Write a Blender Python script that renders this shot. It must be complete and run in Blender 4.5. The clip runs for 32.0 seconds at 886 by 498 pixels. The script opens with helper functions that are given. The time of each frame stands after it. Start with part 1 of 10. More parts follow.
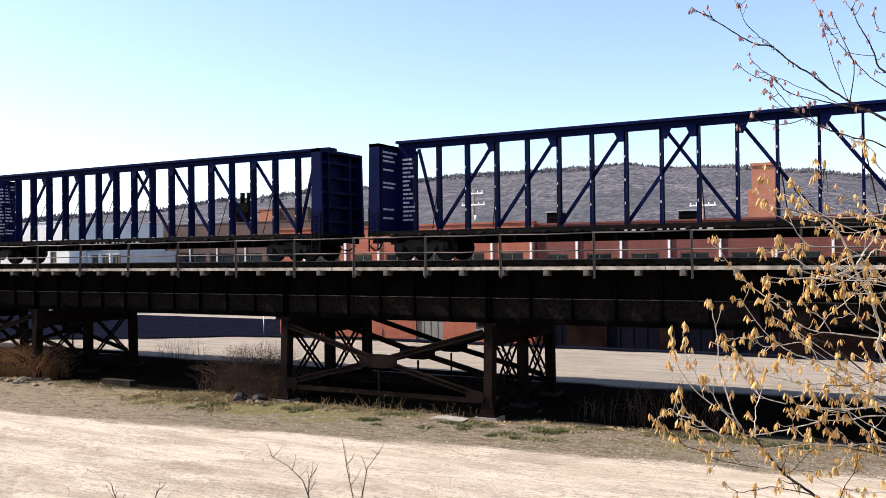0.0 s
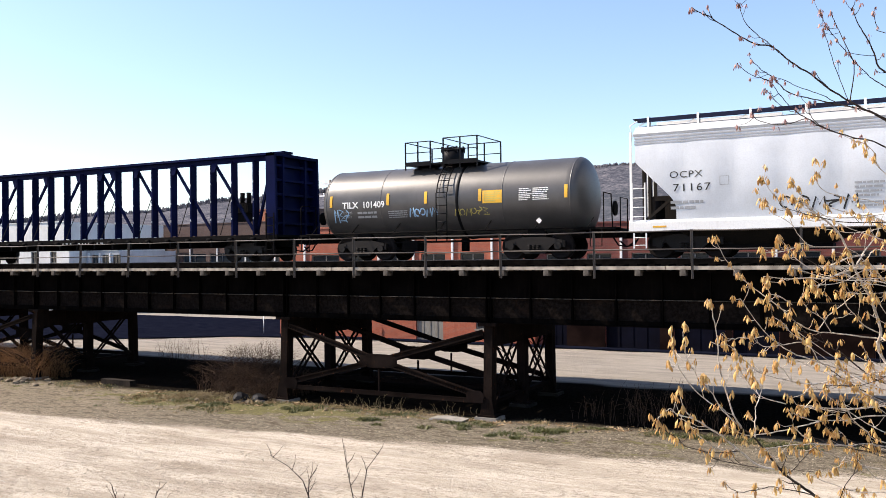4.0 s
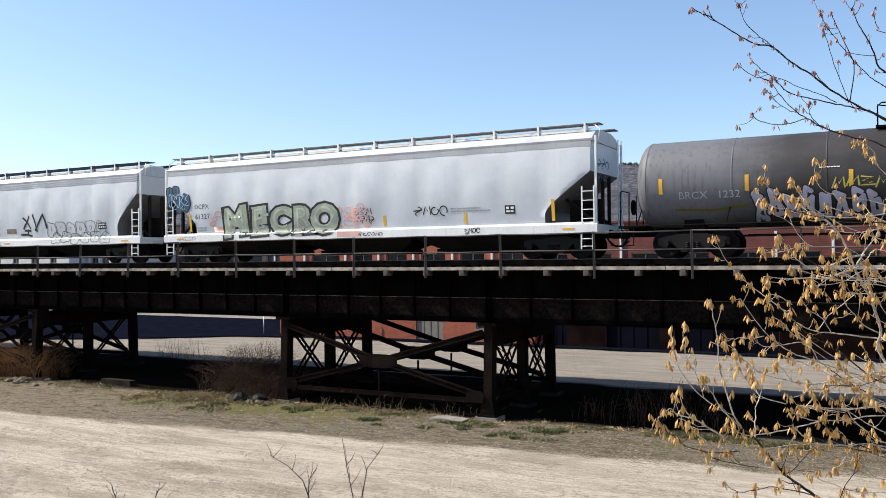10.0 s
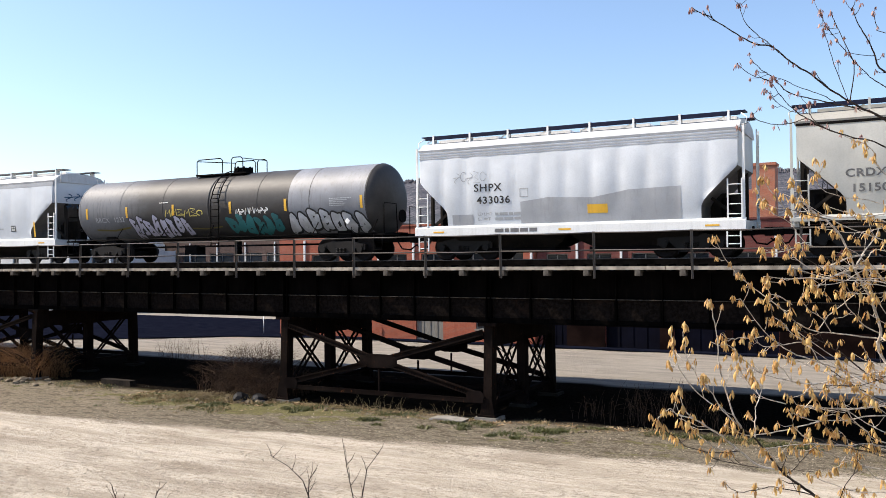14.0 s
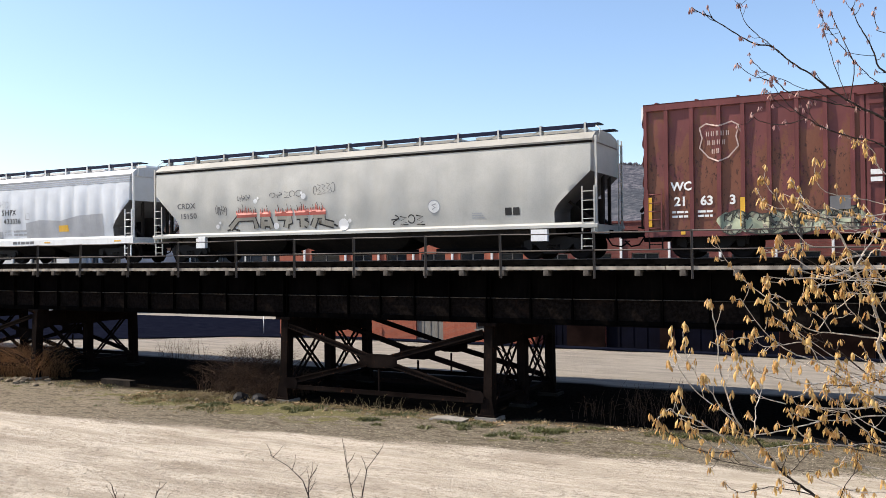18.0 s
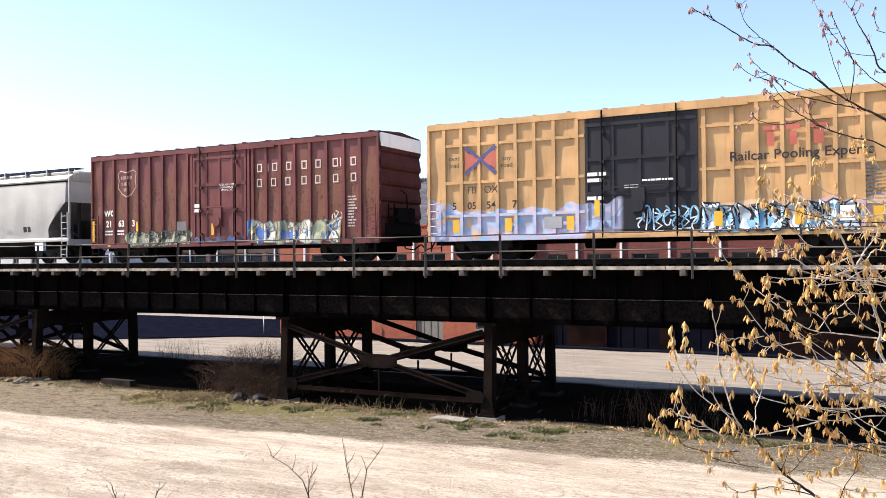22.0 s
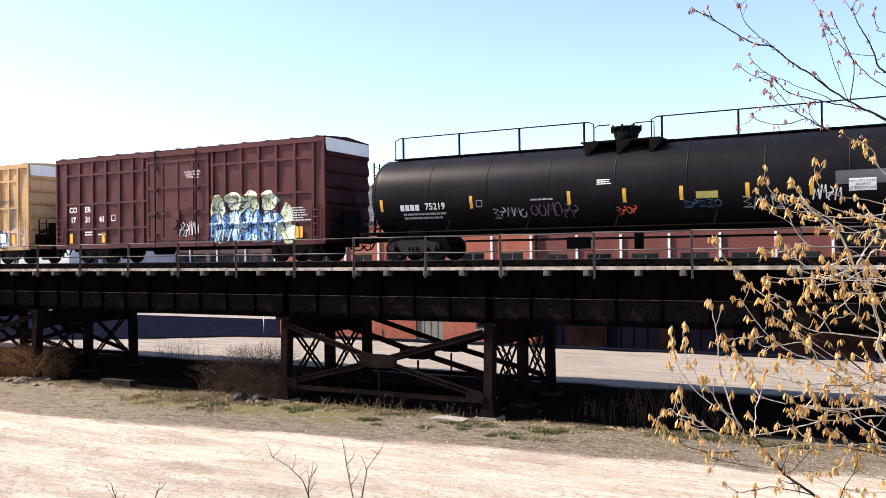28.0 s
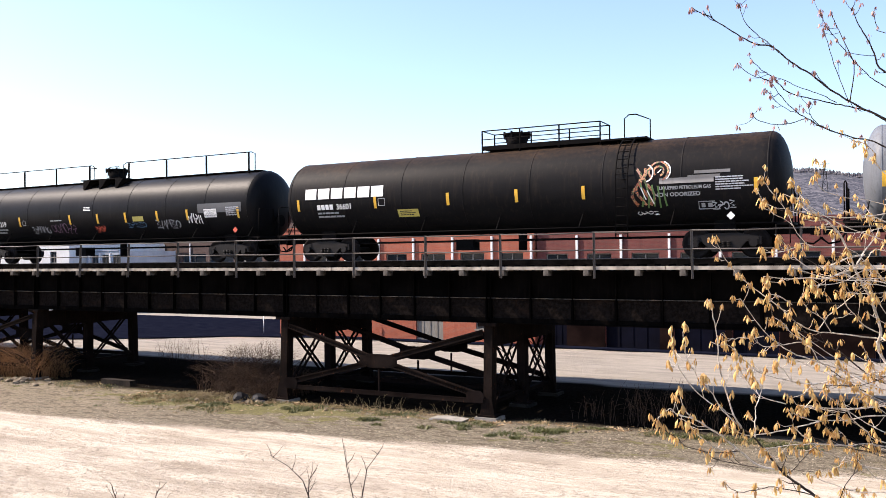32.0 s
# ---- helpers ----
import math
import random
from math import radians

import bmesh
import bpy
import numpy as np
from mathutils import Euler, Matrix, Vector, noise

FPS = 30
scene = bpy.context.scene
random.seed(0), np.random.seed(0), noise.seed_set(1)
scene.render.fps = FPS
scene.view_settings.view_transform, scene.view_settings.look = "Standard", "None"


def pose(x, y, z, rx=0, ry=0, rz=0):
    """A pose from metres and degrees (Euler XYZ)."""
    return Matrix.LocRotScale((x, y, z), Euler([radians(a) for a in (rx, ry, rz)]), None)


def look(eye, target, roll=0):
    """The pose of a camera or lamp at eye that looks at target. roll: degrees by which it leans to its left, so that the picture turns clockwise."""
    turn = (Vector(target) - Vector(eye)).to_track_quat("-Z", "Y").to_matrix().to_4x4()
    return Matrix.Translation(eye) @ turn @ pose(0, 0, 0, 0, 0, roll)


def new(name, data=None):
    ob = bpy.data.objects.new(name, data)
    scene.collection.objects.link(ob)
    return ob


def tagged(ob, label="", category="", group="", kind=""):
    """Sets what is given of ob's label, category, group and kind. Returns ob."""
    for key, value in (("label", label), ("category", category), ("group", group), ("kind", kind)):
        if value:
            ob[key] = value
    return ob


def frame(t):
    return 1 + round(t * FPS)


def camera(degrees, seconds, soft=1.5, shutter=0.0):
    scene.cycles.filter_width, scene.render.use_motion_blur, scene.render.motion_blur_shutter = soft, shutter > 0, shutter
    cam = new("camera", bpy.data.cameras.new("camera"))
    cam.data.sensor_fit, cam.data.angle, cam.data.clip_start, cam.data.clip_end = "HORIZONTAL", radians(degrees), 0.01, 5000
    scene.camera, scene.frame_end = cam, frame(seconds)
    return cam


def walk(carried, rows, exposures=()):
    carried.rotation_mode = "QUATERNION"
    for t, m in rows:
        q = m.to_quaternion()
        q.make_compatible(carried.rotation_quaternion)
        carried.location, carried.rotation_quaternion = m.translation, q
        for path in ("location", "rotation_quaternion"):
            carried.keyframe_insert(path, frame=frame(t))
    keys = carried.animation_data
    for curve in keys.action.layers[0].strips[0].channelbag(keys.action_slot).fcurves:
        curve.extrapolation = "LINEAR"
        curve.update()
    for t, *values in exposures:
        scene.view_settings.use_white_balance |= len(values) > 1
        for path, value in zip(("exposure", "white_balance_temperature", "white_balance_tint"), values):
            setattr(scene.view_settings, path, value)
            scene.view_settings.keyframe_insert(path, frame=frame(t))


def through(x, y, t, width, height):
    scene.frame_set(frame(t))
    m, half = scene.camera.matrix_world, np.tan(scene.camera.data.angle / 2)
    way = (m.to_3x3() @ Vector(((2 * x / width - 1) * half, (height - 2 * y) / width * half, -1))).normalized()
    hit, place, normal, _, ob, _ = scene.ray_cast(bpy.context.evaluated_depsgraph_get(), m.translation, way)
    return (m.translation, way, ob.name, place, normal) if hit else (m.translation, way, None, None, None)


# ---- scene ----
# ---- camera: stands still on the bank, looking across the gravel at the trestle ----
cam = camera(55.15, 32.0, soft=0.7)
STAND = pose(0.0, 0.0, 5.45, 90.0 + 0.576, 0, 28.11) @ pose(0, 0, 0, 0, 0, -0.593)
walk(cam, [(0.0, STAND), (32.0, STAND)], [(0.0, 0.84, 6700, 16), (3.0, 0.82, 6700, 16), (6.0, 0.52, 6500, 11), (9.0, 0.38, 6400, 10), (11.0, 0.38, 6450, 10), (13.0, 0.57, 6550, 12), (18.0, 0.55, 6550, 12), (20.0, 0.84, 6750, 17), (23.0, 0.98, 6650, 16), (26.0, 1.03, 6640, 18), (32.0, 1.02, 6640, 18)])

# ---- world, sun ----
SUN = Vector((-2.4, -0.84, 2.72)).normalized()
world = bpy.data.worlds.new("world")
scene.world = world
world.use_nodes = True
_n = world.node_tree.nodes
_sky = _n.new("ShaderNodeTexSky")
_sky.sky_type = 'NISHITA'
_sky.sun_disc = False
_sky.sun_elevation = math.asin(SUN.z)
_sky.sun_rotation = math.atan2(SUN.x, SUN.y)
_sky.air_density, _sky.dust_density, _sky.ozone_density = 1.0, 0.75, 2.9
world.node_tree.links.new(_sky.outputs[0], _n["Background"].inputs[0])
_n["Background"].inputs[1].default_value = 0.145
sun = new("sun", bpy.data.lights.new("sun", "SUN"))
sun.data.energy, sun.data.angle, sun.data.color = 5.0, radians(0.53), (1.0, 0.91, 0.77)
sun.matrix_world = look(SUN * 100, (0, 0, 0))


# ---- materials ----
def rgb(c):
    return (c[0], c[1], c[2], 1.0)


class Nodes:
    """A short hand for building node materials."""

    def __init__(self, name):
        self.m = bpy.data.materials.new(name)
        self.m.use_nodes = True
        self.t = self.m.node_tree
        self.b = self.t.nodes["Principled BSDF"]
        self.co = self.t.nodes.new("ShaderNodeTexCoord")

    def node(self, kind, **inputs):
        n = self.t.nodes.new(kind)
        return n

    def plug(self, a, b):
        if isinstance(a, (int, float)):
            b.default_value = a
        elif isinstance(a, tuple):
            b.default_value = rgb(a) if len(b.default_value) == 4 else a
        else:
            self.t.links.new(a, b)

    def scaled(self, sx, sy, sz, space="Object", ox=0.0, oy=0.0, oz=0.0, rz=0.0):
        n = self.node("ShaderNodeMapping")
        self.plug(self.co.outputs[space], n.inputs[0])
        n.inputs["Scale"].default_value = (sx, sy, sz)
        n.inputs["Location"].default_value = (ox, oy, oz)
        n.inputs["Rotation"].default_value = (0, 0, rz)
        return n.outputs[0]

    def noise(self, vec, scale=5.0, detail=4.0, rough=0.55, dist=0.0, color=False):
        n = self.node("ShaderNodeTexNoise")
        self.plug(vec, n.inputs["Vector"])
        n.inputs["Scale"].default_value, n.inputs["Detail"].default_value = scale, detail
        n.inputs["Roughness"].default_value, n.inputs["Distortion"].default_value = rough, dist
        return n.outputs["Color" if color else "Fac"]

    def cells(self, vec, scale=5.0, color=False, feature="F1"):
        n = self.node("ShaderNodeTexVoronoi")
        n.feature = feature
        self.plug(vec, n.inputs["Vector"])
        n.inputs["Scale"].default_value = scale
        return n.outputs["Color" if color else "Distance"]

    def math(self, op, a, b=0.0, c=0.0):
        n = self.node("ShaderNodeMath")
        n.operation = op
        self.plug(a, n.inputs[0]), self.plug(b, n.inputs[1]), self.plug(c, n.inputs[2])
        return n.outputs[0]

    def step(self, v, lo, hi):
        n = self.node("ShaderNodeMapRange")
        n.interpolation_type = 'SMOOTHSTEP'
        self.plug(v, n.inputs[0])
        n.inputs[1].default_value, n.inputs[2].default_value = min(lo, hi), max(lo, hi)
        n.inputs[3].default_value, n.inputs[4].default_value = (0.0, 1.0) if hi > lo else (1.0, 0.0)
        return n.outputs[0]

    def mix(self, fac, a, b, mode='MIX'):
        n = self.node("ShaderNodeMix")
        n.data_type, n.blend_type = 'RGBA', mode
        self.plug(fac, n.inputs[0]), self.plug(a, n.inputs[6]), self.plug(b, n.inputs[7])
        return n.outputs[2]

    def ramp(self, v, stops, constant=False):
        n = self.node("ShaderNodeValToRGB")
        n.color_ramp.interpolation = 'CONSTANT' if constant else 'LINEAR'
        e = n.color_ramp.elements
        while len(e) < len(stops):
            e.new(0.5)
        for k, (p, c) in enumerate(stops):
            e[k].position, e[k].color = p, rgb(c)
        self.plug(v, n.inputs[0])
        return n.outputs[0]

    def axes(self, space="Object"):
        n = self.node("ShaderNodeSeparateXYZ")
        self.plug(self.co.outputs[space], n.inputs[0])
        return n.outputs

    def bump(self, v, strength=0.3, distance=0.02):
        n = self.node("ShaderNodeBump")
        n.inputs["Strength"].default_value, n.inputs["Distance"].default_value = strength, distance
        self.plug(v, n.inputs["Height"])
        self.plug(n.outputs[0], self.b.inputs["Normal"])

    def done(self, color, rough=0.6, metal=0.0):
        self.plug(color, self.b.inputs["Base Color"])
        self.plug(rough, self.b.inputs["Roughness"])
        self.plug(metal, self.b.inputs["Metallic"])
        return self.m


def dark(c, k):
    return tuple(min(1.0, x * k) for x in c)


def paint(name, c, rough=0.55, metal=0.0, var=0.18, grime=0.35, grime_c=(0.06, 0.05, 0.04), rust=0.0, scale=1.0, bump=0.12, streak=0.35, gloss=0.5, rust_k=1.0):
    """Painted or bare metal: broad fading, vertical streaks of dirt, patches of rust, fine relief."""
    n = Nodes(name)
    broad = n.noise(n.scaled(scale, scale, scale), 0.8, 3)
    fine = n.noise(n.scaled(scale, scale, scale), 22, 3)
    run = n.noise(n.scaled(5 * scale, 5 * scale, streak * scale), 1.6, 5, 0.65)
    col = n.mix(n.step(broad, 0.3, 0.7), dark(c, 1 - var), dark(c, 1 + var))
    col = n.mix(n.math("MULTIPLY", n.step(fine, 0.35, 0.75), 0.18), col, dark(c, 0.55))
    col = n.mix(n.math("MULTIPLY", n.step(run, 0.5, 0.72), grime), col, grime_c)
    r = n.math("MULTIPLY_ADD", fine, 0.25, rough - 0.12)
    n.b.inputs["Specular IOR Level"].default_value = gloss
    if rust:
        spots = n.noise(n.scaled(scale, scale, 0.6 * scale), 4.5, 6, 0.7)
        col = n.mix(n.step(spots, 0.74 - 0.3 * rust, 0.80 - 0.25 * rust), col, n.mix(fine, dark((0.12, 0.045, 0.02), rust_k), dark((0.24, 0.10, 0.05), rust_k)))
    n.bump(n.math("ADD", fine, n.math("MULTIPLY", run, 0.5)), bump, 0.01)
    return n.done(col, r, metal)


def rough_stuff(name, c1, c2, scale=6.0, rough=0.9, bump=0.4, c3=None, space="Object", dist=0.02, gloss=0.12):
    n = Nodes(name)
    n.b.inputs["Specular IOR Level"].default_value = gloss
    a = n.noise(n.scaled(1, 1, 1, space), scale, 5, 0.6)
    b = n.noise(n.scaled(1, 1, 1, space), scale * 9, 3, 0.6)
    col = n.mix(n.step(a, 0.32, 0.68), c1, c2)
    if c3:
        col = n.mix(n.step(b, 0.55, 0.7), col, c3)
    n.bump(n.math("ADD", a, b), bump, dist)
    return n.done(col, rough)

PAINT_BLACK = paint("tank_black", (0.006, 0.0061, 0.0072), 0.45, 0, 0.25, 0.35, (0.017, 0.0145, 0.013), 0.05, gloss=0.08)


def bloomed(m, z0, z1):
    """Brown rust bloom over the crown of a tank."""
    n = Nodes(m)
    x, y, z = n.axes()
    broad = n.noise(n.scaled(0.35, 1, 1), 1.2, 5, 0.65)
    fine = n.noise(n.scaled(1, 1, 1), 22, 3)
    run = n.noise(n.scaled(5, 5, 0.35), 1.6, 5, 0.65)
    col = n.mix(n.step(broad, 0.3, 0.7), (0.0055, 0.0054, 0.006), (0.009, 0.0085, 0.009))
    col = n.mix(n.math("MULTIPLY", n.step(run, 0.5, 0.72), 0.4), col, (0.03, 0.022, 0.016))
    high = n.step(n.math("MULTIPLY_ADD", broad, 1.3, z), z0 + 0.65, z1 + 0.65)
    col = n.mix(n.math("MULTIPLY", high, n.step(run, 0.25, 0.6)), col, n.mix(fine, (0.030, 0.020, 0.013), (0.072, 0.043, 0.025)))
    n.b.inputs["Specular IOR Level"].default_value = 0.07
    n.bump(n.math("ADD", fine, n.math("MULTIPLY", run, 0.5)), 0.12, 0.01)
    return n.done(col, n.math("MULTIPLY_ADD", fine, 0.25, 0.45))


PAINT_BLOOM = bloomed("tank_black_bloom", 3.3, 4.2)
PAINT_CHARCOAL = paint("tank_charcoal", (0.056, 0.053, 0.052), 0.42, 0, 0.25, 0.4, (0.05, 0.045, 0.04), 0.0, gloss=0.6)


def bleached_tank():
    """Grey tank paint, chalky and pale towards one end and brown-black in the middle."""
    n = Nodes("tank_grey")
    x, y, z = n.axes()
    broad = n.noise(n.scaled(0.5, 1, 1), 1.1, 5, 0.65)
    fine = n.noise(n.scaled(1, 1, 1), 22, 3)
    run = n.noise(n.scaled(5, 5, 0.35), 1.6, 5, 0.65)
    col = n.mix(n.step(broad, 0.3, 0.7), (0.026, 0.0235, 0.023), (0.048, 0.045, 0.044))
    chalk = n.step(n.math("MULTIPLY_ADD", n.math("SUBTRACT", broad, 0.5), 4.0, x), -3.4, -6.6)
    col = n.mix(n.math("MULTIPLY", chalk, 0.85), col, (0.165, 0.17, 0.185))
    col = n.mix(n.math("MULTIPLY", n.step(run, 0.5, 0.72), 0.45), col, (0.034, 0.030, 0.028))
    n.b.inputs["Specular IOR Level"].default_value = 0.35
    n.bump(n.math("ADD", fine, n.math("MULTIPLY", run, 0.5)), 0.12, 0.01)
    return n.done(col, n.math("MULTIPLY_ADD", fine, 0.25, 0.43))


PAINT_GREY_TANK = bleached_tank()
UNDER = paint("underframe_black", (0.006, 0.0055, 0.0055), 0.8, 0, 0.3, 0.4, (0.014, 0.011, 0.009), 0.06, gloss=0.03, rust_k=0.5)
TRUCK = paint("truck_iron", (0.013, 0.0105, 0.0095), 0.6, 0, 0.3, 0.4, (0.012, 0.009, 0.007), 0.2, gloss=0.2, rust_k=0.5)
WHEEL_STEEL = paint("wheel_steel", (0.013, 0.010, 0.009), 0.7, 0.0, 0.3, 0.4, (0.02, 0.012, 0.008), 0.12, gloss=0.08, rust_k=0.4)
# Front row's copy of the trestle steel: rustier, and lighter as if sunlit.
RUSTY_LIT = paint("rusty_lit_steel", (0.010, 0.0072, 0.0062), 0.85, 0.0, 0.4, 0.5, (0.028, 0.015, 0.010), 0.42, 1.5, 0.35, gloss=0.02, rust_k=0.5)
# Navy doors taken near black, with the lower wall's shade in it.
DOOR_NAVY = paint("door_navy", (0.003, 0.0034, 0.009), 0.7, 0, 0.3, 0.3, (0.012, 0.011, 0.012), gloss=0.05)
NAVY = paint("centerbeam_navy", (0.0016, 0.0042, 0.032), 0.55, 0, 0.3, 0.2, (0.004, 0.006, 0.024), 0.0, gloss=0.04)
HOPPER_GREY = paint("hopper_grey", (0.585, 0.615, 0.65), 0.5, 0, 0.07, 0.07, (0.36, 0.34, 0.31), 0.0, 1.0, 0.06, 0.12)
HOPPER_TAN = paint("hopper_pale_grey", (0.45, 0.445, 0.41), 0.55, 0, 0.09, 0.10, (0.30, 0.28, 0.24), 0.0, 1.0, 0.06, 0.12)
HOPPER_WHITE = paint("hopper_white", (0.78, 0.78, 0.77), 0.5, 0, 0.06, 0.18, (0.42, 0.40, 0.36), 0.02, 1.0, 0.06, 0.12)
STRIPE_GREY = paint("stripe_grey", (0.34, 0.35, 0.37), 0.5, 0, 0.1, 0.2)
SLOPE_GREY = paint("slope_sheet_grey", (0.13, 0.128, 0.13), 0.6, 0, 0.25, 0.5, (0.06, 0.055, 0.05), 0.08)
ROOF_TAN = paint("weathered_tan_roof", (0.34, 0.325, 0.285), 0.6, 0, 0.12, 0.3, (0.20, 0.18, 0.15))
ROOF_GREY = paint("weathered_grey_roof", (0.50, 0.51, 0.52), 0.6, 0, 0.1, 0.25, (0.30, 0.28, 0.25))
# Navy of the boards, also used to paint the shade below them.
BOARD_NAVY_SHADE = paint("navy_shade_board", (0.010, 0.013, 0.032), 0.6, 0, 0.2, 0.2, gloss=0.1)
# Near-black brown of the outlet bays and end frames.
BAY_DARK = paint("outlet_bay_dark", (0.022, 0.019, 0.017), 0.75, 0, 0.3, 0.5, (0.05, 0.036, 0.026), 0.1, gloss=0.05)
WHITE_PAINT = paint("white_paint", (0.80, 0.80, 0.78), 0.55, 0, 0.05, 0.2, (0.4, 0.38, 0.34))
YELLOW = paint("reflector_yellow", (0.75, 0.42, 0.03), 0.4, 0, 0.12, 0.2, (0.3, 0.2, 0.1))
BLACK_INK = paint("black_ink", (0.012, 0.012, 0.013), 0.6, 0, 0.2, 0.0)
RED_INK = paint("red_ink", (0.55, 0.09, 0.05), 0.6, 0, 0.15, 0.1)
PINK_INK = paint("pale_red_spray", (0.72, 0.42, 0.36), 0.6, 0, 0.15, 0.1)
GREY_INK = paint("grey_ink", (0.33, 0.34, 0.35), 0.6, 0, 0.15, 0.1)
SILVER_INK = paint("silver_spray", (0.42, 0.44, 0.47), 0.45, 0.1, 0.2, 0.1)
SAGE_INK = paint("sage_spray", (0.33, 0.37, 0.29), 0.6, 0, 0.25, 0.1, scale=3.0)
TEAL_INK = paint("teal_spray", (0.03, 0.17, 0.18), 0.55, 0, 0.2, 0.1)
BLUE_INK = paint("blue_spray", (0.03, 0.09, 0.17), 0.55, 0, 0.3, 0.1, scale=2.0)
SKYBLUE_INK = paint("pale_blue_spray", (0.30, 0.50, 0.70), 0.55, 0, 0.3, 0.1, scale=2.0)
LIME_INK = paint("yellow_spray", (0.50, 0.42, 0.10), 0.55, 0, 0.2, 0.1)
TRESTLE = paint("trestle_steel", (0.009, 0.0065, 0.006), 0.85, 0.0, 0.4, 0.5, (0.022, 0.012, 0.009), 0.34, 1.5, 0.35, gloss=0.02, rust_k=0.42)
# Near-black: the shade under the walkway is put into the girder's colour.
GIRDER = paint("girder_shade_black", (0.0026, 0.0023, 0.0022), 0.9, 0.0, 0.4, 0.4, (0.009, 0.0065, 0.0055), 0.12, 1.5, 0.35, gloss=0.0, rust_k=0.2)


def dappled_web():
    """Near-black plate; faint rust patches also stand in for sun dapples."""
    n = Nodes("rust_dapple_web")
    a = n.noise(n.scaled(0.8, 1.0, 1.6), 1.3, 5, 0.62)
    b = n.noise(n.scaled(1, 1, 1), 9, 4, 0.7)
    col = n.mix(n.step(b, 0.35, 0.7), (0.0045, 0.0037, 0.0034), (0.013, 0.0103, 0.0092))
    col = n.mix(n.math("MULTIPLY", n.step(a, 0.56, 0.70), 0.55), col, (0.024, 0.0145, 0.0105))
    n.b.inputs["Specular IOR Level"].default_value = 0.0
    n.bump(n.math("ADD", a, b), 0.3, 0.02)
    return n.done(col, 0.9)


WEB_DAPPLED = dappled_web()
# Ledge paler than the girder: the sun it catches is in the colour.
LEDGE_LIT = rough_stuff("lit_ledge", (0.02, 0.018, 0.016), (0.075, 0.066, 0.058), 6.0, 0.9, 0.3, gloss=0.0)
# Rear footings' copy of the concrete, with their shade in the colour.
SHADE_CONCRETE = rough_stuff("shade_concrete", (0.010, 0.009, 0.008), (0.028, 0.025, 0.021), 2.5, 0.9, 0.4)
RAIL_STEEL = paint("rail_steel", (0.12, 0.10, 0.09), 0.45, 0.7, 0.2, 0.3)
RAILING_MAT = paint("railing_grey", (0.062, 0.052, 0.045), 0.6, 0.1, 0.2, 0.3, (0.08, 0.06, 0.05), 0.2)
TIMBER = rough_stuff("weathered_timber", (0.19, 0.165, 0.14), (0.42, 0.37, 0.31), 3.0, 0.9, 0.5, gloss=0.0)
BRACKET_WOOD = rough_stuff("grey_bracket_wood", (0.022, 0.019, 0.017), (0.13, 0.115, 0.10), 3.0, 0.9, 0.5, gloss=0.0)
# Creosote brown taken to near black, with the deck's shade in it.
TIE_WOOD = rough_stuff("creosoted_shade_tie", (0.003, 0.0026, 0.0023), (0.009, 0.0075, 0.0065), 3.0, 0.9, 0.5, gloss=0.0)
CONCRETE = rough_stuff("old_concrete", (0.17, 0.155, 0.135), (0.30, 0.28, 0.25), 2.5, 0.9, 0.4)
ROCK = rough_stuff("field_stone", (0.10, 0.078, 0.055), (0.25, 0.20, 0.14), 4.0, 0.9, 0.5)
BAG = paint("black_plastic_bag", (0.012, 0.012, 0.014), 0.6, 0, 0.3, 0.1, gloss=0.12)
BAG_WHITE = paint("white_plastic_bag", (0.085, 0.085, 0.095), 0.5, 0, 0.1, 0.1)
ASPHALT = rough_stuff("asphalt", (0.004, 0.005, 0.011), (0.008, 0.0095, 0.017), 1.2, 0.9, 0.3, (0.003, 0.004, 0.008), gloss=0.0)
BARK = rough_stuff("twig_bark", (0.02, 0.014, 0.011), (0.08, 0.062, 0.052), 30.0, 0.8, 0.3)
# Pale copy of the bark: sunlight on the lower twigs put into colour.
BARK_LIT = rough_stuff("pale_lit_bark", (0.34, 0.28, 0.22), (0.70, 0.62, 0.52), 30.0, 0.7, 0.3)
DRY_STEM = rough_stuff("dry_stem", (0.022, 0.013, 0.009), (0.105, 0.066, 0.044), 12.0, 0.9, 0.3)
RUSSET = rough_stuff("russet_brush", (0.10, 0.045, 0.02), (0.34, 0.18, 0.08), 12.0, 0.9, 0.3)


def leafy(name, c1, c2, through=0.35):
    n = Nodes(name)
    info = n.node("ShaderNodeNewGeometry").outputs["Random Per Island"]
    n.b.inputs["Subsurface Weight"].default_value = 0.0
    tr = n.node("ShaderNodeBsdfTranslucent")
    mixs = n.node("ShaderNodeMixShader")
    col = n.mix(info, c1, c2)
    col = n.mix(n.math("MULTIPLY", n.noise(n.scaled(1, 1, 1), 60, 2), 0.5), col, dark(c1, 0.6))
    n.plug(col, tr.inputs[0])
    m = n.done(col, 0.6)
    mixs.inputs[0].default_value = through
    out = n.t.nodes["Material Output"]
    n.t.links.new(n.b.outputs[0], mixs.inputs[1])
    n.t.links.new(tr.outputs[0], mixs.inputs[2])
    n.t.links.new(mixs.outputs[0], out.inputs[0])
    return m


BUD = leafy("young_leaf_tan", (0.80, 0.54, 0.19), (0.42, 0.19, 0.055), 0.25)
BUD_RED = leafy("young_leaf_russet", (0.26, 0.10, 0.10), (0.66, 0.42, 0.34), 0.2)
GRASS = leafy("grass_blades", (0.045, 0.062, 0.018), (0.16, 0.15, 0.048), 0.25)
STRAW = leafy("straw_blades", (0.22, 0.16, 0.075), (0.36, 0.28, 0.14), 0.25)


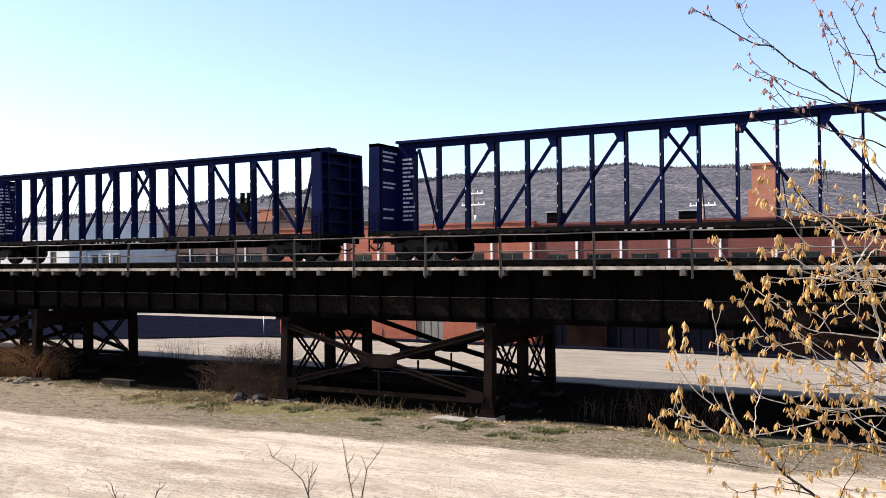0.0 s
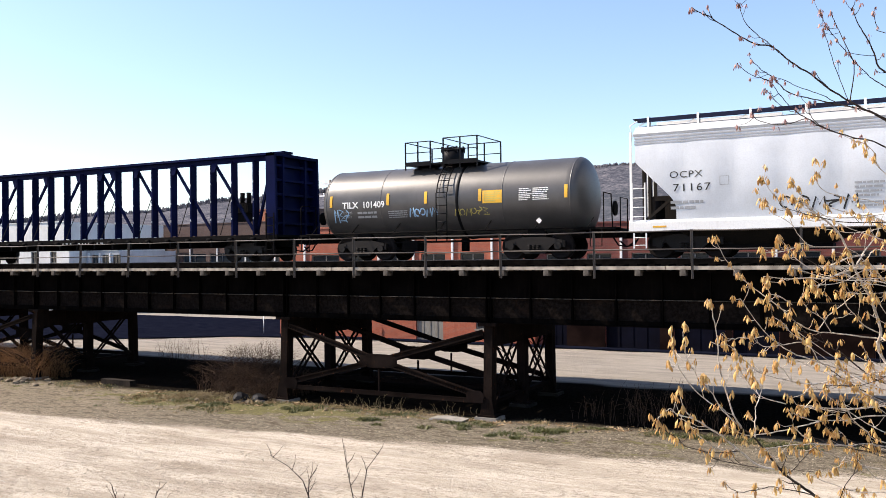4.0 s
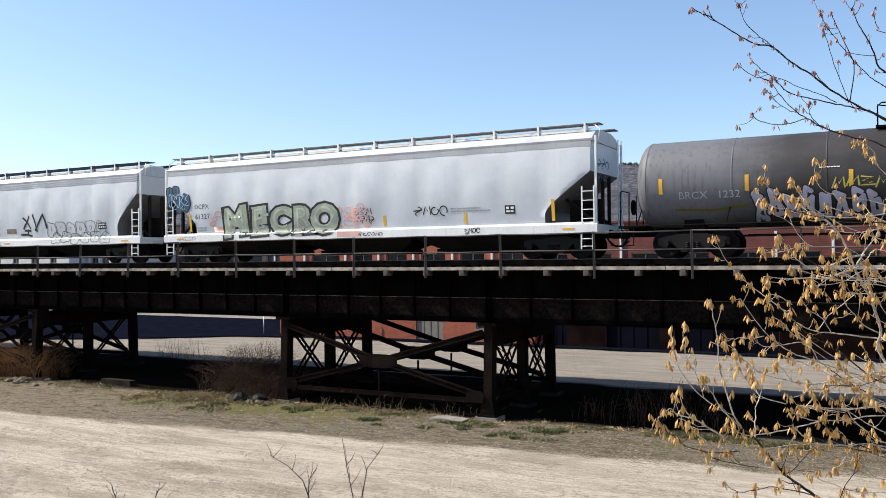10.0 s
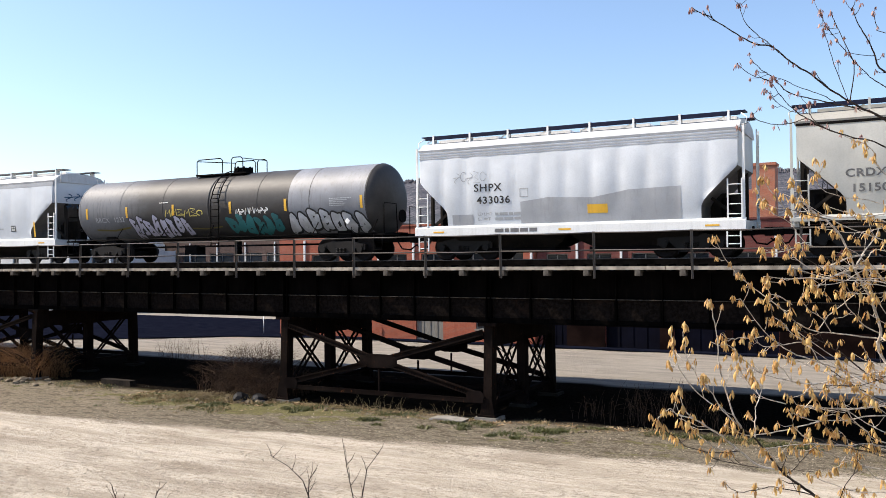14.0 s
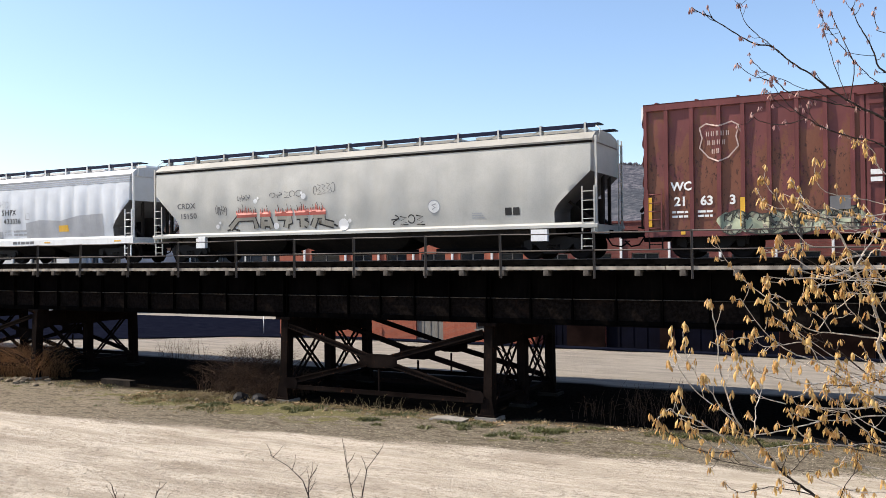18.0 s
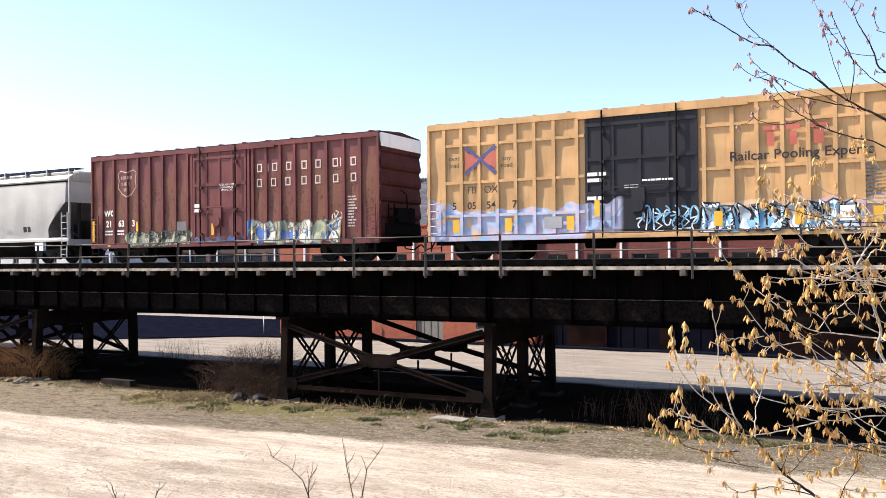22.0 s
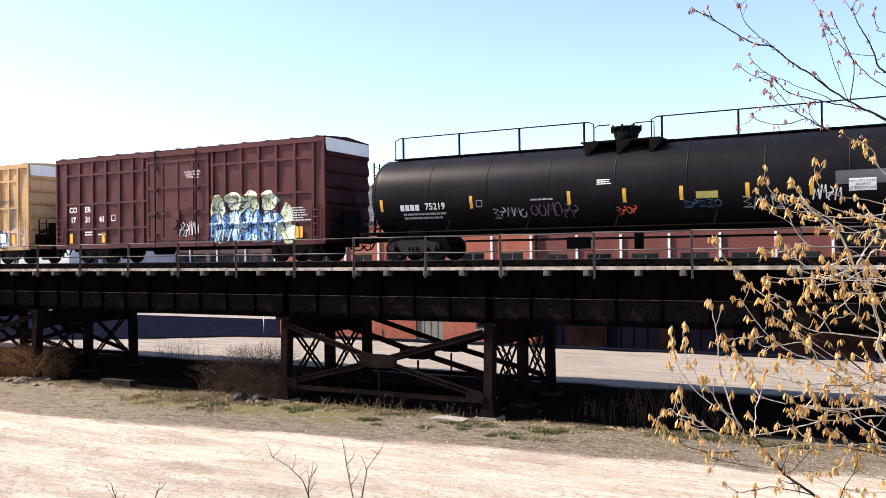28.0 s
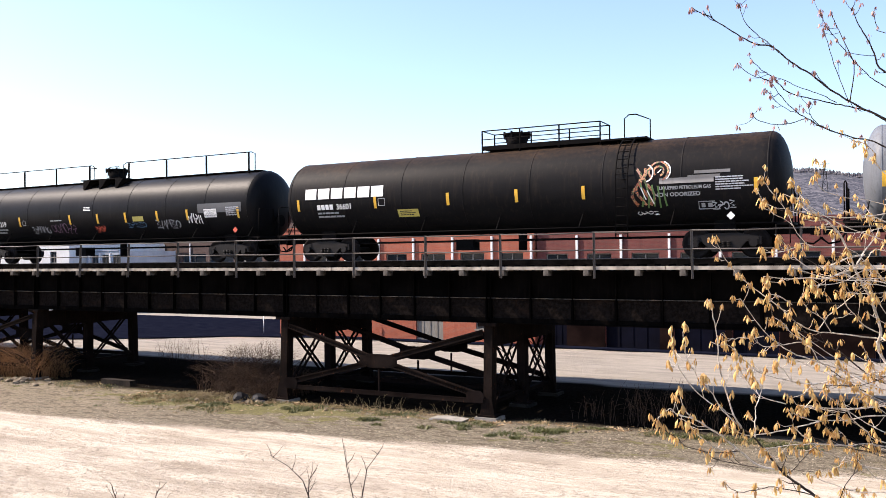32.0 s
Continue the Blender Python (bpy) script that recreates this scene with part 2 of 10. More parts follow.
# ---- mesh building ----
class M:
    """Collects faces of one mesh."""

    def __init__(self):
        self.v, self.f, self.s = [], [], []

    def add(self, verts, faces, smooth=False):
        k = len(self.v)
        self.v += [tuple(p) for p in verts]
        self.f += [tuple(k + i for i in f) for f in faces]
        self.s += [smooth] * len(faces)
        return self

    def box(self, x0, x1, y0, y1, z0, z1):
        v = [(x, y, z) for x in (x0, x1) for y in (y0, y1) for z in (z0, z1)]
        return self.add(v, [(0, 1, 3, 2), (4, 6, 7, 5), (0, 4, 5, 1), (2, 3, 7, 6), (0, 2, 6, 4), (1, 5, 7, 3)])

    def beam(self, p, q, w, h, up=(0, 0, 1)):
        p, q = Vector(p), Vector(q)
        d = (q - p).normalized()
        a = d.cross(Vector(up))
        if a.length < 1e-4:
            a = d.cross(Vector((0, 1, 0)))
        a.normalize()
        b = a.cross(d).normalized()
        v = [o + a * (i * w / 2) + b * (j * h / 2) for o in (p, q) for i, j in ((-1, -1), (1, -1), (1, 1), (-1, 1))]
        return self.add(v, [(3, 2, 1, 0), (4, 5, 6, 7), (0, 1, 5, 4), (1, 2, 6, 5), (2, 3, 7, 6), (3, 0, 4, 7)])

    def rings(self, rings, closed=True, caps=True, smooth=True):
        n = len(rings[0])
        v = [p for r in rings for p in r]
        f = []
        for i in range(len(rings) - 1):
            for j in range(n if closed else n - 1):
                a, b = i * n + j, i * n + (j + 1) % n
                f.append((a, b, b + n, a + n))
        self.add(v, f, smooth)
        if caps:
            k = len(self.v) - len(v)
            self.f += [tuple(k + j for j in reversed(range(n))), tuple(k + (len(rings) - 1) * n + j for j in range(n))]
            self.s += [False, False]
        return self

    def cyl(self, p, q, r, n=12, r2=None, smooth=True):
        p, q = Vector(p), Vector(q)
        d = (q - p).normalized()
        a = d.orthogonal().normalized()
        b = d.cross(a)
        r2 = r if r2 is None else r2
        rings = [[o + (a * math.cos(t) + b * math.sin(t)) * k for t in [2 * math.pi * i / n for i in range(n)]] for o, k in ((p, r), (q, r2))]
        return self.rings(rings, smooth=smooth)

    def pipe(self, pts, r, n=6, r_end=None):
        pts = [Vector(p) for p in pts]
        m = len(pts)
        rings, a = [], None
        for i, p in enumerate(pts):
            d = (pts[min(i + 1, m - 1)] - pts[max(i - 1, 0)]).normalized()
            a = d.orthogonal().normalized() if a is None else (a - d * a.dot(d)).normalized()
            b = d.cross(a)
            k = r if r_end is None else r + (r_end - r) * i / (m - 1)
            rings.append([p + (a * math.cos(t) + b * math.sin(t)) * k for t in [2 * math.pi * j / n for j in range(n)]])
        return self.rings(rings)

    def prism(self, poly, y0, y1):
        """A polygon in x, z, from y0 to y1."""
        n = len(poly)
        v = [(x, y0, z) for x, z in poly] + [(x, y1, z) for x, z in poly]
        f = [tuple(range(n)), tuple(reversed(range(n, 2 * n)))] + [(i, i + n, (i + 1) % n + n, (i + 1) % n) for i in range(n)]
        return self.add(v, f)

    def sweep(self, poly, x0, x1):
        """A profile in y, z, from x0 to x1."""
        n = len(poly)
        v = [(x0, y, z) for y, z in poly] + [(x1, y, z) for y, z in poly]
        f = [tuple(reversed(range(n))), tuple(range(n, 2 * n))] + [(i, (i + 1) % n, (i + 1) % n + n, i + n) for i in range(n)]
        return self.add(v, f)

    def mesh(self, name):
        me = bpy.data.meshes.new(name)
        me.from_pydata(self.v, [], self.f)
        me.polygons.foreach_set("use_smooth", self.s)
        me.update()
        return me


def part(name, shape, material, parent=None, label="", at=None):
    """Links a shape as one mesh object, under a thing or a part."""
    me = shape.mesh(name) if isinstance(shape, M) else shape
    if not me.materials:
        me.materials.append(material)
    ob = new(name, me)
    ob.parent = parent
    if at is not None:
        ob.matrix_basis = at
    if label:
        tagged(ob, label)
    return ob


def thing(name, label, category, group="", at=None, kind=""):
    ob = new(name)
    if at is not None:
        ob.matrix_basis = at
    return tagged(ob, label, category, group, kind)


def single(name, shape, material, label, category, group="", at=None, kind=""):
    return tagged(part(name, shape, material, None, "", at), label, category, group, kind)


# ---- ground: one sheet to the horizon, with its soils ----
def ground_material():
    n = Nodes("ground")
    x, y, z = n.axes()
    wob = n.noise(n.scaled(0.35, 0.9, 1), 0.8, 4)
    grit = n.noise(n.scaled(1, 1, 1), 9, 5, 0.7)
    fine = n.noise(n.scaled(1, 1, 1), 45, 3, 0.7)
    tracks = n.noise(n.scaled(0.22, 1.5, 1, rz=-0.09), 1.0, 7, 0.72)
    patch = n.noise(n.scaled(0.3, 0.7, 1), 0.55, 5, 0.6)
    dirt = n.mix(n.step(tracks, 0.36, 0.62), (0.424, 0.368, 0.293), (0.591, 0.525, 0.433))
    ruts = n.noise(n.scaled(0.45, 4.6, 1, rz=-0.09), 1.5, 6, 0.7)
    dirt = n.mix(n.math("MULTIPLY", n.step(ruts, 0.50, 0.62), 0.40), dirt, (0.303, 0.247, 0.185))
    lumps = n.noise(n.scaled(1, 2.1, 1), 4.2, 6, 0.72)
    churned = n.step(n.math("ADD", n.noise(n.scaled(0.28, 0.6, 1), 0.9, 3), n.math("MULTIPLY", n.step(y, 19.5, 15.0), 0.10)), 0.46, 0.58)
    dirt = n.mix(n.math("MULTIPLY", n.math("MULTIPLY", n.step(lumps, 0.52, 0.60), churned), 0.65), dirt, (0.202, 0.164, 0.122))
    dirt = n.mix(n.math("MULTIPLY", n.step(grit, 0.52, 0.66), 0.35), dirt, (0.323, 0.257, 0.194))
    dirt = n.mix(n.math("MULTIPLY", n.step(fine, 0.56, 0.66), 0.12), dirt, (0.222, 0.178, 0.137))
    dirt = n.mix(n.math("MULTIPLY", n.step(n.noise(n.scaled(0.8, 2.0, 1), 1.3, 7, 0.8), 0.54, 0.62), 0.45), dirt, (0.202, 0.173, 0.146))
    clod = n.noise(n.scaled(1, 1.6, 1), 17, 4, 0.8)
    dirt = n.mix(n.math("MULTIPLY", n.step(clod, 0.56, 0.62), 0.6), dirt, (0.212, 0.168, 0.126))
    dirt = n.mix(n.math("MULTIPLY", n.step(n.math("ADD", patch, n.math("MULTIPLY", n.step(y, 18.0, 14.5), 0.05)), 0.52, 0.68), 0.6), dirt, (0.242, 0.198, 0.150))
    gravel = n.mix(n.step(grit, 0.32, 0.68), (0.116, 0.097, 0.071), (0.282, 0.242, 0.180))
    gravel = n.mix(n.step(fine, 0.5, 0.75), gravel, (0.353, 0.307, 0.243))
    gravel = n.mix(n.math("MULTIPLY", n.step(clod, 0.50, 0.58), 0.8), gravel, (0.061, 0.052, 0.041))
    mottle = n.noise(n.scaled(0.7, 1.8, 1), 1.9, 6, 0.75)
    sandy = n.math("MULTIPLY", n.step(x, -21.0, -27.0), n.step(n.noise(n.scaled(0.5, 1.2, 1), 0.9, 5, 0.7), 0.30, 0.55))
    gravel = n.mix(n.math("MULTIPLY", sandy, 0.75), gravel, n.mix(n.step(grit, 0.35, 0.65), (0.151, 0.124, 0.089), (0.313, 0.262, 0.194)))
    gravel = n.mix(n.math("MULTIPLY", n.step(mottle, 0.50, 0.60), 0.6), gravel, (0.066, 0.054, 0.039))
    sward = n.noise(n.scaled(0.55, 1.3, 1), 1.1, 6, 0.72)
    at_tower = n.math("MULTIPLY", n.math("MULTIPLY", n.step(x, -29.5, -26.0), n.step(x, -12.0, -20.5)), n.step(y, 22.6, 23.6))
    sward = n.math("MULTIPLY", n.step(n.math("ADD", sward, n.math("MULTIPLY", at_tower, 0.17)), 0.56, 0.62), n.step(y, 21.8, 23.2))
    turf = n.mix(n.step(fine, 0.42, 0.66), n.mix(n.step(grit, 0.4, 0.6), (0.115, 0.118, 0.036), (0.045, 0.048, 0.018)), (0.25, 0.215, 0.10))
    gravel = n.mix(n.math("MULTIPLY", sward, 0.75), gravel, turf)
    # Dark soil under the trestle, taken near black to hold its shade.
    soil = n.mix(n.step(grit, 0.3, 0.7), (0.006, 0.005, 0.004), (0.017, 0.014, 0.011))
    lot = n.mix(n.step(tracks, 0.3, 0.7), (0.22, 0.20, 0.175), (0.36, 0.325, 0.28))
    lot = n.mix(n.math("MULTIPLY", n.step(grit, 0.4, 0.75), 0.4), lot, (0.25, 0.22, 0.18))
    yy = n.math("ADD", y, n.math("MULTIPLY_ADD", wob, 1.9, n.math("MULTIPLY_ADD", x, -0.065, -0.95 - 0.9)))
    col = n.mix(n.step(n.math("MULTIPLY_ADD", n.math("SUBTRACT", clod, 0.5), 1.6, n.math("MULTIPLY_ADD", x, -0.045, yy)), 21.75, 22.35), dirt, gravel)
    # Strip of ground that this painted shade covers.
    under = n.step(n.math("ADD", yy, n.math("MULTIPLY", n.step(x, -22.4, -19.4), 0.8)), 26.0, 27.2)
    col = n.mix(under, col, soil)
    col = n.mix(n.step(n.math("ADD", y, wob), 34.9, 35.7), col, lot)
    far = n.mix(n.step(patch, 0.35, 0.65), (0.13, 0.125, 0.07), (0.23, 0.20, 0.13))
    col = n.mix(n.step(y, 100, 140), col, far)
    n.bump(n.math("ADD", n.math("MULTIPLY", grit, 0.6), n.math("MULTIPLY_ADD", clod, 0.35, n.math("ADD", n.math("MULTIPLY_ADD", lumps, 1.6, ruts), n.math("MULTIPLY", tracks, 1.2)))), 0.8, 0.07)
    n.b.inputs["Specular IOR Level"].default_value = 0.0
    return n.done(col, 0.95)


GROUND = ground_material()


def bump_at(x, y):
    """Height of the ground: nearly level, with ruts and a low berm by the trestle."""
    if y > 60 or y < 2 or abs(x) > 70:
        return 0.0
    h = 0.05 * noise.noise((x * 0.45, y * 0.9, 0)) + 0.03 * noise.noise((x * 1.7, y * 2.3, 3))
    h += 0.16 * math.exp(-((y - 24.6 + 0.03 * (x + 20)) / 1.1) ** 2) * (0.6 + 0.6 * noise.noise((x * 0.3, 2, 5))) * (1 if x > -25 else 0.35)
    return h


def build_ground():
    xs = sorted({-4000, -1500, -600, -250, -120, 120, 300, 900, 4000, *[-70 + 0.8 * i for i in range(131)]})
    ys = sorted({-1500, -400, -100, -30, -5, 75, 90, 120, 200, 400, 900, 2000, 4500, *[2 + 0.5 * i for i in range(117)]})
    m = M()
    nx = len(xs)
    m.add([(x, y, bump_at(x, y)) for y in ys for x in xs],
          [(j * nx + i, j * nx + i + 1, (j + 1) * nx + i + 1, (j + 1) * nx + i) for j in range(len(ys) - 1) for i in range(nx - 1)], True)
    single("ground", m, GROUND, "pale gravel yard with tyre tracks and soil painted shade-dark under the trestle", "ground", kind="structure")
    # the bank on which the camera stands
    b = M()
    b.rings([[(x, y, z) for x in (-14, 16)] for y, z in ((-9, 3.7), (1.2, 3.7), (3.0, 3.2), (8.5, -0.1))], closed=False, caps=False)
    b.rings([[(x, y, -0.1) for x in (-14, 16)] for y in (-9, 8.5)], closed=False, caps=False)
    single("bank", b, GROUND, "earth bank beside the gravel yard", "ground", kind="structure")
    r = M()
    n = 44
    rows = []
    for i in range(n + 1):
        x = -160 + i * 7
        y0 = 47.4 if x > -39 else max(38.0, 47.4 - (-39 - x) * 0.7)
        y1 = 48.4 if x > -41 else 59.9
        rows.append([(x, y0, 0.05), (x, y0, 0.09), (x, min(y1, 70), 0.09), (x, min(y1, 70), 0.05)])
    r.rings(rows, closed=True, smooth=False)
    single("road", r, ASPHALT, "dark asphalt street beyond the trestle", "road", kind="structure")


build_ground()

# ---- the trestle ----
RAIL = 5.36          # top of rail
TRACK = 28.9         # middle of the track
ROWS = (26.0, 28.75, 31.5)        # lines of legs and girders
BENTS = (-67.4, -58.7, -44.1, -35.3, -20.7, -12.1, 2.4, 11.0, 25.6, 34.2)
SEAT = 3.24          # underside of the girders


def build_trestle():
    root = thing("railway_trestle", "old near-black riveted steel trestle carrying the railway", "bridge", at=pose(0, 0, 0))
    # towers
    for k, bx in enumerate(BENTS):
        for j, y in enumerate(ROWS):
            m = M()
            foot_y = y + (-0.14, 0.0, 0.08)[j]
            lo, hi = Vector((bx, foot_y, 0.12)), Vector((bx, y, SEAT))
            for dx in (-0.13, 0.13):
                m.beam(lo + Vector((dx, 0, 0)), hi + Vector((dx, 0, 0)), 0.045, 0.36, (0, 1, 0))
            m.beam(lo, hi, 0.24, 0.03, (0, 1, 0))
            for dy in (-0.17, 0.17):
                m.beam(lo + Vector((0, dy, 0)), hi + Vector((0, dy, 0)), 0.31, 0.03, (0, 1, 0))
            m.box(bx - 0.34, bx + 0.34, y - 0.3, y + 0.3, SEAT - 0.10, SEAT)
            m.box(bx - 0.33, bx + 0.33, foot_y - 0.3, foot_y + 0.3, 0.12, 0.18)
            # flared gusset at the foot
            m.prism([(bx - 0.17, 0.75), (bx + 0.17, 0.75), (bx + 0.27, 0.17), (bx - 0.27, 0.17)], foot_y - 0.215, foot_y - 0.195)
            leg = part("tower_leg", m, RUSTY_LIT if j == 0 else TRESTLE, root)
            rv = M()
            for i in range(9):
                for dx in (-0.12, 0.12):
                    z = 0.45 + i * 0.33
                    yy = foot_y + (y - foot_y) * (z - 0.28) / (SEAT - 0.28) - 0.19
                    rv.box(bx + dx - 0.014, bx + dx + 0.014, yy - 0.014, yy + 0.005, z - 0.014, z + 0.014)
            if j == 0 and 3 <= k <= 6:
                tagged(part("rivets", rv, TRESTLE, leg), kind="stuff")
            p = M()
            p.prism([(bx - 0.40, 0.115), (bx - 0.45, -0.3), (bx + 0.45, -0.3), (bx + 0.40, 0.115)], foot_y - 0.36, foot_y + 0.36)
            part("pier_block", p, CONCRETE if j == 0 else SHADE_CONCRETE, root, "worn concrete footing")
        # bracing across the bent
        for a, b in ((0, 1), (1, 2)):
            m = M()
            for za, zb in ((0.55, 2.9), (2.9, 0.55)):
                p, q = Vector((bx, ROWS[a] + 0.15, za)), Vector((bx, ROWS[b] - 0.15, zb))
                d = (q - p)
                for w in (-0.11, 0.11):
                    m.beam(p + Vector((w, 0, 0)), q + Vector((w, 0, 0)), 0.05, 0.08)
                for i in range(9):
                    s0, s1 = p + d * (i / 9), p + d * ((i + 1) / 9)
                    sgn = 0.11 if i % 2 else -0.11
                    m.beam(s0 + Vector((sgn, 0, 0)), s1 - Vector((sgn, 0, 0)), 0.05, 0.015)
            part("cross_brace", m, TRESTLE, root)
        m = M()
        m.box(bx - 0.15, bx + 0.15, ROWS[0] - 0.1, ROWS[2] + 0.1, SEAT - 0.80, SEAT - 0.10)
        m.box(bx - 0.10, bx + 0.10, ROWS[0] - 0.1, ROWS[2] + 0.1, 0.50, 0.62)
        part("bent_cap", m, TRESTLE, root)
    # longitudinal bracing between the two bents of a tower
    for a in range(0, len(BENTS), 2):
        x0, x1 = BENTS[a], BENTS[a + 1]
        xm = (x0 + x1) / 2
        for j, y in enumerate(ROWS):
            foot = y + (-0.12, 0.0, 0.07)[j]
            yc = (y + foot) / 2 - 0.2
            zc = 1.78
            for (px, pz, py) in ((x0 + 0.2, 2.92, y - 0.2), (x1 - 0.2, 2.92, y - 0.2), (x0 + 0.25, 0.80, foot - 0.2), (x1 - 0.25, 0.80, foot - 0.2)):
                m = M()
                p, q = Vector((px, py, pz)), Vector((xm, yc, zc))
                d = (q - p).normalized()
                for w in (-0.075, 0.075):
                    off = Vector((-d.z, 0, d.x)) * w
                    m.beam(p + off, q + off, 0.10, 0.045)
                m.beam(p + Vector((0, 0.03, 0)), q + Vector((0, 0.03, 0)), 0.02, 0.17)
                part("diagonal_brace", m, RUSTY_LIT if j == 0 else TRESTLE, root)
            m = M()
            m.prism([(xm - 0.78, zc - 0.16), (xm - 0.30, zc - 0.26), (xm + 0.30, zc - 0.26), (xm + 0.78, zc - 0.16), (xm + 0.78, zc + 0.12), (xm + 0.35, zc + 0.24), (xm - 0.35, zc + 0.24), (xm - 0.78, zc + 0.13)], yc - 0.055, yc - 0.03)
            g = part("gusset_plate", m, RUSTY_LIT if j == 0 else TRESTLE, root)
            rv = M()
            for i in range(22):
                a0 = 2 * math.pi * i / 22
                rv.box(xm + 0.74 * math.cos(a0) - 0.016, xm + 0.74 * math.cos(a0) + 0.016, yc - 0.07, yc - 0.05, zc + 0.2 * math.sin(a0) - 0.016, zc + 0.2 * math.sin(a0) + 0.016)
            tagged(part("rivets", rv, TRESTLE, g), kind="stuff")
            m = M()
            m.beam((x0 + 0.2, foot - 0.2, 0.62), (x1 - 0.2, foot - 0.2, 0.62), 0.16, 0.13)
            m.beam((x0 + 0.2, foot - 0.27, 0.70), (x1 - 0.2, foot - 0.27, 0.70), 0.02, 0.05)
            part("bottom_strut", m, RUSTY_LIT if j == 0 else TRESTLE, root)
            m = M()
            m.box(xm - 0.03, xm + 0.03, yc - 0.03, yc + 0.03, 0.62, zc - 0.3)
            part("hanger", m, TRESTLE, root)
            if j == 0:
                for px, w in ((x0 + 0.42, 1), (x1 - 0.42, -1)):
                    m = M()
                    m.prism([(px - 0.34, 0.86), (px - 0.22, 0.98), (px + 0.22, 0.98), (px + 0.34, 0.86), (px + 0.30, 0.58), (px - 0.30, 0.58)], foot - 0.30, foot - 0.28)
                    part("gusset_plate", m, TRESTLE, root)
    # plate girders, one length a span
    edges = [BENTS[0] - 15, *BENTS, BENTS[-1] + 15]
    for j, y in enumerate(ROWS):
        for a, b in zip(edges, edges[1:]):
            g = M()
            g.box(a + 0.02, b - 0.02, y - 0.012, y + 0.012, SEAT + 0.02, 4.93)
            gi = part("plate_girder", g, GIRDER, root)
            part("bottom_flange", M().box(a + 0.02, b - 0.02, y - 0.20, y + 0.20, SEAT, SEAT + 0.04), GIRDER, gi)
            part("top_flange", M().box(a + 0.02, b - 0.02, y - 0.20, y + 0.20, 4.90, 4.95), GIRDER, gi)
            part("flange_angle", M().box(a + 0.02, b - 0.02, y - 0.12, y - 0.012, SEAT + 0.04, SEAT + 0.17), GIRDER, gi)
            if j == 0:
                led = M()
                led.box(a + 0.02, b - 0.02, y - 0.11, y - 0.012, 4.06, 4.085)
                part("ledge_angle", led, LEDGE_LIT, gi)
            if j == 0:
                # paler strip below the ledge: sun on the lower web, put into colour
                part("lower_web_plate", M().box(a + 0.03, b - 0.03, y - 0.018, y - 0.0125, SEAT + 0.17, 4.05), WEB_DAPPLED, gi, "lower web with faint rust and painted sun dapples")
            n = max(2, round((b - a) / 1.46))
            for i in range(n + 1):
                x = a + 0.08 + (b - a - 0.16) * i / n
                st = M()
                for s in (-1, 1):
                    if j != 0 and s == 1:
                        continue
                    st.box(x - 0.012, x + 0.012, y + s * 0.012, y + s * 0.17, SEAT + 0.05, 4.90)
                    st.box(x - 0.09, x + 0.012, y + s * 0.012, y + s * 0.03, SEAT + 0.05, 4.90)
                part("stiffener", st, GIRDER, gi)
    return root


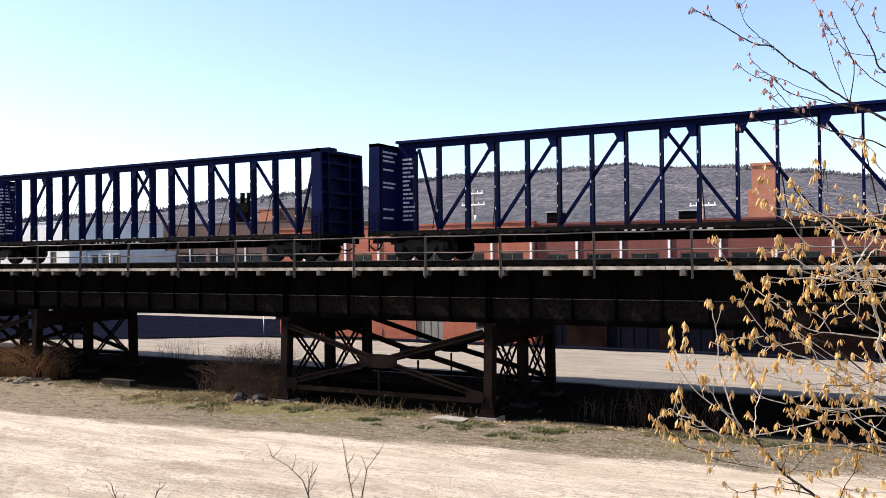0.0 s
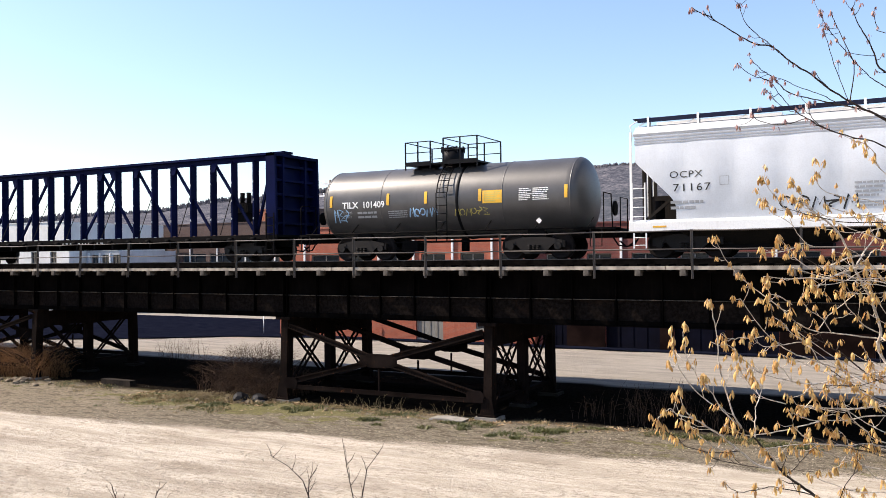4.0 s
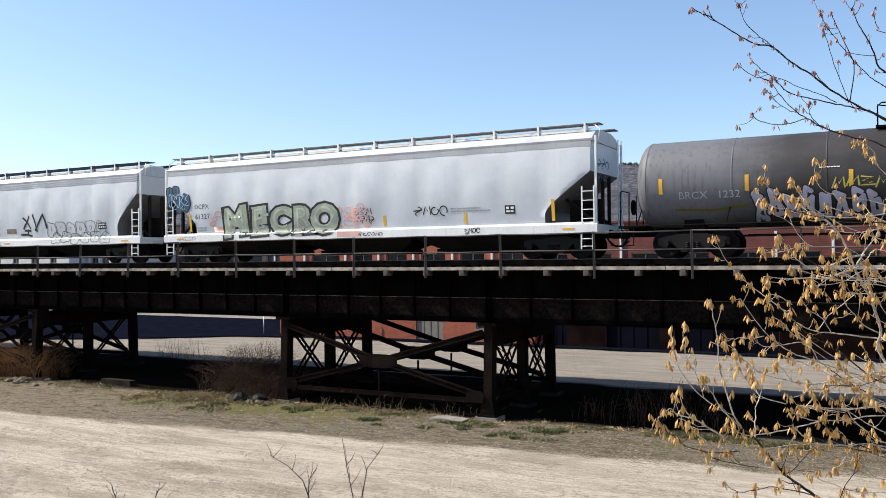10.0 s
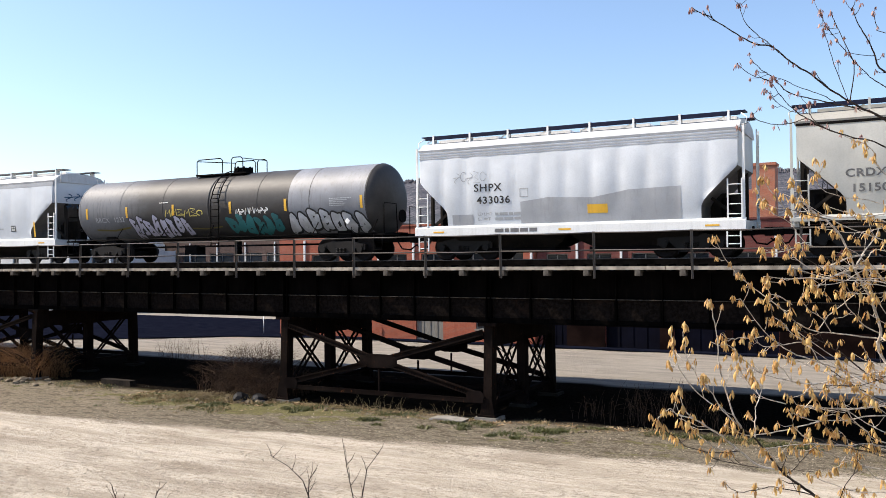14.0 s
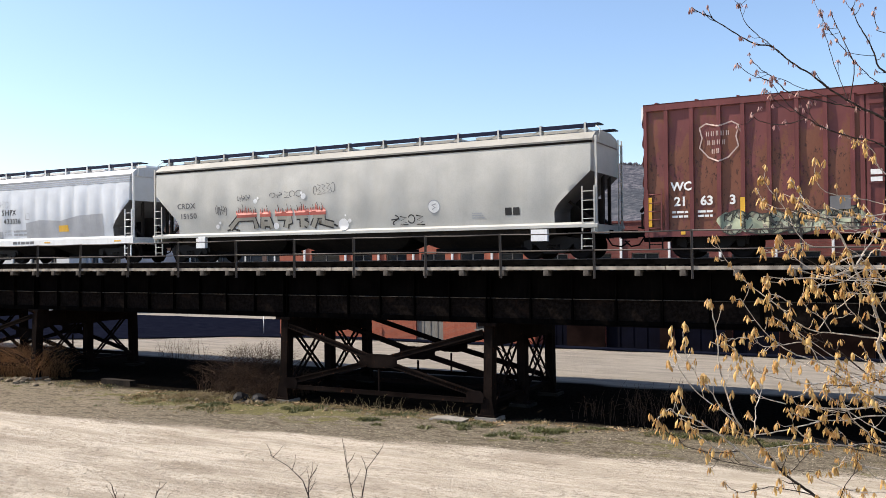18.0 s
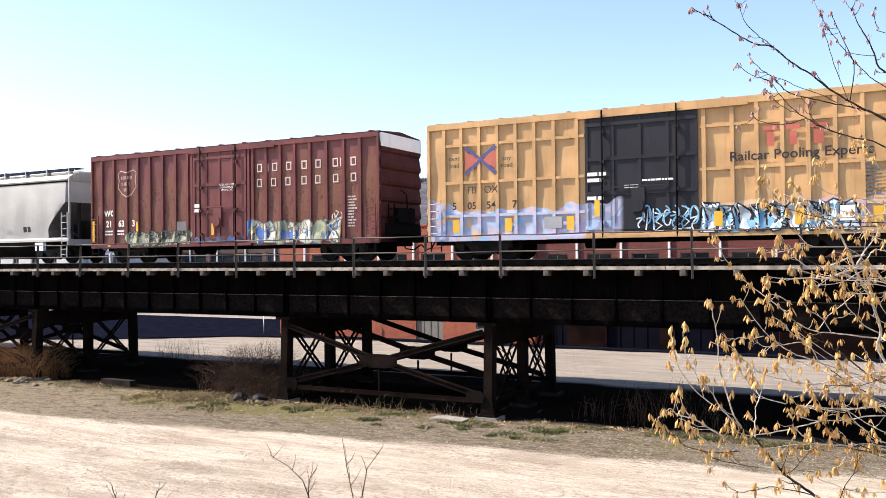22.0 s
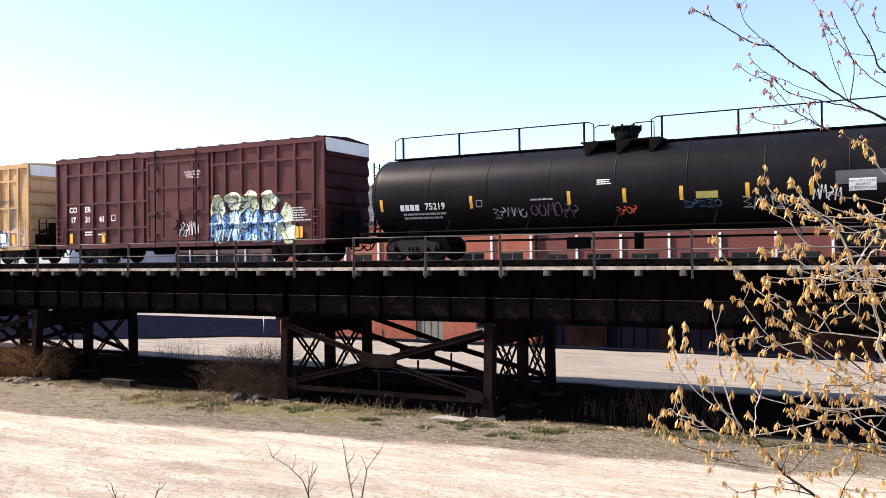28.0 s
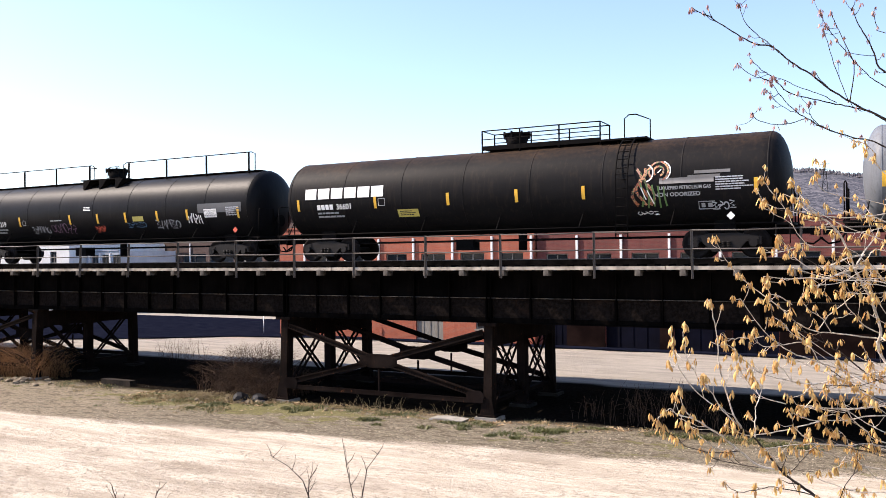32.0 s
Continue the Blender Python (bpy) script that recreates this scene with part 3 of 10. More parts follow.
def build_deck():
    x0, x1 = -66.0, 30.0
    deck = thing("track_deck", "timber ties and steel rails of a single railway track", "railway track", at=pose(0, 0, 0))
    tie = M().box(-0.12, 0.12, -3.0, 3.0, -0.22, 0.0).mesh("tie")
    k = 0
    x = x0
    rnd = random.Random(4)
    while x < x1:
        part("tie", tie, TIE_WOOD, deck, "", pose(x, TRACK - 0.1 + rnd.uniform(-0.07, 0.07), RAIL - 0.18, 0, rnd.uniform(-0.6, 0.6), rnd.uniform(-0.8, 0.8)))
        x += 0.46
    rail_profile = [(-0.07, -0.178), (0.07, -0.178), (0.07, -0.165), (0.012, -0.14), (0.012, -0.045), (0.037, -0.035), (0.037, -0.004), (0.03, 0), (-0.03, 0), (-0.037, -0.004), (-0.037, -0.035), (-0.012, -0.045), (-0.012, -0.14), (-0.07, -0.165)]
    # unseen planks below the ties, added to stop light through the gaps
    for i in range(16):
        for y in (26.9, 28.45, 30.0):
            part("shadow_plank", M().box(x0 + i * 6, x0 + i * 6 + 5.98, y, y + 1.5, RAIL - 0.46, RAIL - 0.405), TIE_WOOD, deck)
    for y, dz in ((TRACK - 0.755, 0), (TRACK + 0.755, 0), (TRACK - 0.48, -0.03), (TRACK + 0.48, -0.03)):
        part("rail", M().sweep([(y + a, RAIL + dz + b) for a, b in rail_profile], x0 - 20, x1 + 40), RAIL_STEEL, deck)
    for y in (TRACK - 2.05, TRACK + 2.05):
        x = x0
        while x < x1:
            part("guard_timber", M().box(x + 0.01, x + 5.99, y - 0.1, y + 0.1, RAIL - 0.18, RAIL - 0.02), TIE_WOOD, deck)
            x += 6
    # unseen far-side plank walk on outrigger beams, sized for the shadow edge beyond
    far_way = thing("far_walkway", "broad unseen far-side plank walkway, added for its shadow", "walkway", at=pose(0, 0, 0))
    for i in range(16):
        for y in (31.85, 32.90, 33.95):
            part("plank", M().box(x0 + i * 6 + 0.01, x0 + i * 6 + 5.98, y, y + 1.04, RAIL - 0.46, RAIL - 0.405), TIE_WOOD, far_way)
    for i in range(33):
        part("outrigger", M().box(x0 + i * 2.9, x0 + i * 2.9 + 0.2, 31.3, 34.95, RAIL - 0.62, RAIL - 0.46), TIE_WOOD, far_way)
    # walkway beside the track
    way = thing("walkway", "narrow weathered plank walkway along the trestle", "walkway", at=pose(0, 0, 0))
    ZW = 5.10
    # mostly unseen planks, spaced so sun through the gaps slashes the lower web
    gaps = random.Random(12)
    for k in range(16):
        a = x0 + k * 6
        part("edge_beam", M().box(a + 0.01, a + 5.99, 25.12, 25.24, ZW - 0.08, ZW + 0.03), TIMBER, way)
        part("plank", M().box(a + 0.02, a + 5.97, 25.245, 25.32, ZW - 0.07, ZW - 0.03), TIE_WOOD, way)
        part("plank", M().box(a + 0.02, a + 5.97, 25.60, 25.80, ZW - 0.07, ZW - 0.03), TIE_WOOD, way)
        b = a
        while b < a + 5.6:
            w = gaps.uniform(0.75, 1.15)
            part("filler_plank", M().box(b, min(b + w, a + 5.98), 25.33, 25.59, ZW - 0.08, ZW - 0.04), TIE_WOOD, way)
            b += w + gaps.uniform(0.30, 0.55)
    brk = M()
    brk.box(-0.085, 0.085, -0.02, 0.34, -0.21, -0.02)
    brk = brk.mesh("bracket")
    x = -44.6
    k = 0
    while x < 12:
        part("bracket", brk, BRACKET_WOOD, way, "", pose(x + 0.08 * math.sin(k * 3.7), 25.10, ZW - 0.05))
        x += 1.45
        k += 1
    rl = thing("railing", "thin grey steel pipe railing along the walkway", "railing", at=pose(0, 0, 0))
    px = [-42.6, -39.8, -37.0, -34.1, -31.3, -28.35, -25.5, -22.45, -19.65, -17.0, -14.08, -11.29, -8.16, -5.22, -2.3, 0.6, 3.5, 6.4]
    rnd = random.Random(2)
    for i, x in enumerate(px):
        lean = 1.5 * rnd.uniform(-1, 1) + (2.5 if x < -28 else 0)
        post = M().box(-0.03, 0.03, -0.005, 0.03, -0.34, 1.10)
        post.box(-0.03, -0.018, -0.045, 0.0, -0.34, 1.10)
        part("post", post, RAILING_MAT, rl, "", pose(x, 25.10, ZW, 0, lean))
    for z in (1.07, 0.53):
        for a, b in zip(px, px[1:]):
            s = 0.012 * rnd.uniform(-1, 1)
            part("pipe_rail", M().pipe([(a, 25.08, ZW + z), ((a + b) / 2, 25.08, ZW + z - 0.015 + s), (b, 25.08, ZW + z)], 0.021, 6), RAILING_MAT, rl)


build_trestle()
build_deck()

# ---- flat lettering and spray paint, laid onto sides ----
class Flat:
    """A drawing in x, z that is laid onto a side."""

    def __init__(self):
        self.v, self.f, self.layered = [], [], False

    def quad(self, *p):
        k = len(self.v)
        self.v += [tuple(q) for q in p]
        self.f.append(tuple(range(k, k + len(p))))
        return self

    def rect(self, x0, x1, z0, z1):
        return self.quad((x0, z0), (x1, z0), (x1, z1), (x0, z1))

    def stroke(self, pts, w):
        self.layered = True
        pts = [Vector(p) for p in pts]
        m = len(pts)
        k = len(self.v)
        for i, p in enumerate(pts):
            d = pts[min(i + 1, m - 1)] - pts[max(i - 1, 0)]
            d = d.normalized() if d.length > 1e-6 else Vector((1, 0))
            nrm = Vector((-d.y, d.x)) * w / 2
            self.v += [tuple(p + nrm), tuple(p - nrm)]
        self.f += [(k + 2 * i, k + 2 * i + 1, k + 2 * i + 3, k + 2 * i + 2) for i in range(m - 1)]
        return self

    def text(self, body, x, z, size, wide=1.0, bold=0.0, lean=0.0, tilt=0.0, center=True, spacing=1.0):
        cu = bpy.data.curves.new("lettering", 'FONT')
        cu.body, cu.size, cu.offset, cu.shear, cu.space_character = body, size, bold, lean, spacing
        cu.align_x = 'CENTER' if center else 'LEFT'
        cu.align_y, cu.resolution_u = 'CENTER', 3
        ob = bpy.data.objects.new("lettering", cu)
        me = bpy.data.meshes.new_from_object(ob)
        k = len(self.v)
        c, s = math.cos(radians(tilt)), math.sin(radians(tilt))
        for v in me.vertices:
            a, b = v.co.x * wide, v.co.y
            self.v.append((x + c * a - s * b, z + s * a + c * b))
        self.f += [tuple(k + i for i in p.vertices) for p in me.polygons]
        bpy.data.objects.remove(ob)
        bpy.data.curves.remove(cu)
        bpy.data.meshes.remove(me)
        return self

    def words(self, x0, x1, z, h, rnd, gap=0.4):
        """Bars for a line too small to read."""
        x = x0
        while x < x1 - h * 0.5:
            w = min(rnd.uniform(1.2, 4.0) * h, x1 - x)
            self.rect(x, x + w, z, z + h)
            x += w + gap * h
        return self


def decal(name, flat, wrap, material, parent, label="", step=0.14):
    bm = bmesh.new()
    lift = [0.0] * len(flat.v)
    if flat.layered:
        # strokes that cross lie one over the other
        for k, f in enumerate(flat.f):
            for i in f:
                lift[i] = -0.00011 * (k % 16)
    vs = [bm.verts.new((x, d, z)) for (x, z), d in zip(flat.v, lift)]
    for f in flat.f:
        try:
            bm.faces.new([vs[i] for i in f])
        except ValueError:
            pass
    if step and not isinstance(wrap, OnSide):
        lo, hi = min(v[1] for v in flat.v), max(v[1] for v in flat.v)
        z = math.floor(lo / step) * step + step
        while z < hi:
            bmesh.ops.bisect_plane(bm, geom=bm.verts[:] + bm.edges[:] + bm.faces[:], plane_co=(0, 0, z), plane_no=(0, 0, 1))
            z += step
        lo, hi = min(v[0] for v in flat.v), max(v[0] for v in flat.v)
        x = math.floor(lo / 0.25) * 0.25 + 0.25
        while x < hi:
            bmesh.ops.bisect_plane(bm, geom=bm.verts[:] + bm.edges[:] + bm.faces[:], plane_co=(x, 0, 0), plane_no=(1, 0, 0))
            x += 0.25
    if isinstance(wrap, OnSide):
        xs, zs = [v[0] for v in flat.v], [v[1] for v in flat.v]
        planes = [((x, 0, 0), (1, 0, 0)) for x in wrap.xc if min(xs) < x < max(xs)] + [((0, 0, z), (0, 0, 1)) for z in wrap.zc if min(zs) < z < max(zs)]
        for co, no in planes:
            bmesh.ops.bisect_plane(bm, geom=bm.verts[:] + bm.edges[:] + bm.faces[:], plane_co=co, plane_no=no)
    for v in bm.verts:
        v.co = wrap(v.co.x, v.co.z) + Vector((0, v.co.y, 0))
    me = bpy.data.meshes.new(name)
    bm.to_mesh(me)
    bm.free()
    me.polygons.foreach_set("use_smooth", [True] * len(me.polygons))
    ob = part(name, me, material, parent, label)
    if name.startswith(("spray", "rust", "pale_spray", "load", "gas", "owner", "notice_text")):
        tagged(ob, label, kind="stuff")
    return ob


def scribble(x0, x1, z0, z1, n, rnd, w=0.03):
    """A hasty looping tag."""
    f = Flat()
    wd = (x1 - x0) / n
    for i in range(n):
        cx = x0 + (i + 0.5) * wd
        kind = rnd.randrange(4)
        zm, h = (z0 + z1) / 2 + rnd.uniform(-0.1, 0.1) * (z1 - z0), (z1 - z0) * rnd.uniform(0.7, 1.0)
        if kind == 0:
            a0 = rnd.uniform(0, 6)
            f.stroke([(cx + 0.42 * wd * math.cos(a0 + a), zm + 0.42 * h * math.sin(a0 + a)) for a in [k * 0.5 for k in range(12)]], w)
        elif kind == 1:
            f.stroke([(cx - 0.4 * wd, zm - h / 2), (cx - 0.1 * wd, zm + h / 2), (cx + 0.1 * wd, zm - 0.1 * h), (cx + 0.4 * wd, zm + h / 2), (cx + 0.5 * wd, zm - h / 2)], w)
        elif kind == 2:
            f.stroke([(cx - 0.4 * wd, zm + h / 2), (cx + 0.4 * wd, zm + 0.35 * h), (cx - 0.3 * wd, zm), (cx + 0.4 * wd, zm - 0.2 * h), (cx - 0.4 * wd, zm - h / 2), (cx + 0.6 * wd, zm - h / 2)], w)
        else:
            f.stroke([(cx + 0.4 * wd * math.sin(k * 0.7) + 0.1 * wd * k / 8, zm + h * (0.5 - k / 8)) for k in range(9)], w)
            f.stroke([(cx - 0.5 * wd, zm), (cx + 0.5 * wd, zm + 0.1 * h)], w)
    return f


def bubbles(x0, x1, z0, z1, n, rnd, grow=0.0):
    """Rounded throw-up letters as closed outlines: a list of loops."""
    loops = []
    wd = (x1 - x0) / n
    for i in range(n):
        cx, cz = x0 + (i + 0.5) * wd, (z0 + z1) / 2
        ph = rnd.uniform(0, 6)
        loop = []
        for k in range(26):
            a = 2 * math.pi * k / 26
            sq = 1.0 / max(abs(math.cos(a)), abs(math.sin(a))) ** 0.55
            r = sq * (0.92 + 0.10 * math.sin(3 * a + ph) + 0.06 * math.sin(5 * a + 2 * ph))
            loop.append((cx + (wd * 0.50 + grow) * r * math.cos(a), cz + ((z1 - z0) * 0.47 + grow) * r * math.sin(a) + 0.05 * math.sin(i * 2.1)))
        loops.append(loop)
    return loops


def throw_up(parent, wrap, x0, x1, z0, z1, n, fill, line, seed, w=0.05, label="sprayed bubble lettering"):
    """Filled bubble letters with dark outlines and inner strokes."""
    rnd = random.Random(seed)
    loops = bubbles(x0, x1, z0, z1, n, rnd)
    if fill:
        f = Flat()
        for lp in loops:
            cx, cz = sum(p[0] for p in lp) / len(lp), sum(p[1] for p in lp) / len(lp)
            for a, b in zip(lp, lp[1:] + lp[:1]):
                f.quad((cx, cz), a, b)
        decal("spray_fill", f, wrap, fill, parent, label)
    g = Flat()
    for lp in loops:
        g.stroke(lp + lp[:1], w)
        cx, cz = sum(p[0] for p in lp) / len(lp), sum(p[1] for p in lp) / len(lp)
        h, ww = z1 - z0, (x1 - x0) / n
        k = rnd.randrange(3)
        if k == 0:
            g.stroke([(cx - 0.12 * ww, cz + 0.18 * h), (cx + 0.12 * ww, cz + 0.12 * h), (cx - 0.1 * ww, cz + 0.02 * h)], w * 0.9)
        elif k == 1:
            g.stroke([(cx, cz + 0.25 * h), (cx - 0.02 * ww, cz - 0.1 * h)], w * 0.9)
        else:
            g.stroke([(cx + 0.1 * ww * math.cos(a), cz + 0.12 * h * math.sin(a)) for a in [j * 0.7 for j in range(10)]], w * 0.8)
    decal("spray_outline", g, lambda x, z: wrap(x, z) + Vector((0, -0.004, 0)), line, parent)


def wild(parent, wrap, x0, x1, z0, z1, n, fill, line, seed, w=0.05, label="sprayed lettering", fat=0.40):
    """Fat overlapping spray letters of plain strokes, each with its dark outline."""
    rnd = random.Random(seed)
    wd, h = (x1 - x0) / n, z1 - z0
    for i in range(n):
        # bent strokes without any reading, a tall one and a low hooked one
        y0, y1 = rnd.uniform(0.0, 0.2), rnd.uniform(0.8, 1.0)
        form = [[(rnd.uniform(0.0, 0.3), y0), (rnd.uniform(0.1, 0.5), rnd.uniform(0.4, 0.6)), (rnd.uniform(0.0, 0.5), y1), (rnd.uniform(0.5, 0.8), y1 - 0.12)],
                [(rnd.uniform(0.3, 0.6), rnd.uniform(0.3, 0.6)), (rnd.uniform(0.7, 1.0), rnd.uniform(0.5, 0.8)), (rnd.uniform(0.8, 1.05), rnd.uniform(0.0, 0.3)), (rnd.uniform(0.2, 0.6), rnd.uniform(0.0, 0.2))]]
        lean, up = rnd.uniform(-0.18, 0.18), rnd.uniform(-0.08, 0.08) * h
        fatness = fat * wd
        outer, inner = Flat(), Flat()
        for st in form:
            pts = [(x0 + (i + 0.5) * wd + (a - 0.5) * wd * 0.80 + lean * (b - 0.5) * h, z0 + up + fatness * 0.4 + b * (h - fatness * 0.8)) for a, b in st]
            for fl, width in ((outer, fatness + 2 * w), (inner, fatness)):
                for p, q in zip(pts, pts[1:]):
                    fl.stroke([p, q], width)
                for p in pts:
                    fl.quad(*[(p[0] + width / 2 * math.cos(0.6283 * j), p[1] + width / 2 * math.sin(0.6283 * j)) for j in range(10)])
        d = 0.003 + 0.010 * (i % 3)
        if line:
            decal("spray_outline", outer, lambda x, z: wrap(x, z) + Vector((0, -d, 0)), line, parent)
        decal("spray_letter", inner, lambda x, z: wrap(x, z) + Vector((0, -d - 0.005, 0)), fill, parent, label)


# ---- running gear ----
def build_gear():
    side = M()
    pts = [(-1.12, 0.42), (-1.12, 0.64), (-0.80, 0.70), (-0.42, 0.78), (0.42, 0.78), (0.80, 0.70), (1.12, 0.64), (1.12, 0.42), (0.86, 0.42), (0.70, 0.52), (0.52, 0.34), (0.36, 0.19), (-0.36, 0.19), (-0.52, 0.34), (-0.70, 0.52), (-0.86, 0.42)]
    side.prism(pts, -0.07, 0.07)
    spring = M()
    for dx in (-0.16, 0.0, 0.16):
        for k in range(4):
            spring.cyl((dx, -0.10, 0.27 + k * 0.065), (dx, -0.10, 0.305 + k * 0.065), 0.068, 10)
    cap = M()
    cap.cyl((0, -0.14, 0.46), (0, -0.06, 0.46), 0.13, 12)
    cap.box(-0.16, 0.16, -0.09, 0.09, 0.56, 0.66)
    bol = M().box(-0.20, 0.20, -1.05, 1.05, 0.50, 0.74)
    bol.box(-0.75, -0.68, -0.9, 0.9, 0.36, 0.46).box(0.68, 0.75, -0.9, 0.9, 0.36, 0.46)
    ws = M()
    for s in (-1, 1):
        prof = [(0.66, 0.09), (0.665, 0.28), (0.675, 0.40), (0.665, 0.49), (0.70, 0.49), (0.715, 0.462), (0.80, 0.455), (0.80, 0.40), (0.77, 0.37), (0.745, 0.25), (0.79, 0.12), (0.79, 0.08)]
        rings = [[(r * math.cos(t), s * y, r * math.sin(t)) for t in [2 * math.pi * i / 28 for i in range(28)]] for y, r in prof]
        ws.rings(rings)
    ws.cyl((0, -1.02, 0), (0, 1.02, 0), 0.085, 10)
    return side.mesh("side_frame"), spring.mesh("spring_nest"), cap.mesh("bearing_cap"), bol.mesh("truck"), ws.mesh("wheelset")


GEAR = build_gear()
CARS, WHEELS = [], []


def trucks(root, xs):
    side, spring, cap, bol, ws = GEAR
    for x in xs:
        t = part("truck", bol, UNDER, root, "cast steel freight truck", pose(x, 0, 0))
        for y in (-0.99, 0.99):
            turn = 0 if y < 0 else 180
            part("side_frame", side, TRUCK, t, "", pose(0, y, 0, 0, 0, turn))
            part("spring_nest", spring, TRUCK, t, "", pose(0, y, 0, 0, 0, turn))
            for bx in (-0.89, 0.89):
                part("bearing_cap", cap, TRUCK, t, "", pose(bx, y, 0, 0, 0, turn))
        for dx in (-0.89, 0.89):
            w = part("wheelset", ws, WHEEL_STEEL, t, "", pose(dx, 0, 0.46))
            WHEELS.append((w, dx))


def couplers(root, half):
    for s in (-1, 1):
        m = M()
        m.box(min(s * (half - 0.3), s * (half + 0.45)), max(s * (half - 0.3), s * (half + 0.45)), -0.09, 0.09, 0.72, 0.92)
        m.box(min(s * (half + 0.35), s * (half + 0.62)), max(s * (half + 0.35), s * (half + 0.62)), -0.17, 0.15, 0.68, 0.96)
        part("coupler", m, UNDER, root)
        h = M()
        h.pipe([(s * (half - 0.05), -0.45, 0.75), (s * (half + 0.15), -0.45, 0.45), (s * (half + 0.45), -0.35, 0.40), (s * (half + 0.7), -0.25, 0.6)], 0.03, 6)
        part("air_hose", h, UNDER, root)


def ladder(root, x, y, z0, z1, w, mat, n, along=True, name="ladder", r=0.016):
    m = M()
    for k in (-1, 1):
        if along:
            m.box(x + k * w / 2 - 0.022, x + k * w / 2 + 0.022, y - 0.02, y + 0.02, z0, z1)
        else:
            m.box(x - 0.02, x + 0.02, y + k * w / 2 - 0.022, y + k * w / 2 + 0.022, z0, z1)
    lad = part(name, m, mat, root)
    for i in range(n):
        z = z0 + (z1 - z0) * (i + 0.4) / n
        a, b = ((x - w / 2, y, z), (x + w / 2, y, z)) if along else ((x, y - w / 2, z), (x, y + w / 2, z))
        part("rung", M().cyl(a, b, r, 6), mat, lad)


def start_car(name, label, x0, x1, group="cars of the freight train"):
    root = thing(name, label, "freight car", group, pose((x0 + x1) / 2, TRACK, RAIL))
    CARS.append((root, (x0 + x1) / 2))
    return root, (x1 - x0) / 2


# ---- covered hoppers ----
def hop_y(z):
    t = (z - 1.2) / 2.8
    return 1.50 + 0.10 * math.sin(math.pi * min(1, max(0, t)) * 0.85)


BULGE = [lambda x, z: 0.0]


def hop_wrap(x, z):
    """On the side of the hopper built last: its bulging sheet, or the sill below it."""
    return Vector((x, -(hop_y(z) + BULGE[0](x, z) + 0.009 if z > 1.2 else 1.608), z))


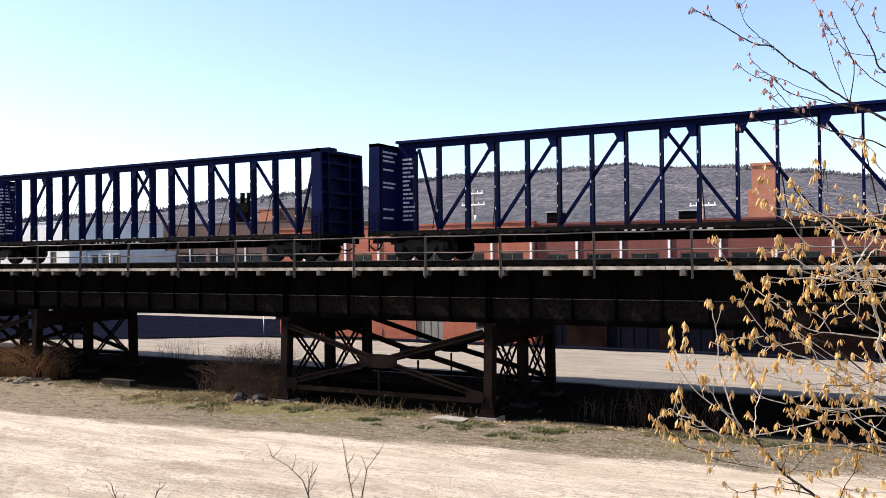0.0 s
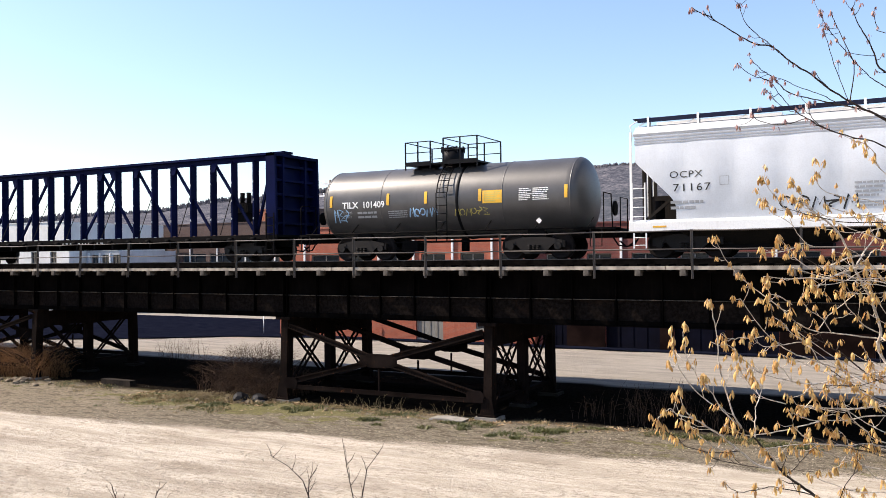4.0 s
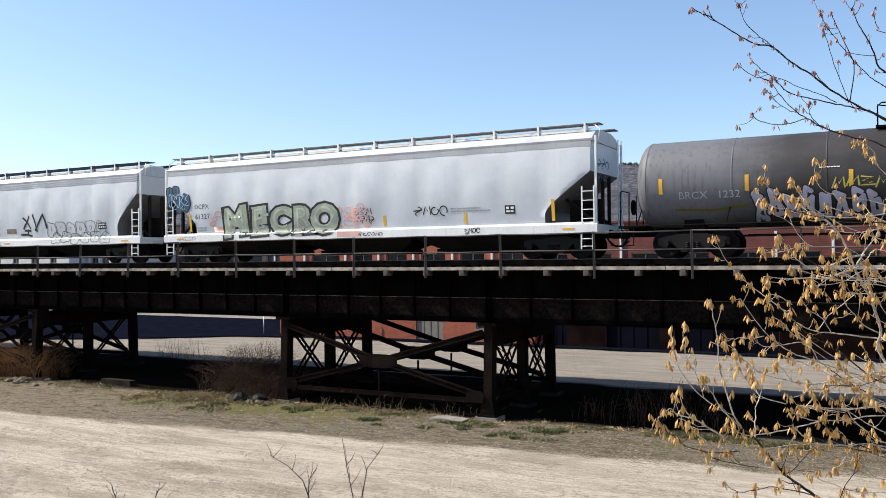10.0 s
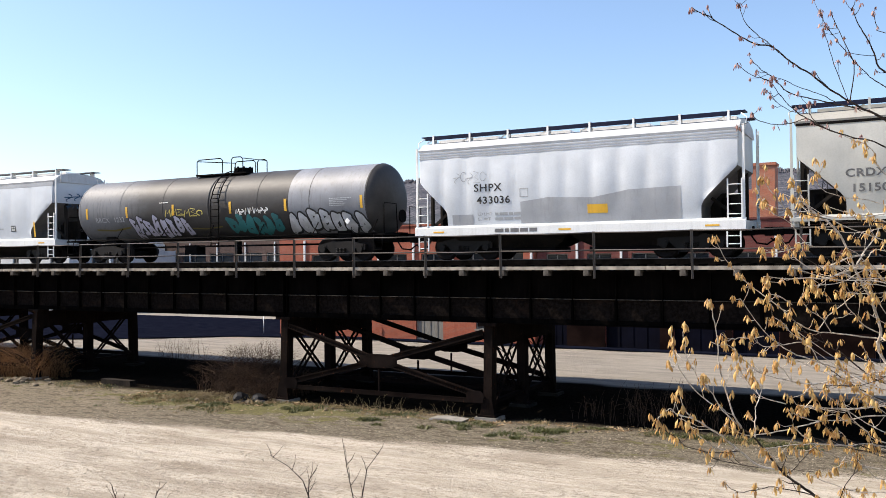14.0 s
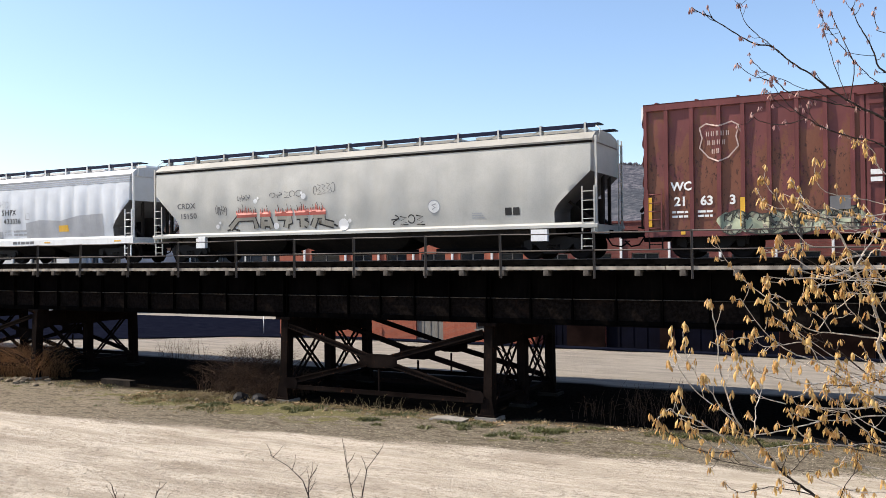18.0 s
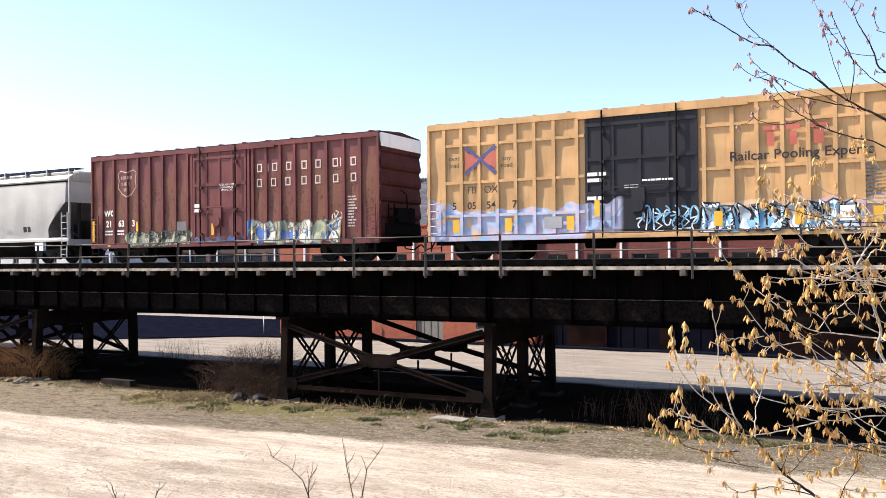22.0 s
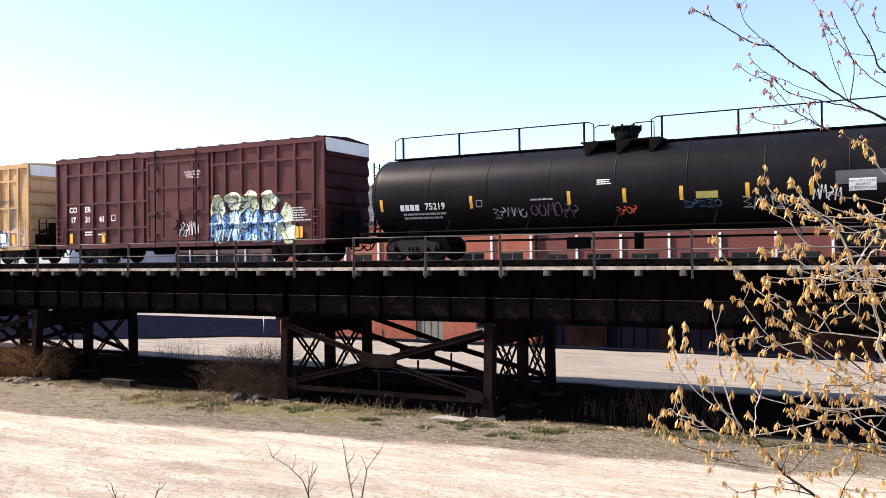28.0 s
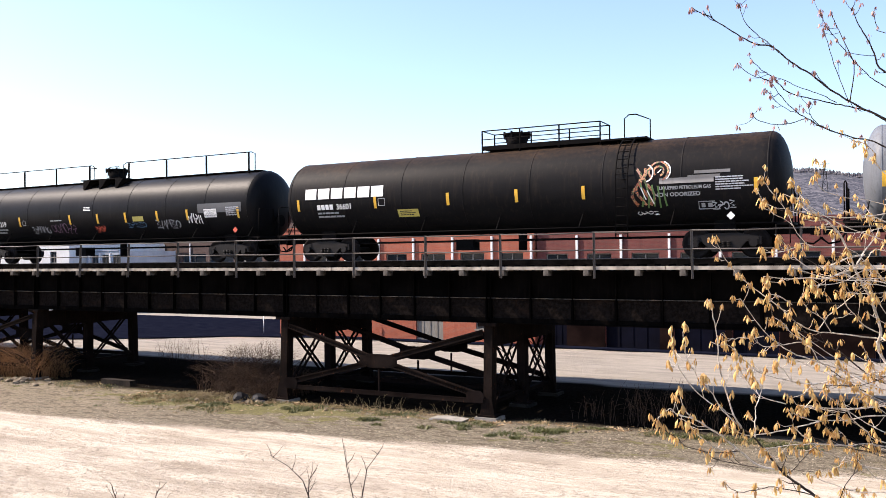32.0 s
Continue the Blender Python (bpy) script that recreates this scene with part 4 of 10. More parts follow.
def hopper(name, label, x0, x1, body, sill_mat, bays, band, slope_z=2.95, slope_x=1.55, seed=1, panels=12, eave=3.97, knee=1.72, sill_z=0.88):
    root, half = start_car(name, label, x0, x1)
    rnd = random.Random(seed)
    inset = 0.22

    def edge(z):
        if z >= slope_z:
            return half - inset
        # a straight slope down to a rounded knee above the sill
        t = (slope_z - z) / (slope_z - knee)
        return half - inset - slope_x * (t if t < 0.85 else 0.85 + 0.15 * math.sin(min(1.0, (t - 0.85) / 0.3) * math.pi / 2))

    zs = [1.18 + (eave - 1.18) * i / 24 for i in range(25)]
    xs = sorted([-half + inset + (2 * half - 2 * inset) * i / 72 for i in range(73)])
    offs = [rnd.uniform(-0.020, 0.022) for _ in range(panels + 1)]
    seams = [-half + inset + (2 * half - 2 * inset) * i / panels for i in range(panels + 1)]

    def dent(x, z):
        u = (x + half - inset) / (2 * half - 2 * inset) * panels
        i = min(panels - 1, max(0, int(u)))
        f = u - i
        env = max(0.0, math.sin(math.pi * min(1, max(0, (z - 1.2) / 2.75))))
        return (0.050 * max(0.0, math.sin(math.pi * f)) ** 0.8 + offs[i] * (1 - f) * math.sin(math.pi * f) * 2) * env ** 1.2

    BULGE[0] = dent
    for s in (-1, 1):
        m = M()
        v = [(max(-edge(z), min(edge(z), x)), s * (hop_y(z) + dent(x, z)), z) for z in zs for x in xs]
        n = len(xs)
        fs = []
        for j in range(len(zs) - 1):
            for i in range(n - 1):
                q = (j * n + i, j * n + i + 1, (j + 1) * n + i + 1, (j + 1) * n + i)
                if abs(v[q[0]][0] - v[q[1]][0]) + abs(v[q[2]][0] - v[q[3]][0]) > 1e-4:
                    fs.append(q if s < 0 else q[::-1])
        m.add(v, fs, True)
        part("side_sheet", m, body, root)
        for k, sx in enumerate(seams[1:-1]):
            zz = [z for z in zs if edge(z) > abs(sx) + 0.02]
            if s > 0 or not zz:
                continue
            sm = M()
            sm.rings([[(sx - 0.010, -hop_y(z) + 0.003, z), (sx - 0.004, -hop_y(z) - 0.0015, z), (sx + 0.004, -hop_y(z) - 0.0015, z), (sx + 0.010, -hop_y(z) + 0.003, z)] for z in zz], closed=False, caps=False)
            part("weld_seam", sm, body, root)
    for e in (-1, 1):
        zz = [z for z in zs if z <= slope_z] + [slope_z]
        zz = sorted(set(zz))
        m = M()
        rows = [[(e * edge(z), -hop_y(z), z), (e * edge(z), hop_y(z), z)] for z in zz]
        m.rings(rows, closed=False, caps=False, smooth=False)
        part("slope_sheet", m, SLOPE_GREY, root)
        m = M()
        up = [z for z in zs if z >= slope_z]
        up = sorted(set([slope_z] + up))
        m.rings([[(e * (half - inset), -hop_y(z), z), (e * (half - inset), hop_y(z), z)] for z in up], closed=False, caps=False, smooth=False)
        part("end_sheet", m, body, root)
        # end frame: posts, cross members, platform, braces
        for y in (-1.50, 1.50):
            part("corner_post", M().box(e * (half - 0.06) - 0.035, e * (half - 0.06) + 0.035, y - 0.035, y + 0.035, 0.87, eave + 0.16), sill_mat, root)
        st = M()
        for y in (-0.75, 0.0, 0.75):
            st.box(e * (half - 0.30) - 0.05, e * (half - 0.30) + 0.05, y - 0.06, y + 0.06, 1.1, slope_z)
        st.beam((e * (half - 0.15), -0.75, 1.1), (e * (half - 1.4), -0.75, 2.1), 0.07, 0.1)
        st.beam((e * (half - 0.15), 0.75, 1.1), (e * (half - 1.4), 0.75, 2.1), 0.07, 0.1)
        # dark centre plate, added to close the view between the braces
        st.box(min(e * (half - 0.35), e * (half - 1.5)), max(e * (half - 0.35), e * (half - 1.5)), -0.02, 0.02, 1.1, 2.1)
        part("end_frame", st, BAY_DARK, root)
        part("end_sill", M().box(min(e * (half - 0.02), e * (half - 0.25)), max(e * (half - 0.02), e * (half - 0.25)), -1.5, 1.5, 0.85, 1.16), sill_mat, root)
        part("end_platform", M().box(min(e * (half - 0.25), e * (half - 1.6)), max(e * (half - 0.25), e * (half - 1.6)), -1.45, 1.45, 1.06, 1.12), UNDER, root)
        part("brake_cylinder", M().cyl((e * (half - 0.75), -0.5, 1.12), (e * (half - 0.75), -0.5, 1.9), 0.16, 10), UNDER, root)
        part("brake_box", M().box(e * (half - 1.0) - 0.2, e * (half - 1.0) + 0.2, 0.3, 0.9, 1.12, 1.6), UNDER, root)
        ladder(root, e * (half - 0.32), -1.57, 0.92, 2.45, 0.42, sill_mat, 5)
        ladder(root, e * (half - 0.36), -1.57, 0.32, 0.82, 0.40, sill_mat, 2, name="sill_step")
        ladder(root, e * (half + 0.0), 1.10, 0.95, 4.25, 0.42, sill_mat, 10, along=False)
        part("grab_rail", M().pipe([(e * (half - 0.05), -1.25, eave + 0.02), (e * (half + 0.02), -1.25, eave + 0.40), (e * (half - 0.25), -1.05, eave + 0.62)], 0.018, 6), sill_mat, root)
    # sill, roof, bands
    for s in (-1, 1):
        part("side_sill", M().sweep([(s * 1.60, sill_z), (s * 1.60, 1.16), (s * 1.50, 1.24), (s * 1.46, 1.24), (s * 1.46, sill_z + 0.05), (s * 1.50, sill_z)][::s], -half, half), sill_mat, root)
    rf = M()
    prof = [(-1.56, eave), (-1.58, eave + 0.07), (-1.20, eave + 0.33), (-0.55, eave + 0.46), (0.55, eave + 0.46), (1.20, eave + 0.33), (1.58, eave + 0.07), (1.56, eave)]
    rf.sweep(prof, -half + 0.16, half - 0.16)
    part("roof", rf, ROOF_TAN if sill_mat == HOPPER_TAN else ROOF_GREY, root)
    for z0, z1, mat, proud in band:
        part("eave_rail", M().sweep([(-hop_y(z0) - proud, z0), (-hop_y(z1) - proud, z1), (-1.46, z1), (-1.46, z0)], -half + 0.2, half - 0.2), mat, root)
    for s in (-1, 1):
        rb = M().box(-half + 0.05, half - 0.05, min(s * 0.62, s * 1.12), max(s * 0.62, s * 1.12), eave + 0.61, eave + 0.645)
        part("running_board", rb, BOARD_NAVY_SHADE if seed in (3, 12, 21) else SLOPE_GREY, root)
        if s < 0:
            # the deep dark strip stands in for shade under the running board
            part("board_stringer", M().box(-half + 0.2, half - 0.2, -1.13, -1.10, eave + 0.50, eave + 0.64) if seed in (3, 12, 21) else M().cyl((-half + 0.3, -1.08, eave + 0.47), (half - 0.3, -1.08, eave + 0.47), 0.016, 6), BOARD_NAVY_SHADE if seed in (3, 12, 21) else sill_mat, root)
        n = round(2 * half / 1.75)
        for i in range(n + 1):
            x = -half + 0.55 + (2 * half - 1.1) * i / n
            part("board_bracket", M().box(x - 0.035, x + 0.035, min(s * 0.9, s * 1.14), max(s * 0.9, s * 1.14), eave + 0.30, eave + 0.68).beam((x - 0.35, s * 1.0, eave + 0.40), (x + 0.02, s * 1.0, eave + 0.60), 0.03, 0.03), sill_mat, root)
    for i in range(4):
        x = -half * 0.72 + i * half * 0.48
        part("hatch_cover", M().box(x - half * 0.21, x + half * 0.21, -0.42, 0.42, eave + 0.46, eave + 0.58), sill_mat, root)
    # hopper bays
    inner = half - inset - slope_x
    bw = 2 * inner / bays
    for i in range(bays):
        xc = -inner + bw * (i + 0.5)
        m = M()
        t, b = bw / 2 - 0.02, bw * 0.34
        m.rings([[(xc - w, -d, z), (xc + w, -d, z), (xc + w, d, z), (xc - w, d, z)] for w, d, z in ((t, 1.40, 1.2), (t, 1.34, 0.86), (bw * 0.43, 0.95, 0.62), (b, 0.62, 0.40))], smooth=False)
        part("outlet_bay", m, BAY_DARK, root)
        part("outlet_gate", M().box(xc - b - 0.10, xc + b + 0.10, -0.85, 0.75, 0.24, 0.42), UNDER, root)
    part("center_sill", M().box(-half, half, -0.22, 0.22, 0.70, 1.0), UNDER, root)
    part("brake_pipe", M().cyl((-half + 0.3, -0.9, 0.86), (half - 0.3, -0.9, 0.86), 0.03, 6), UNDER, root)
    trucks(root, (-half + 1.75, half - 1.75))
    couplers(root, half)
    rnd = random.Random(seed + 50)
    for x in [-half + 1.0 + (2 * half - 2.0) * i / 2 for i in range(3)] if sill_mat == WHITE_PAINT else []:
        decal("reflector", Flat().rect(x - 0.22, x + 0.22, 0.98, 1.04), hop_wrap, YELLOW, root, "faded yellow reflector strip", 0)
    return root, half


def placard_block(root, wrap, x0, x1, z0, z1, rows, mat, rnd, name="stencil"):
    f = Flat()
    h = (z1 - z0) / rows
    for i in range(rows):
        f.words(x0, x0 + (x1 - x0) * rnd.uniform(0.6, 1.0), z0 + i * h + 0.3 * h, 0.5 * h, rnd)
    tagged(decal(name, f, wrap, mat, root), kind="stuff")


def block_letters(root, wrap, x0, x1, z0, z1, n, mat, name="owner_mark"):
    """A maker's mark as plain upright blocks."""
    f = Flat()
    w = (x1 - x0) / n
    for i in range(n):
        f.rect(x0 + i * w + 0.08 * w, x0 + (i + 1) * w - 0.12 * w, z0, z1)
    decal(name, f, wrap, mat, root)


BANDS_3 = [(3.70, 3.74, STRIPE_GREY, 0.02), (3.78, 3.83, STRIPE_GREY, 0.02), (3.88, 3.93, STRIPE_GREY, 0.02)]
BAND_1 = [(3.78, 3.96, STRIPE_GREY, 0.012)]
BAND_DARK = [(3.90, 3.98, UNDER, 0.02)]


def hopper_first():
    root, half = hopper("covered_hopper", "pale grey covered hopper car with black spray tags", 19.84, 38.55, HOPPER_GREY, WHITE_PAINT, 3, BANDS_3, 3.12, 1.3, seed=3, knee=1.80)
    rnd = random.Random(71)
    decal("owner_code", Flat().text("OCPX", -7.5, 2.64, 0.30, 1.2, 0.0, spacing=1.1), hop_wrap, BLACK_INK, root)
    decal("car_number", Flat().text("71167", -7.33, 2.22, 0.34, 1.25, 0.0, spacing=1.15), hop_wrap, BLACK_INK, root)
    placard_block(root, hop_wrap, -8.0, -6.9, 1.50, 1.85, 2, GREY_INK, rnd)
    decal("stencil_frame", Flat().stroke([(-6.46, 2.27), (-6.20, 2.27), (-6.20, 2.53), (-6.46, 2.53), (-6.46, 2.27)], 0.02), hop_wrap, GREY_INK, root)
    decal("spray_tag", scribble(-4.77, -2.6, 1.40, 1.85, 5, rnd, 0.055), hop_wrap, BLACK_INK, root, "black spray tag")
    decal("spray_tag", scribble(-1.8, -0.5, 0.93, 1.15, 4, rnd, 0.035), hop_wrap, BLACK_INK, root, "black spray tag on the sill")
    f = Flat()
    for a, b in (((1.22, 2.28), (1.78, 1.72)), ((1.72, 2.35), (1.22, 1.70)), ((1.30, 1.62), (1.80, 1.60)), ((1.52, 1.62), (1.52, 1.42)), ((1.0, 1.44), (1.85, 1.36)), ((2.0, 2.42), (2.25, 1.55)), ((2.1, 1.6), (2.75, 2.42)), ((2.7, 2.42), (2.95, 1.70))):
        f.stroke([a, ((a[0] + b[0]) / 2 + 0.04, (a[1] + b[1]) / 2 + 0.03), b], 0.10)
    decal("spray_tag", f, hop_wrap, BLACK_INK, root, "thick black spray tag")
    throw_up(root, hop_wrap, 2.95, 7.1, 1.24, 2.02, 6, None, BLACK_INK, 4, 0.028)
    throw_up(root, hop_wrap, 3.3, 7.4, 0.92, 1.5, 6, None, BLACK_INK, 9, 0.025)
    decal("data_plate", Flat().rect(6.6, 7.15, 1.58, 1.88), hop_wrap, BLACK_INK, root)
    decal("plate_stencil", Flat().words(6.65, 7.1, 1.64, 0.07, rnd).words(6.65, 7.1, 1.76, 0.07, rnd), lambda x, z: hop_wrap(x, z) + Vector((0, -0.004, 0)), WHITE_PAINT, root)["kind"] = "stuff"
    decal("brown_plate", Flat().rect(-0.09, 0.66, 1.50, 1.74), hop_wrap, paint("brown_plate", (0.20, 0.15, 0.10), 0.7), root)
    placard_block(root, hop_wrap, -2.7, 0.2, 1.42, 1.62, 2, GREY_INK, rnd)
    placard_block(root, hop_wrap, -2.7, -1.9, 1.7, 2.2, 4, GREY_INK, rnd)


def hopper_second():
    root, half = hopper("covered_hopper", "pale grey covered hopper car with large sage and black graffiti", 40.03, 59.85, HOPPER_GREY, WHITE_PAINT, 3, BAND_1, 2.95, 1.65, seed=8, knee=1.70)
    rnd = random.Random(61)
    decal("owner_code", Flat().text("OCPX", -7.65, 2.37, 0.28, 1.1, 0.0, spacing=1.1), hop_wrap, BLACK_INK, root)
    decal("car_number", Flat().text("61327", -7.62, 1.95, 0.30, 1.1, 0.0, spacing=1.1), hop_wrap, BLACK_INK, root)
    placard_block(root, hop_wrap, -8.0, -7.3, 1.30, 1.52, 2, GREY_INK, rnd)
    # pale red spray haze, in soft rounded clumps
    f = Flat()
    for i in range(26):
        cx = rnd.choice((rnd.uniform(-7.2, -6.3), rnd.uniform(-1.2, 0.6), rnd.uniform(-0.3, 0.9)))
        cz, r = rnd.uniform(1.25, 2.15), rnd.uniform(0.08, 0.26)
        f.stroke([(cx + r * math.cos(k * 0.8), cz + 0.6 * r * math.sin(k * 0.8)) for k in range(9)], 0.05)
    f.rect(-7.0, -6.2, 1.26, 1.5).rect(-0.6, 0.5, 0.95, 1.14)
    decal("pale_spray", f, hop_wrap, PINK_INK, root, "faint pale red spray")
    near = lambda d: (lambda x, z: hop_wrap(x, z) + Vector((0, -d, 0)))
    shape = []
    xs = (-5.80, -4.55, -3.42, -2.32, -1.25)
    for ch, x, tilt, size in zip("MECRO", xs, (7, 4, -2, 1, -3), (1.55, 1.45, 1.35, 1.35, 1.45)):
        shape.append((ch, x, tilt, size))
    line, fill, light = Flat(), Flat(), Flat()
    for ch, x, tilt, size in shape:
        line.text(ch, x, 1.62, size, 1.08, 0.20, 0.05, tilt)
        fill.text(ch, x, 1.62, size, 1.08, 0.105, 0.05, tilt)
        light.text(ch, x - 0.03, 1.72, size * 0.85, 1.05, -0.015, 0.05, tilt)
    decal("graffiti_outline", line, near(0.002), BLACK_INK, root, "black outline of a large graffiti piece")
    decal("graffiti_fill", fill, near(0.006), SAGE_INK, root, "sage green graffiti letters")
    decal("graffiti_shine", light, near(0.010), paint("sage_light", (0.46, 0.50, 0.41), 0.6, 0, 0.25, 0.1, scale=3.0), root)["kind"] = "stuff"
    # blue piece at the end
    throw_up(root, near(0.0), -9.74, -8.95, 2.62, 3.36, 2, BLUE_INK, BLACK_INK, 31, 0.05, "dark blue spray lettering")
    throw_up(root, near(0.0), -9.15, -8.30, 2.08, 2.98, 2, BLUE_INK, BLACK_INK, 32, 0.05, "dark blue spray lettering")
    decal("spray_outline", scribble(-9.6, -8.4, 2.3, 3.1, 5, rnd, 0.04), near(0.006), SKYBLUE_INK, root)
    decal("spray_tag", scribble(0.2, 1.0, 1.75, 2.05, 3, rnd, 0.04), hop_wrap, BLACK_INK, root)
    decal("spray_tag", scribble(0.3, 1.1, 1.42, 1.72, 4, rnd, 0.035), hop_wrap, BLACK_INK, root)
    decal("spray_tag", scribble(2.85, 4.3, 1.62, 2.05, 4, rnd, 0.045), hop_wrap, BLACK_INK, root)
    decal("spray_tag", scribble(4.95, 5.6, 0.93, 1.14, 4, rnd, 0.035), hop_wrap, BLACK_INK, root)
    decal("spray_tag", scribble(0.3, 1.5, 0.94, 1.10, 7, rnd, 0.025), hop_wrap, BLACK_INK, root)
    decal("spray_tag", scribble(-9.0, -8.0, 0.94, 1.10, 4, rnd, 0.025), hop_wrap, GREY_INK, root)
    decal("data_plate", Flat().rect(6.55, 6.95, 1.60, 1.90), hop_wrap, BLACK_INK, root)
    decal("plate_stencil", Flat().words(6.6, 6.9, 1.66, 0.06, rnd).rect(6.6, 6.72, 1.77, 1.85).rect(6.78, 6.9, 1.77, 1.85), near(0.004), WHITE_PAINT, root)["kind"] = "stuff"
    for x, z0, z1 in ((-8.35, 1.3, 2.1), (1.56, 1.3, 1.7), (4.99, 1.3, 1.7), (8.35, 1.3, 2.05)):
        decal("reflector", Flat().rect(x - 0.06, x + 0.06, z0, z1), hop_wrap, YELLOW, root, "", 0.14)
    placard_block(root, hop_wrap, 0.0, 0.9, 1.5, 1.9, 5, GREY_INK, rnd)
    placard_block(root, hop_wrap, 4.4, 6.2, 1.7, 1.9, 2, GREY_INK, rnd)
    decal("spray_tag", scribble(-0.9, 0.5, 3.05, 3.45, 3, rnd, 0.05), lambda x, z: Vector((half - 0.21, x, z)), BLUE_INK, root, "dark blue tag on the end sheet", 0)
    decal("spray_tag", scribble(-0.8, 0.2, 2.65, 2.95, 3, rnd, 0.04), lambda x, z: Vector((half - 0.21, x, z)), BLUE_INK, root, "", 0)


def hopper_short():
    root, half = hopper("covered_hopper", "short pale grey two-bay covered hopper with a grey overpainted band", 79.91, 91.61, HOPPER_GREY, WHITE_PAINT, 2, BANDS_3, 2.85, 1.12, seed=12, panels=12, knee=1.75)
    rnd = random.Random(43)
    decal("owner_code", Flat().text("SHPX", -2.85, 2.54, 0.38, 1.1, 0.006, spacing=1.1), hop_wrap, BLACK_INK, root)
    decal("car_number", Flat().text("433036", -2.64, 2.10, 0.36, 1.1, 0.006, spacing=1.1), hop_wrap, BLACK_INK, root)
    decal("load_lines", Flat().text("LD LMT", -3.0, 1.62, 0.15, 1.1).text("LT WT", -3.03, 1.44, 0.15, 1.1).words(-2.6, -1.6, 1.56, 0.10, rnd).words(-2.6, -1.6, 1.39, 0.10, rnd), hop_wrap, GREY_INK, root)["kind"] = "stuff"
    decal("stencil_frame", Flat().stroke([(-1.62, 2.18), (-1.32, 2.18), (-1.32, 2.46), (-1.62, 2.46), (-1.62, 2.18)], 0.025), hop_wrap, GREY_INK, root)
    buff = paint("buffed_grey", (0.36, 0.37, 0.39), 0.55, 0, 0.12, 0.15)
    decal("overpaint", Flat().quad((-1.62, 1.26), (3.9, 1.26), (3.9, 2.3), (2.2, 2.25), (1.0, 2.05), (-0.6, 2.12), (-1.62, 2.0)), hop_wrap, buff, root, "patch of grey paint over old graffiti")
    decal("overpaint", Flat().rect(-4.3, -3.45, 1.26, 1.62), hop_wrap, buff, root)
    decal("notice", Flat().rect(0.8, 1.5, 1.52, 1.82), lambda x, z: hop_wrap(x, z) + Vector((0, -0.004, 0)), YELLOW, root, "yellow notice")
    decal("slogan_bars", Flat().words(-2.6, -1.0, 0.96, 0.13, rnd), hop_wrap, SLOPE_GREY, root)
    decal("spray_tag", scribble(-4.2, -2.9, 2.7, 3.2, 5, rnd, 0.018), hop_wrap, GREY_INK, root)


